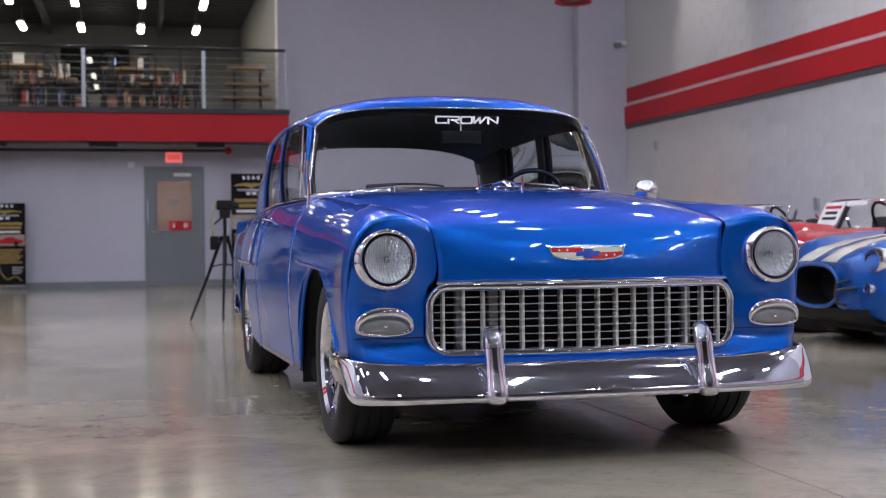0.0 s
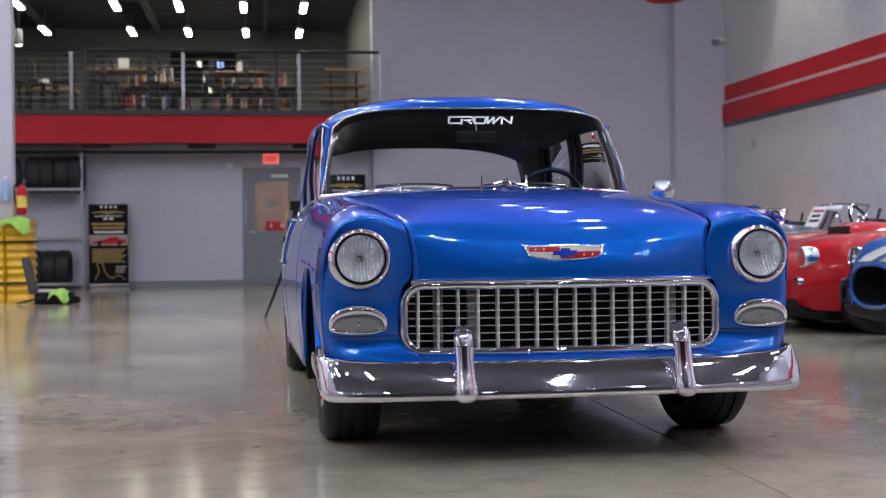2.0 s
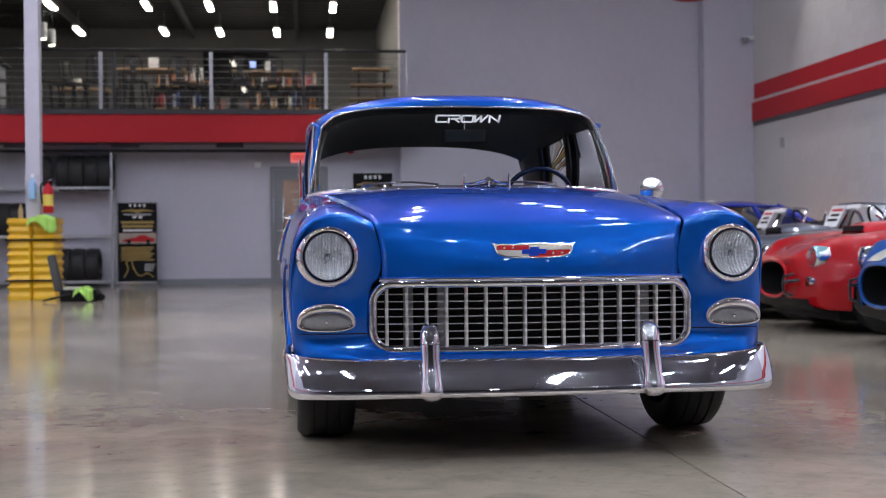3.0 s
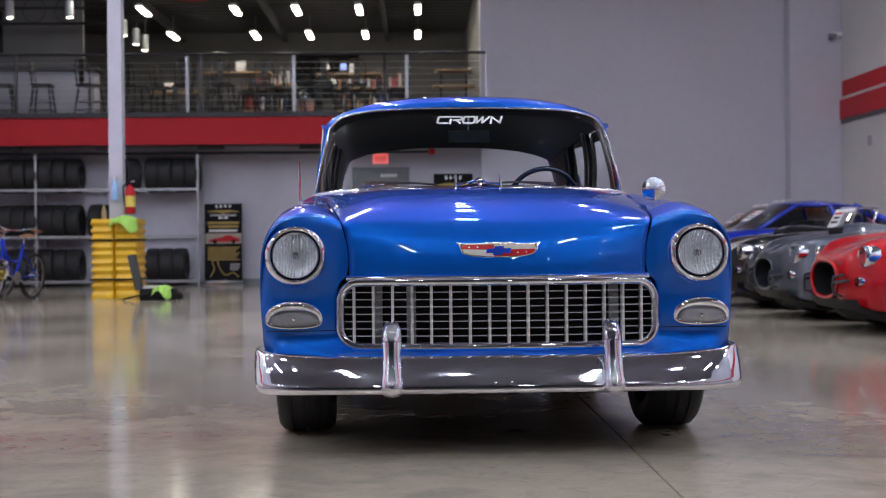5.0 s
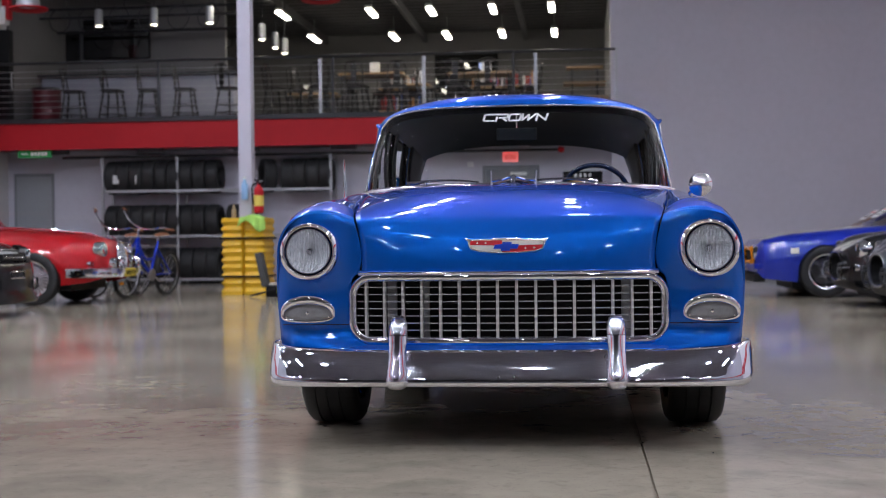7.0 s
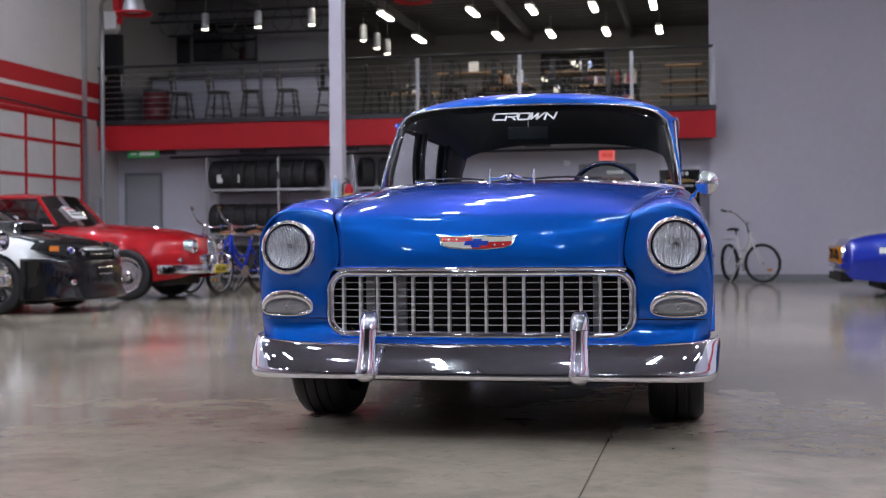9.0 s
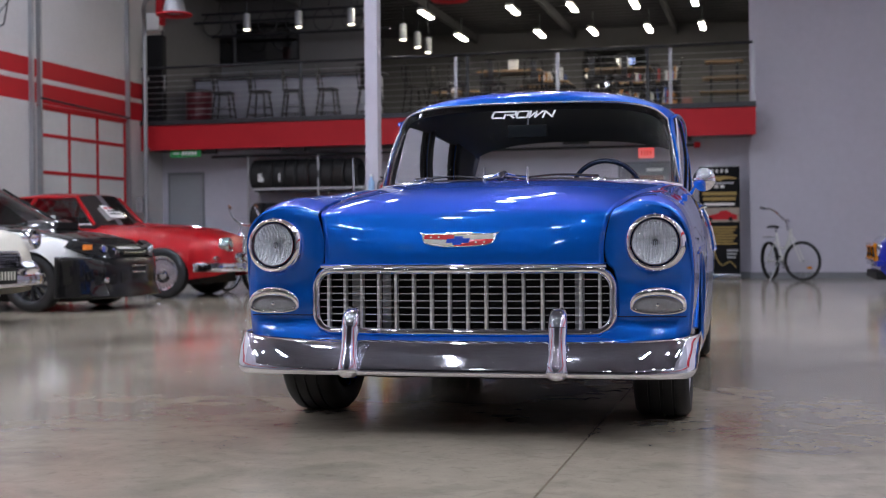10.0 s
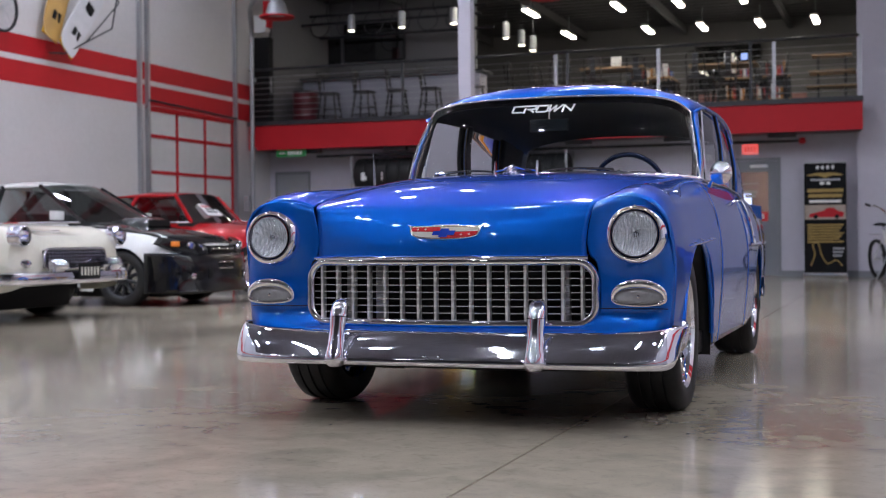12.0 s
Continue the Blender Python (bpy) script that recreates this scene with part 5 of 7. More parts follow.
def muscle_car(material, roofmat, at, label):
    car = thing("coupe_car", label, "car", at, group="coupes along the wall")
    keys = [(0.0, 0.80, 0.66, 0.64, 0.32), (0.08, 0.88, 0.74, 0.72, 0.24), (0.5, 0.91, 0.82, 0.78, 0.2), (1.2, 0.92, 0.88, 0.83, 0.2), (1.5, 0.92, 0.91, 0.86, 0.2), (2.9, 0.92, 0.92, 0.88, 0.2), (3.8, 0.92, 0.95, 0.88, 0.24), (4.5, 0.86, 0.86, 0.82, 0.34), (4.6, 0.80, 0.76, 0.74, 0.42)]
    shell(car, "body", keys, material, (0.85, 3.5), (0.02, 0.6, 0.2), label="glossy coupe body")
    wheels_of(car, (0.85, 3.5), 0.78, 0.33, 0.22, 8, DULLCHROME)
    cabin(car, (1.45, 2.05, 3.0, 3.7), 0.74, 0.58, 0.90, 1.27, roofmat)
    bm = box(B(), -0.62, 0.62, -0.035, 0.01, 0.46, 0.6, 0.02)
    part("grille", bm, BLACK, car)
    for x in (-0.33, 0.33):
        part("grille_frame", tube(B(), [(x + a, -0.045, z) for a, z in ((-0.3, 0.45), (0.3, 0.45), (0.3, 0.63), (-0.3, 0.63))], 0.03, 8, closed=True), CARORANGE, car, "orange grille frame", smooth=80)
    part("front_spoiler", box(B(), -0.8, 0.8, -0.05, 0.1, 0.2, 0.3, 0.02), BLACK, car)
    part("front_bumper", box(B(), -0.86, 0.86, -0.05, 0.05, 0.36, 0.44, 0.03), material, car)
    for s in (1, -1):
        lamp_at(car, s * 0.66, 0.0, 0.57, 0.08)
    for s in (1, -1):
        thick(part("racing_stripe", grid(B(), [[(s * x, y, top_of(keys, x, y, 0.02) + 0.005) for x in np.linspace(0.08, 0.34, 5)] for y in np.linspace(0.1, 1.42, 20)]), CREAM if material is RACEBLUE else BLACK, car, "painted bonnet stripe", smooth=60), 0.003, 0)
        part("number_panel", box(B(), s * 0.915, s * 0.925, 0.4, 0.5, 0.56, 0.63), WHITE, car)
    part("name_bar", box(B(), -0.4, -0.06, -0.018, 0.018, 0, 0.003), WHITE, car, "", 0, pose(0, 2.12, 1.28, 20, 0, 0))
    part("name_bar", box(B(), 0.06, 0.42, -0.018, 0.018, 0, 0.003), WHITE, car, "", 0, pose(0, 2.12, 1.28, 20, 0, 0))
    paper(car, 0.1, 1.70, 1.08, 0.4, 0.26, 32)
    return car


muscle_car(RACEBLUE, RACEBLUE, pose(4.15, 17.15, 0, 0, 0, -90), "royal blue racing coupe with pale stripes and lettering bars")
muscle_car(CARORANGE, CARORANGE, pose(4.5, 19.5, 0, 0, 0, -90), "orange racing coupe with dark stripes behind the blue one")


def plate(parent, y, z, x=0.0, w=0.32, h=0.14, base=None, ink=None):
    pl = part("number_plate", box(B(), x - w / 2, x + w / 2, y - 0.012, y, z - h / 2, z + h / 2, 0.004), base or BLACK, parent, "plate with plain bars")
    for i in range(6):
        xx = x - w * 0.38 + i * w * 0.15
        part("plate_bar", box(B(), xx - 0.012, xx + 0.012, y - 0.016, y - 0.011, z - h * 0.26, z + h * 0.26), ink or CREAM, pl, "", 0)


def red_coupe():
    car = thing("coupe_car", "glossy red vintage coupe with wire wheels and a tall chrome grille", "car", pose(-4.1, 16.0, 0, 0, 0, 90))
    keys = [(0.0, 0.40, 0.70, 0.64, 0.36), (0.04, 0.52, 0.78, 0.70, 0.33), (0.2, 0.64, 0.86, 0.72, 0.28), (0.5, 0.76, 0.92, 0.76, 0.25), (0.95, 0.82, 0.96, 0.80, 0.24), (1.6, 0.82, 1.0, 0.84, 0.22), (2.0, 0.82, 1.01, 0.88, 0.22), (3.2, 0.82, 1.0, 0.9, 0.24), (3.9, 0.80, 0.92, 0.80, 0.3), (4.4, 0.62, 0.70, 0.62, 0.4)]
    shell(car, "body", keys, CARRED, (0.86, 3.45), (0.035, 0.6, 0.2), label="curvy red body")
    for y in (0.86, 3.45):
        for s in (1, -1):
            wheel(car, s * 0.70, y, 0.335, 0.18, s, 0.225, 28, CHROME, "chrome wire-spoked wheel")
            part("wheel_arch", grid(B(), [[(s * q, y + 0.37 * math.cos(t), 0.33 + 0.37 * math.sin(t)) for t in np.linspace(-0.2, math.pi + 0.2, 17)] for q in (0.4, 0.77)]), BLACK, car)
    part("underbody", box(B(), -0.6, 0.6, 0.4, 4.0, 0.18, 0.34, 0.03), BLACK, car)
    cabin(car, (1.70, 2.10, 3.35, 4.0), 0.70, 0.58, 0.99, 1.43, CARRED)
    ring = [(0.15 * math.cos(t) * (1 - 0.12 * math.sin(t)), 0.60 + 0.20 * math.sin(t)) for t in np.linspace(0, 2 * math.pi, 32, endpoint=False)]
    gr = part("grille", tube(B(), [(x, -0.035 + 0.1 * (z - 0.6), z) for x, z in ring], 0.02, 8, closed=True), CHROME, car, "tall chrome oval grille", smooth=80)
    for i in range(-5, 6):
        x = i * 0.025
        h = 0.19 * math.sqrt(max(0, 1 - (x / 0.15) ** 2))
        part("grille_slat", tube(B(), [(x, -0.04 - 0.1 * h, 0.6 - h), (x, -0.04 + 0.1 * h, 0.6 + h)], 0.006, 6), CHROME, gr)
    part("grille_back", grid(B(), [[(x * k, -0.012, 0.6 + (z - 0.6) * k) for x, z in ring] for k in (1, 0.02)], wrap=True), BLACK, gr)
    for s in (1, -1):
        lamp_at(car, s * 0.46, 0.05, 0.70, 0.092)
        lamp_at(car, s * 0.30, -0.06, 0.53, 0.062, "fog_lamp")
        lamp_at(car, s * 0.60, 0.16, 0.52, 0.035, "side_lamp", s * 25)
        part("overrider", tube(B(), [(s * 0.3, -0.13, 0.34), (s * 0.3, -0.16, 0.42), (s * 0.3, -0.15, 0.56), (s * 0.3, -0.1, 0.60)], [0.02, 0.034, 0.03, 0.01], 10), CHROME, car)
    half = spline([(0.0, -0.13), (0.4, -0.11), (0.62, -0.02), (0.72, 0.15), (0.76, 0.42)], 15)
    pl = both([(x, y, 0) for x, y in half])
    thick(part("front_bumper", grid(B(), [[(x * k, y + d, z) for x, y, _ in pl] for k, d, z in ((0.99, 0.03, 0.47), (1.005, 0.0, 0.455), (1.01, -0.01, 0.40), (1.005, 0.0, 0.35), (0.99, 0.03, 0.34))]), CHROME, car, "chrome bumper"), 0.005)
    plate(car, -0.145, 0.40, w=0.4, h=0.11, base=mat("yellow_plate", (0.6, 0.45, 0.05), 0.4), ink=BLACK)
    part("bonnet_strip", tube(B(), [(0, 0.05, 0.81), (0, 0.4, 0.915), (0, 1.0, 0.975), (0, 1.65, 1.01)], 0.009, 6), CHROME, car)
    part("mascot", tube(B(), [(0, 0.03, 0.80), (0, 0.06, 0.86), (0, 0.12, 0.87)], [0.016, 0.014, 0.004], 8), CHROME, car, "small chrome ornament")
    paper(car, -0.2, 1.88, 1.17, 0.42, 0.24, 42)
    part("screen_strip", box(B(), -0.3, 0.3, -0.015, 0.015, 0, 0.002), WHITE, car, "", 0, pose(0, 2.09, 1.31, 42, 0, 0))


red_coupe()


def rally_sedan():
    car = thing("sedan_car", "white sports sedan with a black bonnet, scoop and bumper", "car", pose(-4.19, 12.9, 0, 0, 0, 90))
    keys = [(0.0, 0.42, 0.66, 0.64, 0.24), (0.06, 0.55, 0.71, 0.68, 0.2), (0.18, 0.70, 0.76, 0.72, 0.18), (0.32, 0.80, 0.81, 0.76, 0.17), (0.6, 0.87, 0.87, 0.80, 0.16), (1.1, 0.875, 0.94, 0.87, 0.17), (1.4, 0.87, 0.97, 0.9, 0.18), (3.3, 0.87, 0.98, 0.93, 0.18), (4.0, 0.85, 1.0, 0.94, 0.24), (4.4, 0.78, 0.92, 0.88, 0.34)]
    shell(car, "body", keys, CARWHITE, (0.76, 3.3), (0.01, 0.6, 0.2), arch=0.35, label="white painted body")
    wheels_of(car, (0.76, 3.3), 0.74, 0.315, 0.215, 10, DARKSTEEL)
    cabin(car, (1.12, 1.9, 3.0, 3.7), 0.77, 0.60, 0.955, 1.45, CARWHITE, pillar=CARBLACK)
    # bonnet, bumper
    thick(part("bonnet", grid(B(), [[(x * (0.66 + 0.06 * y), y, top_of(keys, x * (0.66 + 0.06 * y), y, 0.01) + 0.006) for x in np.linspace(-1, 1, 17)] for y in np.linspace(0.05, 1.32, 18)]), CARBLACK, car, "carbon-black bonnet", smooth=50), 0.004, 0)
    sc = part("bonnet_scoop", grid(B(), [[(u * 0.26, y, z + (top_of(keys, 0.26 * u, y) - z) * abs(u) ** 5) for u in np.linspace(-1, 1, 13)] for y, z in ((0.78, 0.985), (0.86, 1.015), (1.05, 1.02), (1.3, 0.985))]), CARBLACK, car)
    part("scoop_mouth", box(B(), -0.22, 0.22, 0.775, 0.80, 0.91, 0.98), BLACK, sc)
    rows = []
    for z, o in ((0.60, 0.0), (0.56, 0.03), (0.46, 0.05), (0.36, 0.045), (0.27, 0.05), (0.2, 0.09), (0.165, 0.1), (0.155, 0.06)):
        half = spline([(0.0, -0.05 - o), (0.35, -0.03 - o), (0.62, 0.03 - o * 0.8), (0.83, 0.17), (0.905, 0.42)], 15)
        rows.append([(x, y, z) for x, y, _ in both([(a, b, 0) for a, b in half])])
    thick(part("front_bumper", grid(B(), rows), CARBLACK, car, "glossy black front bumper", smooth=50), 0.01)
    part("bumper_intake", box(B(), -0.36, 0.36, -0.085, -0.02, 0.30, 0.43, 0.02), BLACK, car)
    for s in (1, -1):
        part("lamp_pocket", box(B(), -0.14, 0.14, -0.02, 0.02, -0.05, 0.05, 0.015), BLACK, car, "", 35, pose(s * 0.58, 0.0, 0.34, 0, 0, s * 24))
        part("fog_lamp", lathe(B(), [(0.0, 0.02), (0.03, 0.015), (0.04, 0.0), (0.04, -0.02)], pose(s * 0.58, -0.02, 0.34, 90, 0, s * 24), 18, False), CHROME, car)
    part("lip_spoiler", tube(B(), [(x, -0.13 + 0.28 * abs(x) ** 2.5, 0.16) for x in np.linspace(-0.8, 0.8, 17)], 0.014, 8), CARBLACK, car)
    part("grille", box(B(), -0.26, 0.26, -0.06, 0.04, 0.60, 0.68, 0.015), BLACK, car)
    part("grille_bar", tube(B(), [(-0.25, -0.055, 0.64), (0.25, -0.055, 0.64)], 0.008, 6), DULLCHROME, car)
    part("intercooler_frame", tube(B(), [(-0.16, -0.1, 0.49), (0.16, -0.1, 0.49), (0.16, -0.1, 0.42), (-0.16, -0.1, 0.42)], 0.01, 6, closed=True), DULLCHROME, car, smooth=80)
    for s in (1, -1):
        m = [(s * 0.34, -0.02, 0.59), (s * 0.34, 0.0, 0.69), (s * 0.55, 0.06, 0.735), (s * 0.78, 0.26, 0.775), (s * 0.83, 0.30, 0.70), (s * 0.72, 0.10, 0.61), (s * 0.5, 0.0, 0.58)]
        bm = B()
        f = [bm.verts.new((x, y - 0.03, z)) for x, y, z in m]
        b = [bm.verts.new((x, y + 0.05, z)) for x, y, z in m]
        bm.faces.new(f)
        for i in range(len(m)):
            bm.faces.new((f[i], f[(i + 1) % len(m)], b[(i + 1) % len(m)], b[i]))
        hl = part("headlamp", bm, CARBLACK, car, "dark faceted headlamp", 0)
        for x, y, z, r in ((0.42, -0.02, 0.655, 0.035), (0.56, 0.02, 0.68, 0.04)):
            part("projector", lathe(B(), [(r * 0.8, 0.0), (r, 0.015), (r * 1.1, 0.0), (r * 1.1, -0.04)], pose(s * x, y, z, 90, 0, s * 20), 20, True), CHROME, hl)
        part("indicator", box(B(), -0.05, 0.05, -0.012, 0.012, -0.03, 0.03, 0.008), mat("amber_lens", (0.7, 0.2, 0.02), 0.2, 0, 0.8), hl, "", 35, pose(s * 0.70, 0.14, 0.70, 0, 0, s * 45))
        part("door_mirror", box(B(), s * 0.9 - 0.09, s * 0.9 + 0.09, 1.52, 1.60, 0.98, 1.09, 0.03), CARWHITE, car)
        part("sill_skirt", box(B(), s * 0.84, s * 0.885, 1.3, 3.05, 0.13, 0.22, 0.01), CARBLACK, car)
    part("screen_strip", box(B(), -0.25, 0.25, -0.015, 0.015, 0, 0.002), WHITE, car, "", 0, pose(0, 1.93, 1.355, 33, 0, 0))


rally_sedan()


CARCREAM = paint("cream_white_car_paint", (0.66, 0.63, 0.53), 0.0, 0.4)


def white_convertible():
    car = thing("coupe_car", "white fifties open two-seater with chrome bumper and dark plate", "car", pose(-4.05, 9.95, 0, 0, 0, 90))
    keys = [(0.0, 0.74, 0.70, 0.70, 0.34), (0.06, 0.84, 0.78, 0.80, 0.3), (0.3, 0.88, 0.83, 0.82, 0.26), (0.8, 0.9, 0.87, 0.83, 0.24), (1.5, 0.9, 0.9, 0.84, 0.22), (3.0, 0.9, 0.9, 0.86, 0.24), (4.2, 0.88, 0.88, 0.85, 0.32), (4.6, 0.8, 0.78, 0.76, 0.4)]
    shell(car, "body", keys, CARCREAM, (0.9, 3.5), (0.055, 0.6, 0.2), label="creamy white body")
    wheels_of(car, (0.9, 3.5), 0.73, 0.34, 0.2, 12, CHROME)
    part("cockpit", box(B(), -0.66, 0.66, 1.9, 2.9, 0.6, 0.905, 0.03), SEATBLACK, car, "dark open cockpit")
    part("seat_back", box(B(), -0.6, 0.6, 2.55, 2.7, 0.6, 1.02, 0.05), SEATBLACK, car)
    for s in (1, -1):
        lamp_at(car, s * 0.74, 0.0, 0.79, 0.095)
        part("bumper_bullet", lathe(B(), [(0.0, 0.11), (0.03, 0.1), (0.055, 0.06), (0.065, 0.0), (0.065, -0.05)], pose(s * 0.42, -0.14, 0.52, 90, 0, 0), 24, False), CHROME, car, "chrome bumper bullet")
        part("parking_lamp", lathe(B(), [(0.0, 0.03), (0.03, 0.025), (0.042, 0.0), (0.045, -0.04)], pose(s * 0.70, -0.02, 0.54, 90, 0, 0), 20, False), CHROME, car)
    rr = round_rect(0.47, 0.49, 0.67, 0.07)
    gr = part("grille", tube(B(), [(x, -0.03, z) for x, z in rr], 0.014, 8, closed=True), CHROME, car, "chrome egg-crate grille", smooth=80)
    part("grille_back", box(B(), -0.46, 0.46, -0.025, 0.01, 0.5, 0.66), BLACK, gr)
    for i in range(-10, 11):
        part("grille_bar", box(B(), i * 0.04 - 0.003, i * 0.04 + 0.003, -0.04, -0.026, 0.50, 0.66), CHROME, gr, "", 0)
    for i in range(5):
        part("grille_rib", box(B(), -0.46, 0.46, -0.038, -0.026, 0.515 + i * 0.03, 0.519 + i * 0.03), CHROME, gr, "", 0)
    half = spline([(0.0, -0.15), (0.5, -0.14), (0.78, -0.08), (0.9, 0.06), (0.93, 0.3)], 17)
    pl = both([(x, y, 0) for x, y in half])
    thick(part("front_bumper", grid(B(), [[(x * k, y + d, z) for x, y, _ in pl] for k, d, z in ((0.985, 0.03, 0.47), (1.005, 0.0, 0.455), (1.012, -0.01, 0.41), (1.005, 0.0, 0.36), (0.985, 0.03, 0.35))]), CHROME, car, "chrome bumper"), 0.005)
    plate(car, -0.175, 0.46, w=0.33, h=0.15)
    part("bonnet_badge", box(B(), -0.06, 0.06, -0.012, 0.012, -0.006, 0.006, 0.004), CHROME, car, "", 35, pose(0, 0.2, 0.84, -75, 0, 0))


white_convertible()
# ---- fittings of the hall ----
GOLD = mat("gold_print", (0.36, 0.24, 0.06), 0.5, vary=0.1, grain=20)
PRINTBLACK = mat("black_banner_print", (0.007, 0.007, 0.008), 0.6, vary=0.1, grain=20, spec=0.12)
YELLOW = mat("yellow_plastic", (0.72, 0.42, 0.01), 0.4, vary=0.06, grain=12, rvary=0.08)
EXITGLOW = glow("exit_sign_face", (1.0, 0.05, 0.04), 0.9)
GREENGLOW = mat("green_sign_face", (0.02, 0.3, 0.07), 0.4)
SCREENGLOW = glow("screen_picture", (0.3, 0.45, 1.0), 1.2)
WOOD = mat("pale_wood_top", (0.42, 0.27, 0.14), 0.4, vary=0.2, grain=24)
GUNMETAL = mat("gunmetal_steel", (0.045, 0.043, 0.043), 0.35, 0.6, vary=0.1, grain=20)
CLOTH = mat("lime_cloth", (0.36, 0.62, 0.12), 0.9, vary=0.12, grain=50, bump=0.004)


def steel_door():
    d = tagged(thing("door_1", "grey painted steel door with a glazed panel, closed", "door"), kind="structure")
    bm = B()
    box(bm, 0.06, 0.12, YB - 0.03, YB + 0.1, 0, 2.21)
    box(bm, 1.1, 1.16, YB - 0.03, YB + 0.1, 0, 2.21)
    box(bm, 0.12, 1.1, YB - 0.03, YB + 0.1, 2.15, 2.21)
    part("door_frame", bm, GREYDOOR, d, smooth=0)
    bm = B()
    box(bm, 0.125, 0.30, YB, YB + 0.045, 0.01, 2.145)
    box(bm, 0.93, 1.095, YB, YB + 0.045, 0.01, 2.145)
    box(bm, 0.30, 0.93, YB, YB + 0.045, 0.01, 1.02)
    box(bm, 0.30, 0.93, YB, YB + 0.045, 1.95, 2.145)
    leaf = part("leaf", bm, GREYDOOR, d, smooth=0)
    part("pane", box(B(), 0.30, 0.93, YB + 0.018, YB + 0.026, 1.02, 1.95), GLASS, leaf, "clear glass pane", 0)
    # red reflection in the pane, built as a coloured patch
    part("notice", box(B(), 0.5, 0.92, YB + 0.01, YB + 0.014, 1.03, 1.2), RED, leaf, "red patch on the glass in place of a reflection", 0)
    for z, w in ((1.72, 0.3), (1.545, 0.26), (1.47, 0.2)):
        part("glass_print", box(B(), 0.6 - w / 2, 0.6 + w / 2, YB + 0.011, YB + 0.015, z, z + (0.025 if z > 1.6 else 0.06)), FROST, leaf, "pale print bar", 0)
    for x in (0.58, 0.78, 0.82):
        part("notice_bar", box(B(), x, x + 0.03, YB + 0.006, YB + 0.01, 1.08, 1.16), WHITE, leaf, "", 0)
    part("handle", tube(B(), [(0.2, YB, 1.0), (0.2, YB - 0.06, 1.0), (0.32, YB - 0.06, 1.0)], 0.012, 8), STEEL, leaf)
    part("door_closer", box(B(), 0.6, 0.92, YB - 0.05, YB - 0.002, 2.02, 2.08, 0.008), WHITE, d)


steel_door()
# small lit room behind the door's pane
bm = B()
box(bm, -0.6, 1.8, 28.0, 28.1, 0, 2.6)
box(bm, -0.7, -0.6, YB + 0.2, 28.1, 0, 2.6)
box(bm, 1.8, 1.9, YB + 0.2, 28.1, 0, 2.6)
box(bm, -0.6, 1.8, YB + 0.2, 28.0, 2.5, 2.6)
structure("office_wall", bm, mat("muted_red_wall", (0.12, 0.07, 0.075), 0.6), "muted red walls of the room behind the door")
# added lamp, out of view, that brightens the room seen through the pane
ofl = thing("office_light", "added unseen light that brightens the room behind the door", "ceiling light", pose(0.6, 26.3, 2.44))
part("housing", box(B(), -0.6, 0.6, -0.4, 0.4, 0.02, 0.06, 0.01), WHITE, ofl)
part("diffuser", box(B(), -0.56, 0.56, -0.38, 0.38, 0.0, 0.02), MEZZGLOW, ofl, "glowing diffuser", 0)
scr = thing("wall_screen", "glowing blue screen on the wall behind the door", "screen", pose(-0.35, 27.91, 1.45))
part("bezel", box(B(), -0.24, 0.62, -0.03, 0.09, -0.26, 0.26, 0.01), BLACK, scr)
part("picture", box(B(), -0.22, 0.60, -0.034, -0.031, -0.24, 0.24), SCREENGLOW, scr, "lit blue picture", 0)

d2 = tagged(thing("door_2", "plain grey steel door under the mezzanine, closed", "door"), kind="structure")
part("door_frame", box(B(), -9.42, -8.58, YB - 0.02, YB - 0.001, 0, 2.2), GREYDOOR, d2, smooth=0)
part("leaf", box(B(), -9.36, -8.64, YB - 0.03, YB - 0.021, 0.01, 2.14), mat("pale_grey_door", (0.3, 0.31, 0.33), 0.4), d2, smooth=0)
part("handle", tube(B(), [(-8.72, YB - 0.03, 1.0), (-8.72, YB - 0.08, 1.0), (-8.84, YB - 0.08, 1.0)], 0.012, 8), STEEL, d2)

ex = thing("exit_sign", "small red glowing exit sign above the steel door", "sign", pose(0.605, YB, 2.37))
part("case", box(B(), -0.155, 0.155, -0.05, 0, -0.1, 0.1, 0.008), WHITE, ex)
part("face", box(B(), -0.145, 0.145, -0.054, -0.051, -0.09, 0.09), EXITGLOW, ex, "glowing red face", 0)
for x in (-0.085, -0.03, 0.025, 0.08):
    part("print_bar", box(B(), x - 0.016, x + 0.016, -0.057, -0.055, -0.05, 0.05), mat("sign_pink", (0.8, 0.35, 0.3), 0.5), ex, "", 0)
el = thing("junction_box", "small white box on the wall beside the exit sign", "fitting", pose(-0.17, YB, 2.24))
part("box_body", box(B(), -0.06, 0.06, -0.05, 0, -0.05, 0.05, 0.008), WHITE, el)

gs = thing("direction_sign", "green direction sign hung under the mezzanine edge", "sign", pose(-8.61, 23.78, 2.53))
part("panel", box(B(), -0.335, 0.335, -0.02, 0.02, -0.075, 0.075, 0.004), GREENGLOW, gs)
part("arrow", box(B(), -0.27, -0.13, -0.026, -0.021, -0.014, 0.014), WHITE, gs, "", 0)
for i in range(5):
    part("print_bar", box(B(), -0.07 + i * 0.068, -0.02 + i * 0.068, -0.026, -0.021, -0.035, 0.035), WHITE, gs, "", 0)
for x in (-0.28, 0.28):
    part("hanger", tube(B(), [(x, 0, 0.075), (x, 0, 0.10)], 0.005, 6), STEEL, gs)

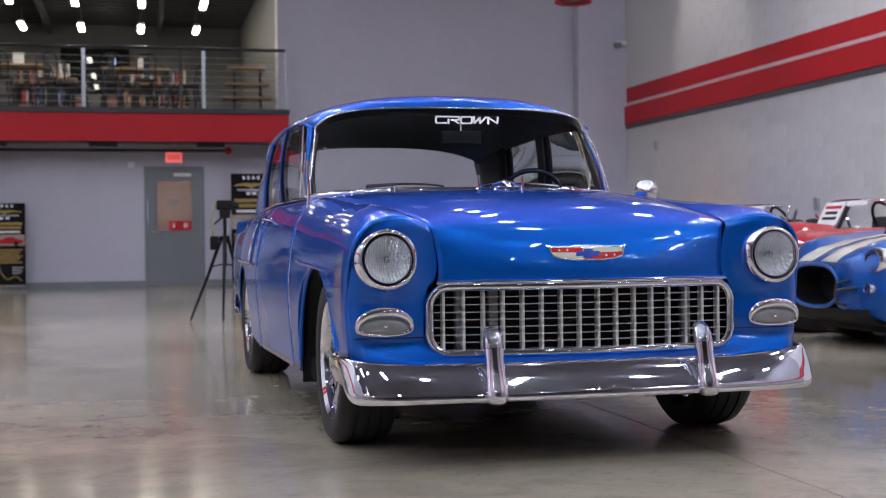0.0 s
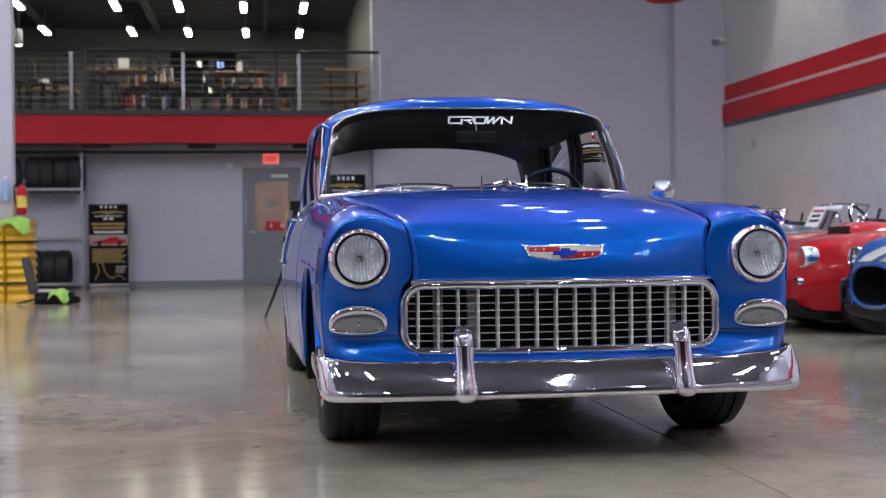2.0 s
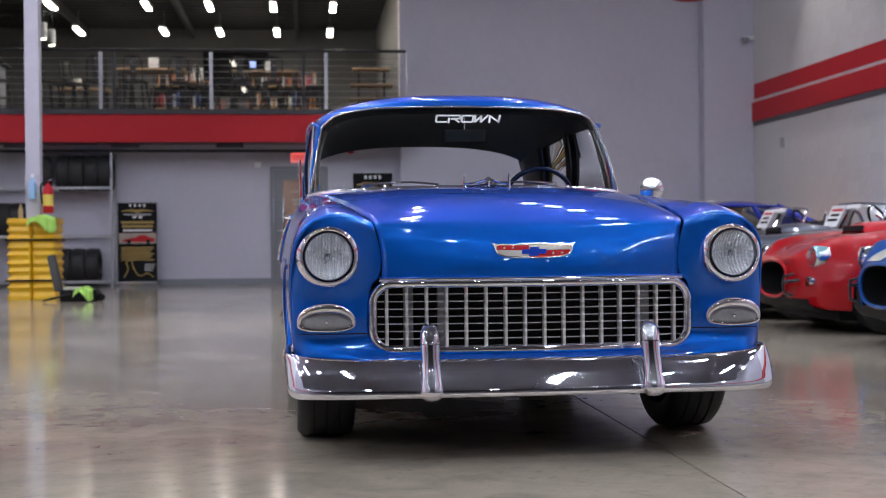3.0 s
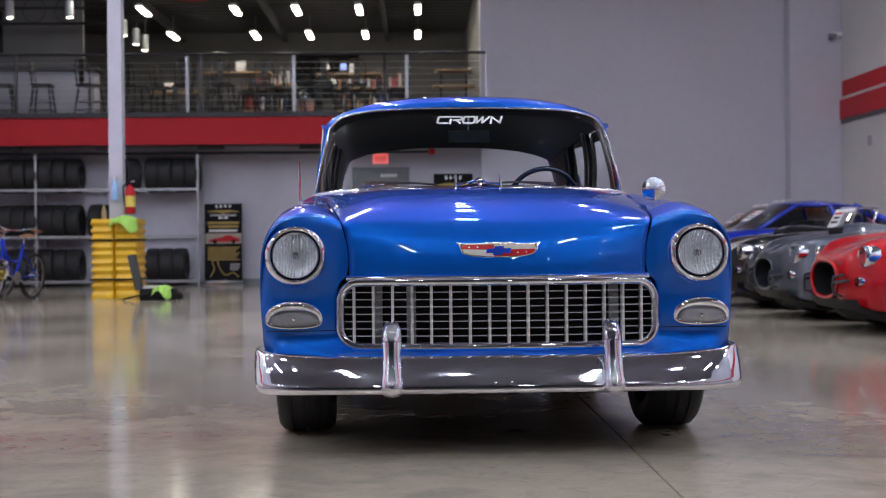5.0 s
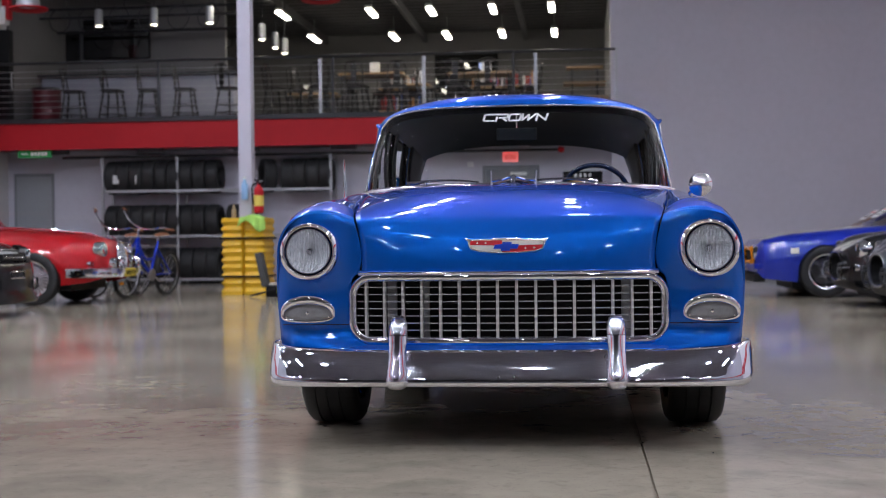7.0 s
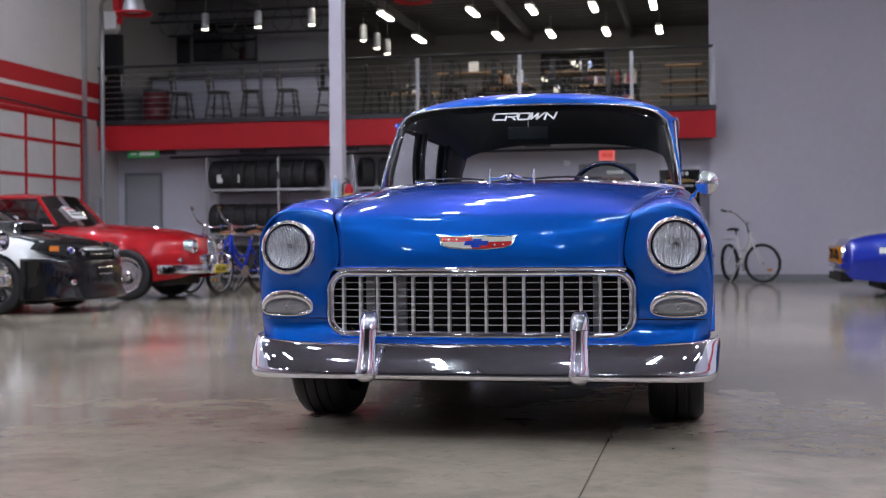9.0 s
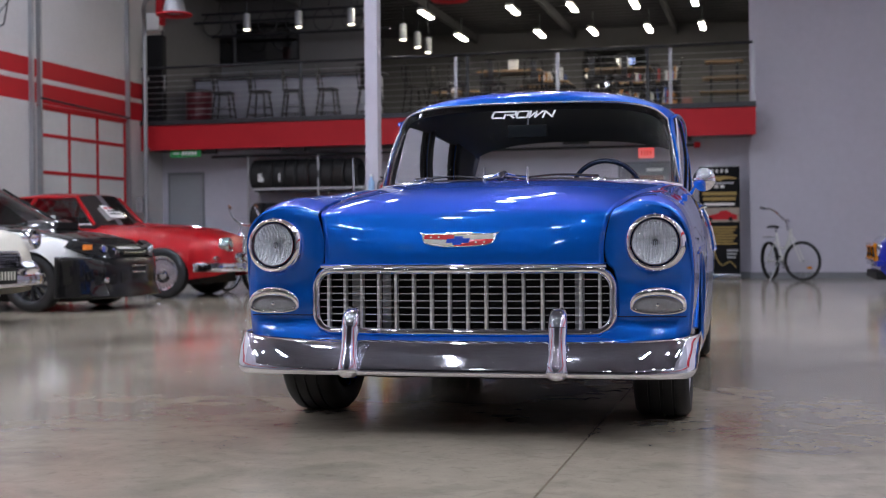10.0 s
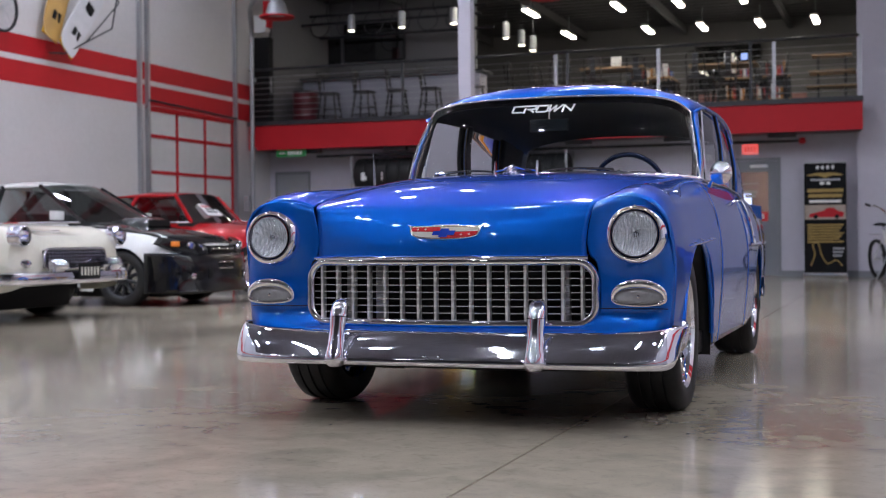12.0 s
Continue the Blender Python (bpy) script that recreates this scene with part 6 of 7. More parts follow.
pp = thing("sprinkler_pipe", "dark sprinkler pipe with a red end under the mezzanine", "pipe")
part("pipe_run", tube(B(), [(-8.2, 24.15, 2.47), (1.55, 24.15, 2.47)], 0.028, 10), DARKSTEEL, pp)
part("end_valve", lathe(B(), [(0.02, 0), (0.06, 0.01), (0.06, 0.08), (0.04, 0.12), (0.0, 0.12)], pose(1.53, 24.15, 2.47, 0, 90, 0), 16), RED, pp)
for x in np.arange(-7.5, 1.5, 1.5):
    part("pipe_hanger", tube(B(), [(x, 24.15, 2.49), (x, 24.15, 2.62)], 0.006, 6), STEEL, pp)
for x in np.arange(-8.5, 2.5, 1.9):
    structure("mezzanine_bracket", box(B(), x, x + 0.5, 23.9, 24.0, 2.52, 2.619), DARKSTEEL, "dark steel bracket below the mezzanine")


# column, barrier and what stands on it
col = tagged(structure("column", box(B(), -3.10, -2.905, 18.30, 18.50, 0, ZC, 0.006), WALL, "square white steel column"))


def barrier():
    t = thing("column_guard", "yellow ribbed plastic column guard held by black straps", "column guard", pose(-2.99, 18.4, 0))
    for s in (-1, 1):
        rows = []
        zs = np.linspace(0, 1.13, 46)
        for z in zs:
            rib = 0.03 * (0.5 + 0.5 * math.cos(2 * math.pi * z / 0.113)) * (0.06 < z < 1.08)
            w = 0.335 - 0.012 * (z > 1.08) - rib
            x0, x1 = (0.004, w) if s > 0 else (-w, -0.004)
            loop = []
            for cx, cy, a in ((x1 - 0.05, w - 0.05, 0), (x0 + 0.05, w - 0.05, 90), (x0 + 0.05, -w + 0.05, 180), (x1 - 0.05, -w + 0.05, 270)):
                loop += [(cx + 0.05 * math.cos(radians(a + q)), cy + 0.05 * math.sin(radians(a + q)), z) for q in (0, 30, 60, 90)]
            rows.append(loop)
        part("shell_half", grid(B(), rows, wrap=True, cap=True), YELLOW, t, "ribbed yellow shell", smooth=40)
    for z in (0.27, 0.83):
        part("strap", tube(B(), [(x, y, z) for x, y in ((0.338, 0.338), (-0.338, 0.338), (-0.338, -0.338), (0.338, -0.338))], 0.014, 4, closed=True), BLACK, t, "black strap", smooth=80)
    return t


barrier()


def cloth(at, w, drop, label):
    bm = B()
    rows = []
    for i in range(12):
        v = i / 11
        row = []
        for j in range(14):
            u = j / 13 - 0.5
            x = u * w * (1 + 0.2 * v)
            fold = 0.025 * math.sin(9 * u + 3 * v) + 0.015 * math.sin(17 * u)
            z = 0.02 + 0.02 * math.cos(7 * u) - (drop * max(0, v - 0.35) * (0.8 + 0.4 * math.sin(6 * u)))
            y = 0.12 - min(v, 0.4) * 0.7 - max(0, v - 0.4) * 0.06 + fold
            row.append((x, y, z))
        rows.append(row)
    grid(bm, rows)
    ob = part("cleaning_cloth", bm, CLOTH, None, "", 60, at)
    tagged(thick(ob, 0.006), label, "cloth")


cloth(pose(-2.82, 18.13, 1.14), 0.34, 0.3, "lime green cloth draped over the column guard")
ext = thing("fire_extinguisher", "red fire extinguisher hung on the white column", "extinguisher", pose(-2.78, 18.22, 1.2))
part("cylinder", lathe(B(), [(0.0, 0), (0.06, 0.0), (0.072, 0.02), (0.072, 0.32), (0.05, 0.38), (0.022, 0.4), (0.022, 0.42)], n=24), RED, ext)
part("label_band", lathe(B(), [(0.0735, 0.1), (0.0735, 0.26)], n=24, ends=False), mat("yellow_label", (0.7, 0.55, 0.1), 0.5), ext)
part("valve", tube(B(), [(0, 0, 0.42), (0, 0, 0.46), (-0.06, -0.02, 0.49)], 0.014, 8), BLACK, ext)
part("lever", tube(B(), [(0, 0, 0.46), (0.07, -0.02, 0.47)], 0.009, 6), STEEL, ext)
part("hose", tube(B(), spline([(-0.02, 0, 0.44), (-0.09, -0.02, 0.4), (-0.09, -0.02, 0.25), (-0.07, -0.03, 0.12)], 12), 0.012, 8), BLACK, ext)
sp = thing("spray_bottle", "pale blue bottle fixed to the white column", "bottle", pose(-3.0, 18.25, 1.4))
part("bottle", lathe(B(), [(0.0, 0), (0.045, 0.0), (0.048, 0.02), (0.048, 0.22), (0.02, 0.27), (0.02, 0.3)], n=20), mat("pale_blue_plastic", (0.3, 0.5, 0.75), 0.3), sp)
part("cap", lathe(B(), [(0.023, 0.3), (0.023, 0.34), (0.0, 0.345)], n=14), WHITE, sp)
sb = thing("small_bottles", "small bottle of brown liquid standing on the column guard", "bottle", pose(-3.15, 18.2, 1.13))
part("bottle", lathe(B(), [(0.0, 0), (0.035, 0.0), (0.035, 0.12), (0.015, 0.16), (0.015, 0.2), (0.0, 0.2)], n=16), mat("amber_plastic", (0.35, 0.25, 0.12), 0.3), sb)

tb = thing("cleaning_caddy", "black cleaning caddy with an upright pad beside the column guard", "caddy", pose(-2.25, 17.55, 0))
part("tray", box(B(), -0.24, 0.24, -0.16, 0.16, 0.0, 0.16, 0.03), BLACK, tb)
part("upright_pad", box(B(), -0.05, 0.05, -0.1, 0.1, -0.25, 0.25, 0.04), mat("dark_grey_pad", (0.06, 0.06, 0.06), 0.7), tb, "", 35, pose(-0.33, 0.05, 0.38, 0, -12, 0))
part("squeegee", tube(B(), [(-0.45, -0.2, 0.02), (-0.1, -0.22, 0.1)], 0.014, 8), BLACK, tb)
part("caster", lathe(B(), [(0.0, -0.02), (0.05, -0.02), (0.05, 0.02), (0.0, 0.02)], pose(0.28, 0, 0.05, 90, 0, 30), 16), BLACK, tb)
part("foam_block", box(B(), -0.2, 0.02, -0.1, 0.02, 0.16, 0.2, 0.012), CREAM, tb)
cloth(pose(-2.16, 17.45, 0.17), 0.22, 0.22, "lime green cloth lying over the cleaning caddy")


# tyre racks
def rack_tyre():
    t = thing("spare_tyre", "black spare tyre standing on the steel rack", "tyre", group="spare tyres on the rack")
    m = pose(0, 0, 0.325, 0, 90, 0)
    part("carcass", lathe(B(), [(0.2, -0.1), (0.22, -0.118), (0.3, -0.122), (0.32, -0.1), (0.325, -0.06), (0.325, 0.06), (0.32, 0.1), (0.3, 0.122), (0.22, 0.118), (0.2, 0.1), (0.2, -0.1)], m, 40, False), RUBBER, t, smooth=50)
    return t


rk = thing("tyre_rack", "grey steel rack with three shelves of tyres", "rack", pose(0.14, 0, 0))
for x in (-7.47, -5.97, -4.45, -2.95):
    for y in (23.98, 24.55):
        part("upright", box(B(), x - 0.02, x + 0.02, y - 0.02, y + 0.02, 0, 2.45), GALV, rk, smooth=0)
for z in (0.1, 0.93, 1.8):
    for a, b in ((-7.45, -5.99), (-5.95, -4.47), (-4.43, -2.97)):
        for y in (24.0, 24.53):
            part("shelf_beam", box(B(), a, b, y - 0.015, y + 0.015, z - 0.03, z + 0.02), GALV, rk, smooth=0)
first = None
for z, runs in ((1.745, ((-7.33, 9), (-3.83, 4))), (0.885, ((-7.33, 9), (-4.9, 2))), (0.055, ((-7.33, 9), (-3.83, 3)))):
    for x0, k in runs:
        for i in range(k):
            m = pose(x0 + 0.14 + i * 0.252 + random.uniform(-0.006, 0.006), 24.27 + random.uniform(-0.02, 0.02), z)
            if first is None:
                first = rack_tyre()
                first.matrix_basis = m
            else:
                copy_thing(first, m)
copy_thing(first, pose(-4.11, 24.27, 1.745, 0, 0, 28))
for x, w in ((-7.05, 0.12), (-6.65, 0.03)):
    lb = thing("tyre_label", "white paper label stuck on a spare tyre", "label", pose(x, 23.943, 2.02))
    part("sheet", box(B(), -w / 2, w / 2, -0.003, 0.0, -0.08, 0.08), WHITE, lb, "", 0)


# bicycles
def bicycle(material, at, label, seatmat, rims, steer=0):
    t = thing("bicycle", label, "bicycle", at)
    turned = pose(0, 0.14, 0) @ pose(0, 0, 0, 0, 0, steer) @ pose(0, -0.14, 0)
    R = 0.33

    def w(y, name, parent):
        m = pose(0, y, R, 0, 90, 0)
        wh = part(name, lathe(B(), [(R - 0.035, -0.012), (R - 0.05, 0.0), (R - 0.035, 0.012)], m, 36, False), rims, parent)
        part("tyre", lathe(B(), [(R - 0.045, -0.022), (R - 0.012, -0.031), (R, 0.0), (R - 0.012, 0.031), (R - 0.045, 0.022)], m, 40, False), RUBBER, wh, smooth=60)
        bm = B()
        for i in range(14):
            a = 2 * math.pi * i / 14
            tube(bm, [(0.02 * (-1) ** i, y, R), (0, y + (R - 0.04) * math.cos(a), R + (R - 0.04) * math.sin(a))], 0.0025, 4)
        part("spokes", bm, STEEL, wh)
        part("hub", tube(B(), [(-0.05, y, R), (0.05, y, R)], 0.022, 10), STEEL, wh)
    w(0.0, "front_wheel", t)
    w(1.1, "rear_wheel", t)
    fr = part("frame", tube(B(), spline([(0, 0.22, 0.86), (0, 0.34, 0.55), (0, 0.62, 0.34)], 10), 0.028, 10), material, t)
    part("seat_tube", tube(B(), [(0, 0.62, 0.32), (0, 0.78, 0.80)], 0.02, 8), material, fr)
    part("top_tube", tube(B(), spline([(0, 0.24, 0.78), (0, 0.45, 0.56), (0, 0.70, 0.55)], 8), 0.02, 8), material, fr)
    for s in (1, -1):
        part("stay", tube(B(), [(s * 0.01, 0.76, 0.70), (s * 0.06, 1.1, R)], 0.01, 6), material, fr)
        part("chain_stay", tube(B(), [(s * 0.02, 0.62, 0.32), (s * 0.06, 1.1, R)], 0.011, 6), material, fr)
        part("fork", tube(B(), spline([(0, 0.2, 0.84), (s * 0.05, 0.13, 0.66), (s * 0.055, 0.05, 0.45), (s * 0.055, 0.0, R)], 10), 0.013, 8), material, t)
        part("grip", tube(B(), [(s * 0.35, 0.4 - 0.03 * s, 1.11 - 0.11 * s), (s * 0.42, 0.48, 1.12 - 0.13 * s)], 0.018, 8), seatmat, t)
        part("pedal", box(B(), s * 0.12 - 0.04, s * 0.12 + 0.04, 0.58 + 0.12 * s, 0.66 + 0.12 * s, 0.3 - 0.1 * s, 0.32 - 0.1 * s), BLACK, t)
    part("stem", tube(B(), [(0, 0.22, 0.84), (0, 0.25, 1.0)], 0.014, 8), CHROME, t)
    part("handlebar", tube(B(), spline([(-0.36, 0.40, 1.22), (-0.30, 0.33, 1.2), (-0.16, 0.26, 1.08), (0, 0.25, 1.0), (0.16, 0.26, 0.99), (0.30, 0.36, 1.02), (0.36, 0.46, 1.0)], 24), 0.014, 8), CHROME, t, "chrome swept handlebar")
    part("saddle", grid(B(), [[(u * wd, y, 0.90 + h - 0.03 * u * u) for u in np.linspace(-1, 1, 7)] for y, wd, h in ((0.64, 0.03, 0.0), (0.72, 0.05, 0.015), (0.84, 0.11, 0.02), (0.92, 0.12, 0.035), (0.95, 0.08, 0.02))]), seatmat, t)
    part("seat_post", tube(B(), [(0, 0.78, 0.8), (0, 0.81, 0.9)], 0.013, 8), CHROME, t)
    part("crank", tube(B(), [(-0.1, 0.50, 0.4), (-0.05, 0.62, 0.32), (0.05, 0.62, 0.32), (0.1, 0.74, 0.22)], 0.012, 6), STEEL, t)
    part("chainring", lathe(B(), [(0.0, 0), (0.09, 0), (0.09, 0.008), (0.0, 0.008)], pose(0.03, 0.62, 0.32, 0, 90, 0), 24), STEEL, t)
    part("rack", tube(B(), [(-0.05, 0.9, 0.72), (-0.05, 1.25, 0.74), (0.05, 1.25, 0.74), (0.05, 0.9, 0.72)], 0.008, 6), STEEL, t)
    part("kickstand", tube(B(), [(-0.04, 0.66, 0.32), (-0.2, 0.7, 0.012)], 0.01, 6), STEEL, t)
    part("reflector", box(B(), -0.012, 0.012, -0.16, -0.08, 0.2, 0.24, 0.004), CARORANGE, t)
    for ob in t.children:
        if ob.name.split(".")[0] in ("front_wheel", "fork", "grip", "stem", "handlebar", "reflector"):
            ob.matrix_basis = turned
    return t


BROWN = mat("brown_leather", (0.2, 0.08, 0.035), 0.5, vary=0.1, grain=40)
BIKEBLUE = paint("blue_bicycle_paint", (0.01, 0.04, 0.45), 0.2, 0.3)
bicycle(BIKEBLUE, pose(-4.42, 17.1, 0, 0, 5, -12), "blue cruiser bicycle with brown saddle, leaning on its stand", BROWN, STEEL)
bicycle(BIKEBLUE, pose(-4.95, 17.3, 0, 0, 5, -14), "blue cruiser bicycle parked behind the red coupe", BROWN, STEEL)
bicycle(CARWHITE, pose(3.30, 21.45, 0, 0, -3, 24), "white bicycle with black saddle leaning by the wall", BLACK, BLACK, 38)


# pull-up banners
def banner(x0, x1, y, h, label):
    t = thing("pull_up_banner", label, "banner", pose((x0 + x1) / 2, y, 0))
    w = (x1 - x0) / 2
    part("foot", box(B(), -w - 0.02, w + 0.02, -0.1, 0.1, 0.0, 0.09, 0.02), DULLCHROME, t, "silver base")
    part("pole", tube(B(), [(0, 0.05, 0.08), (0, 0.03, h)], 0.012, 8), STEEL, t)
    part("top_rail", box(B(), -w, w, -0.012, 0.02, h - 0.03, h, 0.006), STEEL, t)
    sh = part("sheet", box(B(), -w, w, -0.006, -0.001, 0.08, h - 0.03), PRINTBLACK, t, "printed black fabric", 0)

    def bar(a, b, c, d, m, lab=""):
        part("print", box(B(), a * w, b * w, -0.010, -0.0065, c * h, d * h), m, sh, lab, 0)
    for i in range(4):
        bar(-0.42 + i * 0.24, -0.30 + i * 0.24, 0.935, 0.965, WHITE)
    bm = B()
    for s in (1, -1):
        pts = [(0, 0.90), (0.16, 0.905), (0.5, 0.90), (0.85, 0.885), (0.8, 0.875), (0.45, 0.88), (0.14, 0.87), (0, 0.855)]
        vs = [bm.verts.new((s * a * w, -0.0105, c * h)) for a, c in pts]
        bm.faces.new(vs)
    thick(part("wing_emblem", bm, GOLD, sh, "gold winged emblem", 0), 0.003, 0)
    bar(-0.7, 0.7, 0.835, 0.85, STEEL)
    bar(-0.25, -0.05, 0.80, 0.825, WHITE)
    bar(0.05, 0.25, 0.80, 0.825, WHITE)
    for i, ww in enumerate((0.85, 0.8)):
        bar(-ww, ww, 0.735 - i * 0.045, 0.765 - i * 0.045, GOLD)
    bar(-0.75, 0.75, 0.645, 0.668, WHITE)
    bar(-0.98, 0.98, 0.50, 0.625, mat("photo_sand_print", (0.36, 0.3, 0.25), 0.5, vary=0.3, grain=9), "sandy photo print")
    bm = B()
    pts = [(-0.8, 0.52), (0.85, 0.52), (0.88, 0.56), (0.6, 0.575), (0.4, 0.6), (0.1, 0.6), (-0.1, 0.575), (-0.7, 0.55)]
    vs = [bm.verts.new((a * w, -0.0115, c * h)) for a, c in pts]
    bm.faces.new(vs)
    thick(part("photo_car", bm, RED, sh, "red car shape in the photo", 0), 0.002, 0)
    for a in (-0.45, 0.55):
        part("photo_wheel", lathe(B(), [(0.0, 0), (0.055 * w * 2, 0), (0.055 * w * 2, 0.002), (0.0, 0.002)], pose(a * w, -0.0125, 0.525 * h, 90, 0, 0), 16), BLACK, sh)
    for i in range(7):
        bar(-0.85, 0.85 - 0.1 * (i % 3), 0.445 - i * 0.024, 0.46 - i * 0.024, GOLD)
    for i in range(3):
        bar(0.35, 0.9 - 0.06 * i, 0.24 - i * 0.03, 0.258 - i * 0.03, STEEL)
    bm = B()
    loop = spline([(-0.7, 0.10), (-0.5, 0.2), (-0.6, 0.28), (-0.35, 0.3), (-0.2, 0.2), (0.1, 0.12), (0.5, 0.15), (0.8, 0.1)], 30)
    tube(bm, [(a * w, -0.011, c * h) for a, c in loop], 0.012, 5)
    part("track_map", bm, GOLD, sh, "gold winding line")


banner(-2.74, -2.03, 24.3, 1.56, "black and gold pull-up banner by the tyre rack")
banner(1.62, 2.36, 24.1, 2.08, "tall black and gold pull-up banner by the wall")

# tripod with a film camera
tp = thing("camera_tripod", "black tripod carrying a film camera", "tripod", pose(0.86, 13.2, 0))
part("column", tube(B(), [(0, 0, 0.55), (0, 0, 1.06)], 0.018, 10), BLACK, tp)
for a in (165, 262, 40):
    c, sn = math.cos(radians(a)), math.sin(radians(a))
    part("leg", tube(B(), [(0.03 * c, 0.03 * sn, 0.86), (0.18 * c, 0.18 * sn, 0.45), (0.36 * c, 0.36 * sn, 0.01)], [0.02, 0.016, 0.011], 8), BLACK, tp)
    part("brace", tube(B(), [(0, 0, 0.58), (0.14 * c, 0.14 * sn, 0.55)], 0.008, 6), BLACK, tp)
part("head", box(B(), -0.05, 0.05, -0.05, 0.05, 1.04, 1.12, 0.012), BLACK, tp)
part("pan_arm", tube(B(), [(0, 0, 1.07), (-0.1, 0.1, 0.98)], 0.009, 6), BLACK, tp)
part("camera_body", box(B(), -0.08, 0.08, -0.04, 0.04, 1.12, 1.22, 0.012), BLACK, tp)
part("camera_lens", lathe(B(), [(0.0, 0.0), (0.04, 0.0), (0.042, 0.1), (0.036, 0.12), (0.0, 0.12)], pose(0.02, 0, 1.17, 0, 90, 20), 18), BLACK, tp)
part("strap", tube(B(), spline([(-0.08, 0, 1.2), (-0.13, -0.02, 1.0), (-0.11, -0.02, 0.82), (-0.05, 0, 0.8)], 12), 0.008, 6), mat("yellow_strap", (0.3, 0.24, 0.05), 0.6), tp)
part("camera_bag", box(B(), -0.15, -0.06, -0.06, 0.06, 0.72, 0.86, 0.02), BLACK, tp)

# pendants with red rims
def pendant():
    t = thing("pendant_shade", "pale metal pendant dome with a red rim", "pendant lamp", group="pendants before the mezzanine")
    part("dome", lathe(B(), [(0.06, 0.30), (0.1, 0.28), (0.16, 0.2), (0.2, 0.06), (0.21, 0.0)], n=32, ends=False), GALV, t)
    part("rim", lathe(B(), [(0.2, 0.0), (0.32, -0.02), (0.33, -0.045), (0.3, -0.06), (0.18, -0.03)], n=36, ends=False), RED, t, "red rim", smooth=50)
    part("cord", tube(B(), [(0, 0, 0.3), (0, 0, ZN - 4.84)], 0.012, 6), GALV, t)
    return t


pd = pendant()
pd.matrix_basis = pose(7.23, 21, 4.84)
for x in (2.75, -2.37, -7.48):
    copy_thing(pd, pose(x, 21, 4.84))


# spot lamps on the mezzanine
def spot():
    t = thing("spot_lamp", "white cylinder spot lamp, switched on", "spot lamp", group="spot lamps of the mezzanine")
    part("can", lathe(B(), [(0.03, 0.34), (0.07, 0.33), (0.078, 0.3), (0.08, 0.02), (0.085, 0.0), (0.08, 0.01), (0.08, 0.06)], n=24, ends=False), GALV, t)
    part("bulb", lathe(B(), [(0.0, -0.015), (0.04, -0.01), (0.06, 0.0), (0.068, 0.03)], n=20, ends=False), SPOTGLOW, t, "glowing bulb")
    part("stem", tube(B(), [(0, 0, 0.33), (0, 0, 1.42)], 0.01, 6), DARKSTEEL, t)
    return t


sl = spot()
sl.matrix_basis = pose(-7.7, 24.86, 5.13)
for x, y, z in ((-6.55, 24.86, 5.13), (-5.40, 24.86, 5.13), (-4.62, 26.0, 4.95), (-4.58, 27.0, 4.93), (-4.6, 28.0, 4.95)):
    copy_thing(sl, pose(x, y, z))
tr = thing("ceiling_truss", "dark tangle of ducts and bars over the mezzanine bar", "truss")
for z, y in ((5.35, 24.9), (5.6, 25.3), (5.2, 25.8)):
    part("bar", tube(B(), [(XL + 0.05, y, z), (-4.9, y, z)], 0.03, 8), DARKSTEEL, tr)
for i in range(7):
    x = -9.2 + i * 0.62
    part("cable_loop", tube(B(), [(x + 0.22 * math.cos(t), 25.0 + 0.03 * math.sin(t), 5.32 + 0.24 * math.sin(t)) for t in np.linspace(0, 2 * math.pi, 24, endpoint=False)], 0.012, 6, closed=True), DARKSTEEL, tr, smooth=80)
    part("drop", tube(B(), [(x, 25.3, 5.6), (x + 0.1, 25.3, 6.27)], 0.012, 6), DARKSTEEL, tr)

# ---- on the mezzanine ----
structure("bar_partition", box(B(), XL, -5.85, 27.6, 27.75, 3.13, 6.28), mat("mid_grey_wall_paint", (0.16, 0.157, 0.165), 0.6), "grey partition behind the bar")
bar_ = thing("bar_counter", "long grey bar counter with a dark top", "counter", pose(-7.0, 26.1, 3.13))
part("front", box(B(), -2.45, 1.75, 0.0, 0.5, 0.0, 1.15, 0.01), mat("lilac_grey_panel", (0.36, 0.36, 0.43), 0.5), bar_)
part("top", box(B(), -2.52, 1.85, -0.12, 0.6, 1.15, 1.21, 0.012), DARKSTEEL, bar_)
for x0, x1, z0, z1 in ((-9.52, -9.18, 4.78, 5.5), (-9.08, -7.55, 4.86, 5.74)):
    tv = thing("wall_screen", "black wall screen switched off", "screen", pose((x0 + x1) / 2, 27.56, (z0 + z1) / 2))
    part("bezel", box(B(), -(x1 - x0) / 2, (x1 - x0) / 2, -0.04, 0.04, -(z1 - z0) / 2, (z1 - z0) / 2, 0.01), BLACK, tv)
    part("panel", box(B(), -(x1 - x0) / 2 + 0.02, (x1 - x0) / 2 - 0.02, -0.044, -0.041, -(z1 - z0) / 2 + 0.02, (z1 - z0) / 2 - 0.02), CARBLACK, tv, "", 0)
tv = thing("wall_screen", "large dark wall screen on the back wall", "screen", pose(-0.9, 34.16, 5.1))
part("bezel", box(B(), -1.0, 0.7, -0.04, 0.04, -0.55, 0.6, 0.01), BLACK, tv)
part("panel", box(B(), -0.98, 0.68, -0.046, -0.041, -0.53, 0.58), CARBLACK, tv, "", 0)
part("lit_icon", box(B(), 0.2, 0.36, -0.05, -0.047, 0.2, 0.36), SCREENGLOW, tv, "lit spot", 0)
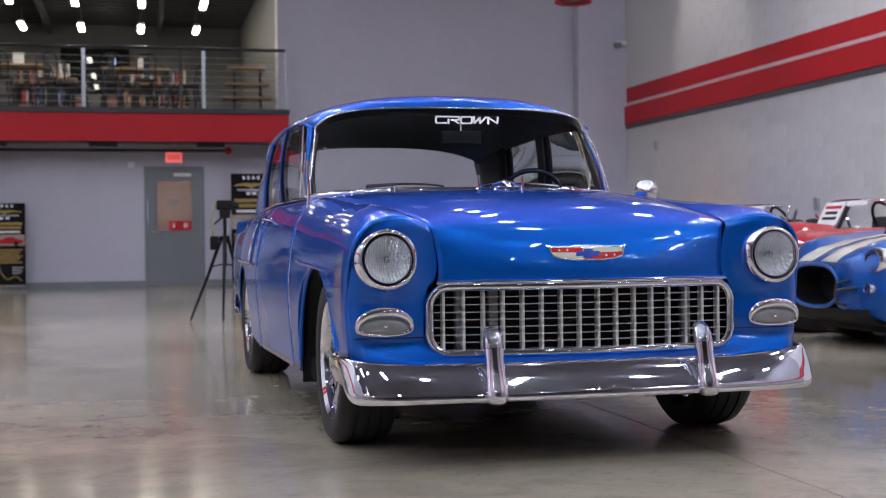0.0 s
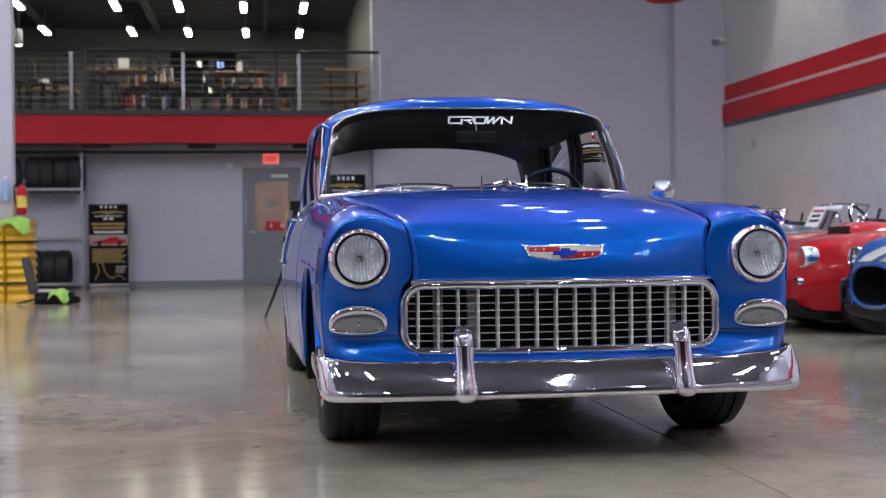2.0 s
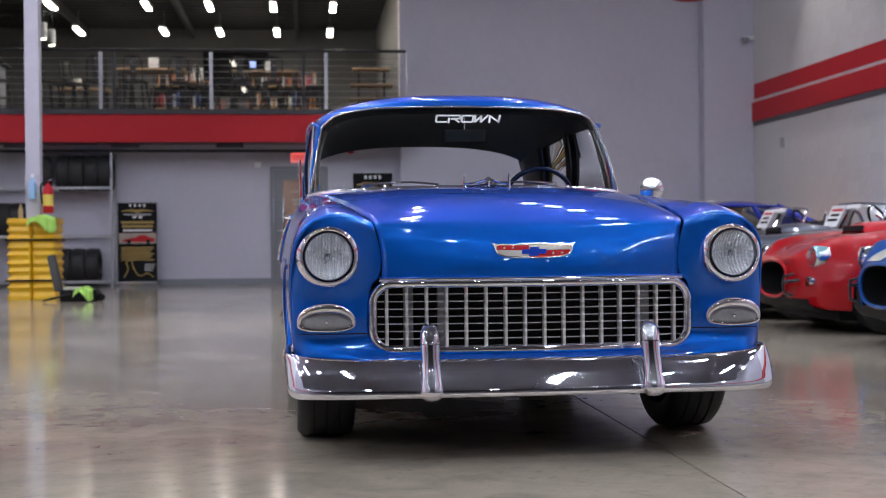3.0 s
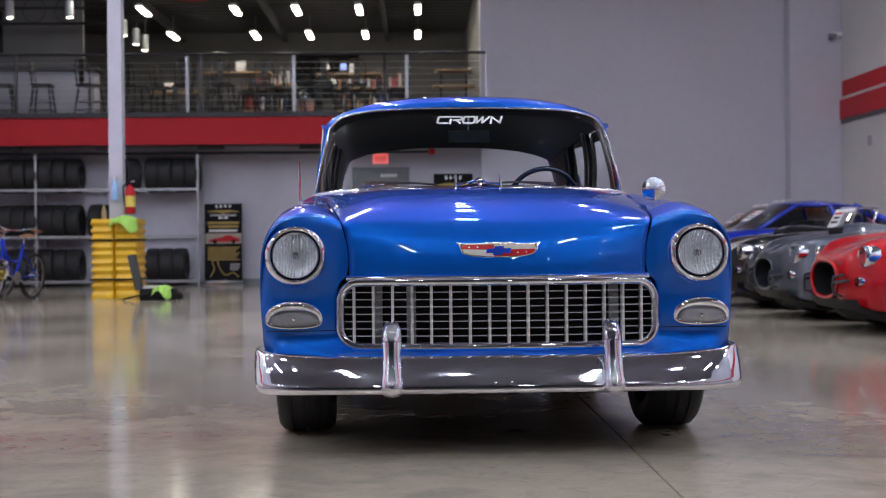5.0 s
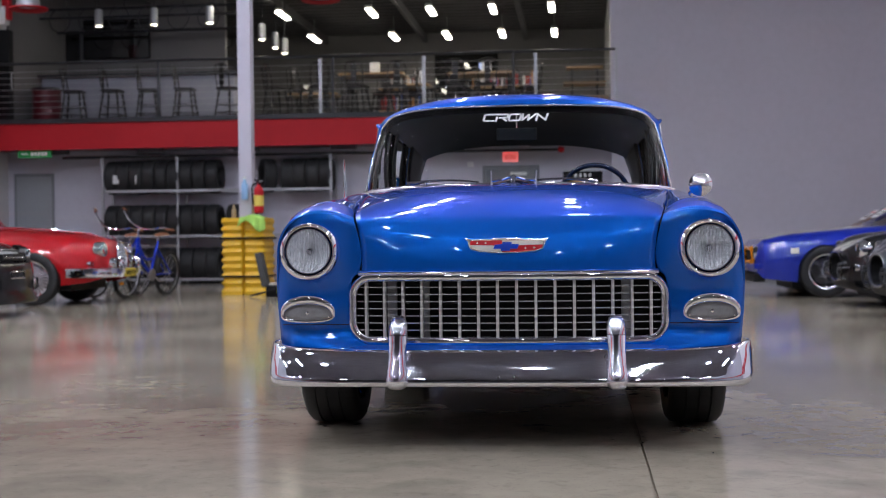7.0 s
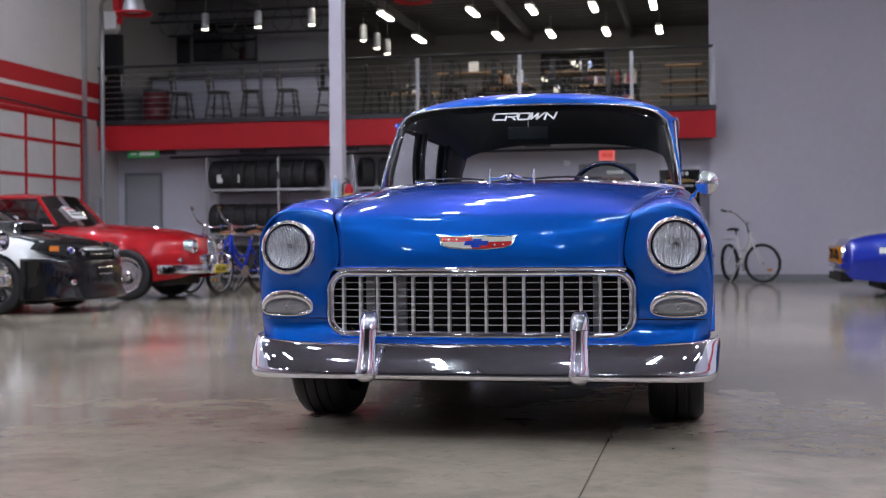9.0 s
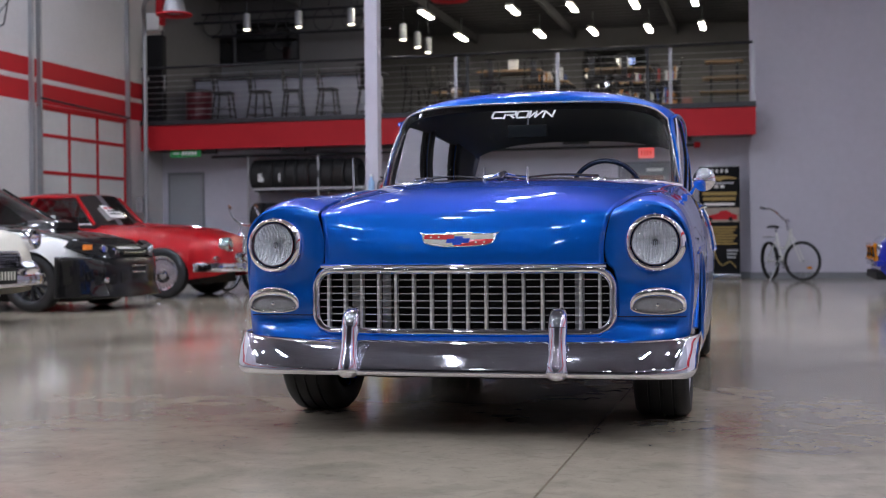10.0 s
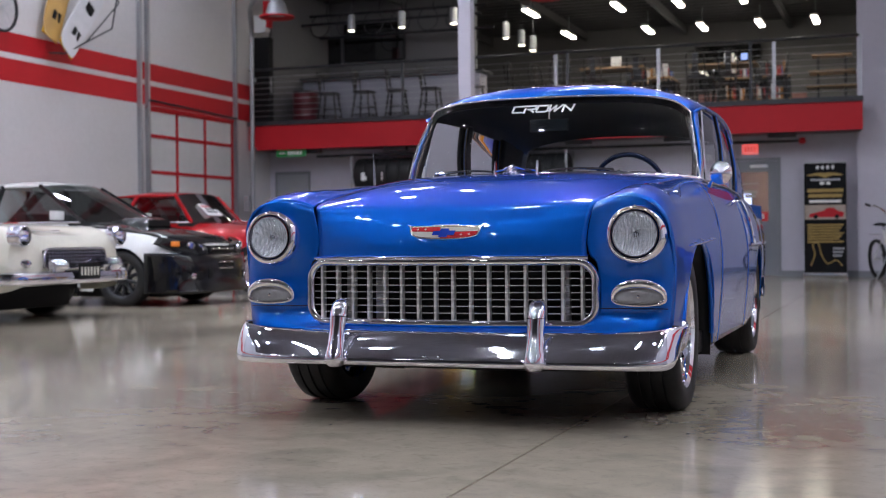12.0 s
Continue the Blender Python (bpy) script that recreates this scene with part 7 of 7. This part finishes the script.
for x, w, h in ((-1.6, 0.5, 0.7), (-0.35, 0.9, 0.8), (0.7, 0.5, 0.6)):
    ps = thing("wall_poster", "pale red patterned poster on the mezzanine wall", "poster", pose(x, 34.18, 4.1))
    part("sheet", box(B(), -w / 2, w / 2, -0.02, 0, -h / 2, h / 2), mat("blotchy_red_print", (0.42, 0.2, 0.19), 0.6, vary=0.5, grain=6), ps, "", 0)

brl = thing("red_barrel", "dark red ribbed steel barrel", "barrel", pose(-9.0, 25.3, 3.13))
part("drum", lathe(B(), [(0.0, 0), (0.28, 0), (0.29, 0.02), (0.29, 0.24), (0.3, 0.26), (0.29, 0.28), (0.29, 0.52), (0.3, 0.54), (0.29, 0.56), (0.29, 0.80), (0.28, 0.82), (0.0, 0.82)], n=32), mat("dark_red_enamel", (0.11, 0.008, 0.016), 0.35, vary=0.1, grain=10), brl)
part("hoop", lathe(B(), [(0.29, 0.79), (0.305, 0.80), (0.305, 0.83), (0.28, 0.84)], n=32, ends=False), DARKSTEEL, brl)
pn = thing("control_panel", "tall dark panel with pale conduit at the mezzanine corner", "panel", pose(-9.3, 23.95, 3.2))
part("cabinet", box(B(), -0.2, 0.16, -0.1, 0.1, 0.0, 1.75, 0.02), BLACK, pn)
part("upper_box", box(B(), -0.18, 0.1, -0.12, 0.08, 1.85, 2.2, 0.02), WHITE, pn)
part("red_unit", box(B(), 0.02, 0.16, -0.1, 0.08, 1.95, 2.5, 0.02), RED, pn)
part("conduit", tube(B(), [(0.2, -0.05, 0.6), (0.2, -0.09, 0.62), (0.2, -0.09, 0.9), (0.2, -0.05, 0.92)], 0.012, 8), STEEL, pn)


def stool(label):
    t = thing("bar_stool", label, "stool", group="stools on the mezzanine")
    part("seat", box(B(), -0.19, 0.19, -0.19, 0.19, 0.71, 0.755, 0.02), GUNMETAL, t)
    for a in (-1, 1):
        for b in (-1, 1):
            part("leg", tube(B(), [(0.14 * a, 0.14 * b, 0.73), (0.23 * a, 0.23 * b, 0.0)], [0.026, 0.017], 6), GUNMETAL, t)
    for z, k in ((0.25, 0.2), (0.42, 0.18)):
        part("foot_ring", tube(B(), [(k, k, z), (-k, k, z), (-k, -k, z), (k, -k, z)], 0.011, 5, closed=True), GUNMETAL, t, smooth=80)
    part("back_hoop", tube(B(), spline([(-0.17, 0.16, 0.74), (-0.18, 0.2, 0.98), (-0.15, 0.235, 1.17), (0, 0.25, 1.21), (0.15, 0.235, 1.17), (0.18, 0.2, 0.98), (0.17, 0.16, 0.74)], 21), 0.016, 6), GUNMETAL, t)
    part("back_splat", box(B(), -0.06, 0.06, 0.2, 0.222, 0.75, 1.2, 0.008), GUNMETAL, t)
    return t


st0 = stool("gunmetal bar stool with a low back on the mezzanine")
st0.matrix_basis = pose(-8.34, 25.1, 3.13, 0, 0, 96)
for x, y, rz in ((-7.52, 25.1, 88), (-6.77, 25.1, 99), (-6.0, 25.1, 93), (-5.1, 25.15, 150), (-4.2, 25.4, 130), (-3.75, 25.7, 60), (-3.3, 25.3, 200), (-2.9, 26.6, 10), (-2.2, 26.7, -8), (-1.7, 25.4, 185), (-2.5, 25.3, 170), (-0.5, 25.4, 178), (0.1, 25.35, 190), (-0.2, 26.7, 5), (0.5, 26.7, -10), (-1.2, 26.2, 80), (0.95, 26.1, -80)):
    copy_thing(st0, pose(x, y, 3.13, 0, 0, rz))


def pub_table(x0, x1, y, z, label):
    t = thing("pub_table", label, "table", pose((x0 + x1) / 2, y, 3.13), group="tables on the mezzanine")
    w, h = (x1 - x0) / 2, z - 3.13
    part("tabletop", box(B(), -w, w, -0.35, 0.35, h - 0.045, h, 0.008), WOOD, t, "pale wooden top")
    for a in (-1, 1):
        for b in (-1, 1):
            part("leg", box(B(), a * (w - 0.08) - 0.025, a * (w - 0.08) + 0.025, b * 0.28 - 0.025, b * 0.28 + 0.025, 0, h - 0.045), GUNMETAL, t, smooth=0)
        part("rail", box(B(), a * (w - 0.08) - 0.02, a * (w - 0.08) + 0.02, -0.255, 0.255, 0.2, 0.24), GUNMETAL, t, smooth=0)
    return t


pub_table(-2.95, -1.62, 26.0, 4.19, "high pub table with a wooden top and steel legs")
pub_table(-0.72, 0.6, 26.0, 4.15, "high pub table with a wooden top and steel legs")
pub_table(-4.6, -3.5, 28.6, 4.1, "high pub table further back on the mezzanine")
bn = thing("picnic_bench", "stepped wooden bench table by the mezzanine railing", "bench", pose(2.05, 25.4, 3.13))
for z, a in ((1.03, 0.36), (0.72, 0.42), (0.45, 0.46)):
    part("plank", box(B(), -a, a, -0.15 - 0.1 * (1 - z), 0.3, z - 0.04, z, 0.006), WOOD, bn)
for x in (-0.25, 0.25):
    part("leg", box(B(), x - 0.025, x + 0.025, -0.02, 0.05, 0, 1.0), DARKSTEEL, bn, smooth=0)
for x, y, z, h in ((-2.25, 26.0, 4.19, 0.24), (0.05, 26.0, 4.15, 0.22), (-4.2, 28.6, 4.1, 0.22), (-1.45, 26.9, 4.05, 0.3)):
    pr = thing("menu_holder", "white upright menu holder on the table", "menu holder", pose(x, y, z))
    part("card", box(B(), -0.1, 0.1, -0.05, 0.05, 0.0, h, 0.01), WHITE, pr)
def book_shelf(x0, x1, y, label):
    t = thing("book_shelf", label, "shelf", pose(x0, y, 3.13), group="low shelves on the mezzanine")
    w = x1 - x0
    part("carcass", box(B(), 0, w, 0.28, 0.3, 0, 1.0), DARKSTEEL, t, smooth=0)
    for z in (0.0, 0.5, 0.98):
        part("shelf_board", box(B(), 0, w, 0, 0.28, z, z + 0.03), WOOD, t, smooth=0)
    for x in (0.0, w - 0.03):
        part("side_board", box(B(), x, x + 0.03, 0.001, 0.279, 0.03, 0.98), DARKSTEEL, t, smooth=0)
    return t


def books(x0, x1, y, z, rnd):
    x = x0
    while x < x1:
        b = rnd.uniform(0.025, 0.06)
        if rnd.random() < 0.78:
            cover, lab = rnd.choice(BOOK)
            bk = thing("book", lab, "book", pose(x, y, z), group="books on the mezzanine shelves")
            part("cover", box(B(), 0, b - 0.004, -0.1, 0.1, 0, rnd.uniform(0.2, 0.34)), cover, bk, smooth=0)
        x += b


BOOK = [(mat("book_" + n, c, 0.5), n + " book standing on the low shelf") for n, c in (("cream", (0.6, 0.56, 0.48)), ("white", (0.7, 0.7, 0.7)), ("blue", (0.08, 0.14, 0.4)), ("orange", (0.5, 0.22, 0.06)), ("red", (0.4, 0.05, 0.05)), ("black", (0.03, 0.03, 0.03)))]
rnd = random.Random(5)
for x0, x1 in ((-0.45, 1.05), (-2.5, -1.4)):
    book_shelf(x0, x1, 28.1, "low open shelf with upright books on the mezzanine")
    for z in (0.53, 1.01):
        books(x0 + 0.05, x1 - 0.1, 28.22, 3.13 + z, rnd)
pub_table(-1.75, -1.2, 26.9, 4.05, "narrow high side table on the mezzanine")

# ---- west wall: sectional door, tracks, boards ----
gd = tagged(thing("door_3", "closed sectional garage door with red framing and pale panels", "garage door"), kind="structure")
X = XL + 0.008
PANEL = mat("pale_frosted_panel", (0.6, 0.62, 0.62), 0.35, vary=0.06, grain=6)
ys_, zs_ = (19.85, 20.83, 21.85, 22.92), (0.05, 0.7, 1.35, 2.0, 2.65, 3.12)
for a, b in zip(ys_, ys_[1:]):
    for c, d in zip(zs_, zs_[1:]):
        part("panel", box(B(), X, X + 0.02, a + 0.03, b - 0.03, c + 0.03, d - 0.03), PANEL, gd, "", 0)
for y in ys_:
    part("stile", box(B(), X, X + 0.04, y - 0.03, y + 0.03, 0.02, 3.15), RED, gd, "red frame bar", 0)
for z in zs_:
    part("rail", box(B(), X, X + 0.036, 19.82, 22.95, z - 0.03, z + 0.03), RED, gd, "red frame bar", 0)
part("head_rail", box(B(), X, X + 0.06, 19.8, 22.97, 3.13, 3.18), RED, gd, "red frame bar", 0)
part("torsion_bar", tube(B(), [(X + 0.1, 19.8, 3.27), (X + 0.1, 23.0, 3.2)], 0.02, 8), DARKSTEEL, gd)
for y in (19.58, 19.83, 23.05):
    structure("door_track", box(B(), XL + 0.01, XL + 0.09, y - 0.03, y + 0.03, 0, ZC), GALV, "galvanised vertical door track")
cn = thing("wall_conduit", "grey conduit pipe curving out from the wall corner", "pipe")
part("pipe_run", tube(B(), [(-9.25, 23.3, 0.0), (-9.25, 23.3, 4.6)] + [tuple(p) for p in spline([(-9.25, 23.3, 4.7), (-9.2, 23.2, 5.05), (-8.9, 22.6, 5.3), (-8.4, 21.9, 5.35)], 10)], 0.045, 10), GALV, cn)
for z in (1.2, 2.6, 4.0):
    part("strap", box(B(), -9.32, -9.2, 23.33, 23.4, z - 0.03, z + 0.03), STEEL, cn)
bx = thing("wall_switch", "small grey switch box on the conduit by the garage door", "switch box", pose(-9.3, 23.2, 1.5))
part("box_body", box(B(), -0.06, 0.06, -0.1, 0.0, -0.15, 0.15, 0.01), GALV, bx)


def board(at, material, label):
    pts = []
    for q in np.linspace(0, 2 * math.pi, 40, endpoint=False):
        c, sn = math.cos(q), math.sin(q)
        pts.append((0.24 * math.copysign(abs(c) ** 0.5, c), 0.72 * math.copysign(abs(sn) ** 0.45, sn)))
    bm = B()
    grid(bm, [[(x * k, y * k2, z + 0.06 * abs(y / 0.72) ** 4) for x, y in pts] for k, k2, z in ((0.96, 0.99, -0.012), (1, 1, 0.0), (0.96, 0.99, 0.012))], wrap=True, cap=True)
    t = thing("wall_board", label, "board", at)
    part("deck", bm, material, t)
    for y in (-0.3, 0.3):
        part("binding", box(B(), -0.1, 0.1, y - 0.08, y + 0.08, 0.015, 0.06, 0.02), BLACK, t)
    for x0, x1, y0, y1, h in ((-0.2, 0.2, -0.68, -0.5, 0.16), (-0.14, 0.14, -0.36, -0.26, 0.2)):
        pts = [(x0, y0), (x1, y0), (x1, y1)]
        for k in range(9):
            pts.append((x1 - (x1 - x0) * (k + 0.5) / 9, y1 + (h if k % 2 == 0 else 0.0) * (1 - 0.4 * abs(k - 4) / 4)))
        pts.append((x0, y1))
        bm = B()
        lo = [bm.verts.new((x, y, 0.004)) for x, y in pts]
        hi = [bm.verts.new((x, y, 0.0165 if y0 < -0.5 else 0.0175)) for x, y in pts]
        bm.faces.new(hi)
        for k in range(len(pts)):
            bm.faces.new((lo[k], lo[(k + 1) % len(pts)], hi[(k + 1) % len(pts)], hi[k]))
        part("flame_print", bm, YELLOW if y0 < -0.5 else CARORANGE, t, "", 0)


def on_west(x, y, z, a):
    """A pose flat against the west wall, its long axis leaning a degrees from upright."""
    c, q = math.cos(radians(a)), math.sin(radians(a))
    return Matrix(((0, 0, 1, x), (c, q, 0, y), (-q, c, 0, z), (0, 0, 0, 1)))


board(on_west(-9.42, 17.15, 4.6, 22), mat("amber_striped_board", (0.5, 0.3, 0.09), 0.3, vary=0.3, grain=3), "amber board with flame print hung on the wall")
board(on_west(-9.25, 17.5, 4.3, 40), mat("white_flame_board", (0.62, 0.62, 0.64), 0.3, vary=0.12, grain=5), "white board with yellow flame print hung on the wall")
wr = thing("wall_rack", "black wire rack holding boards on the wall", "rack")
part("frame", tube(B(), [(-9.5, 17.0, 3.75), (-9.2, 17.0, 3.72), (-9.2, 18.3, 4.3), (-9.2, 18.6, 5.3), (-9.5, 18.6, 5.4)], 0.014, 6), DARKSTEEL, wr)
part("frame", tube(B(), [(-9.2, 17.6, 4.0), (-9.15, 18.45, 4.75), (-9.2, 17.9, 5.4)], 0.012, 6), DARKSTEEL, wr)
wbk = thing("hanging_wheel", "black bicycle wheel hung on the wall", "bicycle wheel", pose(-9.4, 15.75, 4.25))
part("tyre", tube(B(), [(0, 0.34 * math.cos(q), 0.34 * math.sin(q)) for q in np.linspace(0, 2 * math.pi, 40, endpoint=False)], 0.025, 8, closed=True), RUBBER, wbk, smooth=80)
bm = B()
for i in range(16):
    q = 2 * math.pi * i / 16
    tube(bm, [(0.02 * (-1) ** i, 0, 0), (0, 0.32 * math.cos(q), 0.32 * math.sin(q))], 0.003, 4)
part("spokes", bm, STEEL, wbk)
part("hook", tube(B(), [(-0.15, 0, 0.3), (0.0, 0, 0.3), (0.03, 0, 0.34)], 0.01, 6), STEEL, wbk)

for x, y, z, lab in ((XR, 22.5, 2.5, "small grey sensor box on the block wall"), (XR, 16.7, 1.27, "small grey socket on the block wall")):
    dv = thing("wall_box", lab, "wall box", pose(x, y, z))
    part("case", box(B(), -0.05, 0, -0.05, 0.05, -0.09, 0.09, 0.01), GALV, dv)
cc = thing("security_camera", "small white camera high in the corner", "camera", pose(9.2, 24.0, 4.6))
part("mount", box(B(), -0.03, 0.18, -0.03, 0.03, -0.03, 0.03), WHITE, cc)
part("dome", lathe(B(), [(0.0, -0.1), (0.06, -0.09), (0.08, -0.03), (0.08, 0.0), (0.0, 0.02)], n=18), GREYDOOR, cc)

# ---- the far bay at its true size ----
NEAR = ("car", "bicycle", "column guard", "cloth", "extinguisher", "bottle", "caddy", "tripod")
bpy.context.view_layer.update()
for ob in list(scene.objects):
    if ob.parent or ob.type not in ("MESH", "EMPTY") or ob.get("category", "") in NEAR or ob.name.startswith(("floor", "ceiling", "wall_east", "wall_west", "wall_south", "stripe", "downlight", "column")):
        continue
    ys = [(o.matrix_world @ Vector(c)).y for o in (ob, *ob.children_recursive) if o.type == "MESH" for c in o.bound_box]
    if ys and min(ys) > 14.9 and not (ob.name.startswith("ceiling_light") and min(ys) < 23):
        ob.matrix_basis = FAR @ ob.matrix_basis

# ---- blocks of the east wall ----
nt = BLOCK.node_tree
info = nt.nodes.new("ShaderNodeObjectInfo")
vary_ = nt.nodes.new("ShaderNodeMapRange")
vary_.inputs["To Min"].default_value, vary_.inputs["To Max"].default_value = 0.96, 1.03
nt.links.new(info.outputs["Random"], vary_.inputs["Value"])
tone = nt.nodes.new("ShaderNodeMix")
tone.data_type, tone.blend_type = "RGBA", "MULTIPLY"
tone.inputs[0].default_value = 1
pb = nt.nodes["Principled BSDF"]
nt.links.new(pb.inputs["Base Color"].links[0].from_socket, tone.inputs[6])
nt.links.new(vary_.outputs[0], tone.inputs[7])
nt.links.new(tone.outputs[2], pb.inputs["Base Color"])
east = bpy.data.objects["wall_east"]
bm = box(B(), 0.002, 0.0055, -0.196, 0.196, -0.0965, 0.0965)
block_mesh = bpy.data.meshes.new("wall_block")
bm.to_mesh(block_mesh)
bm.free()
block_mesh.materials.append(BLOCK)
rest, near = B(), 0
for r in range(27):
    for c in range(32):
        y, z = 11.6 + 0.4 * c + (0.2 if r % 2 else 0), 0.1 + 0.2 * r
        if y > NY - 0.78:
            continue
        if 14.2 < y < 19.6 and 4 <= r < 26 and near < 300:
            near += 1
            ob = new("wall_block", block_mesh)
            ob.parent = east
            ob.location = (EX, y, z)
        else:
            x0, x1, y0, y1, z0, z1 = EX + 0.002, EX + 0.0055, y - 0.196, y + 0.196, z - 0.0965, z + 0.0965
            v = [rest.verts.new(p) for p in ((x0, y0, z0), (x0, y1, z0), (x0, y1, z1), (x0, y0, z1), (x1, y0, z0), (x1, y1, z0), (x1, y1, z1), (x1, y0, z1))]
            for f in ((0, 1, 2, 3), (0, 4, 5, 1), (1, 5, 6, 2), (2, 6, 7, 3), (3, 7, 4, 0)):
                rest.faces.new([v[i] for i in f])
tagged(part("wall_blocks", rest, BLOCK, east, smooth=0), kind="stuff")
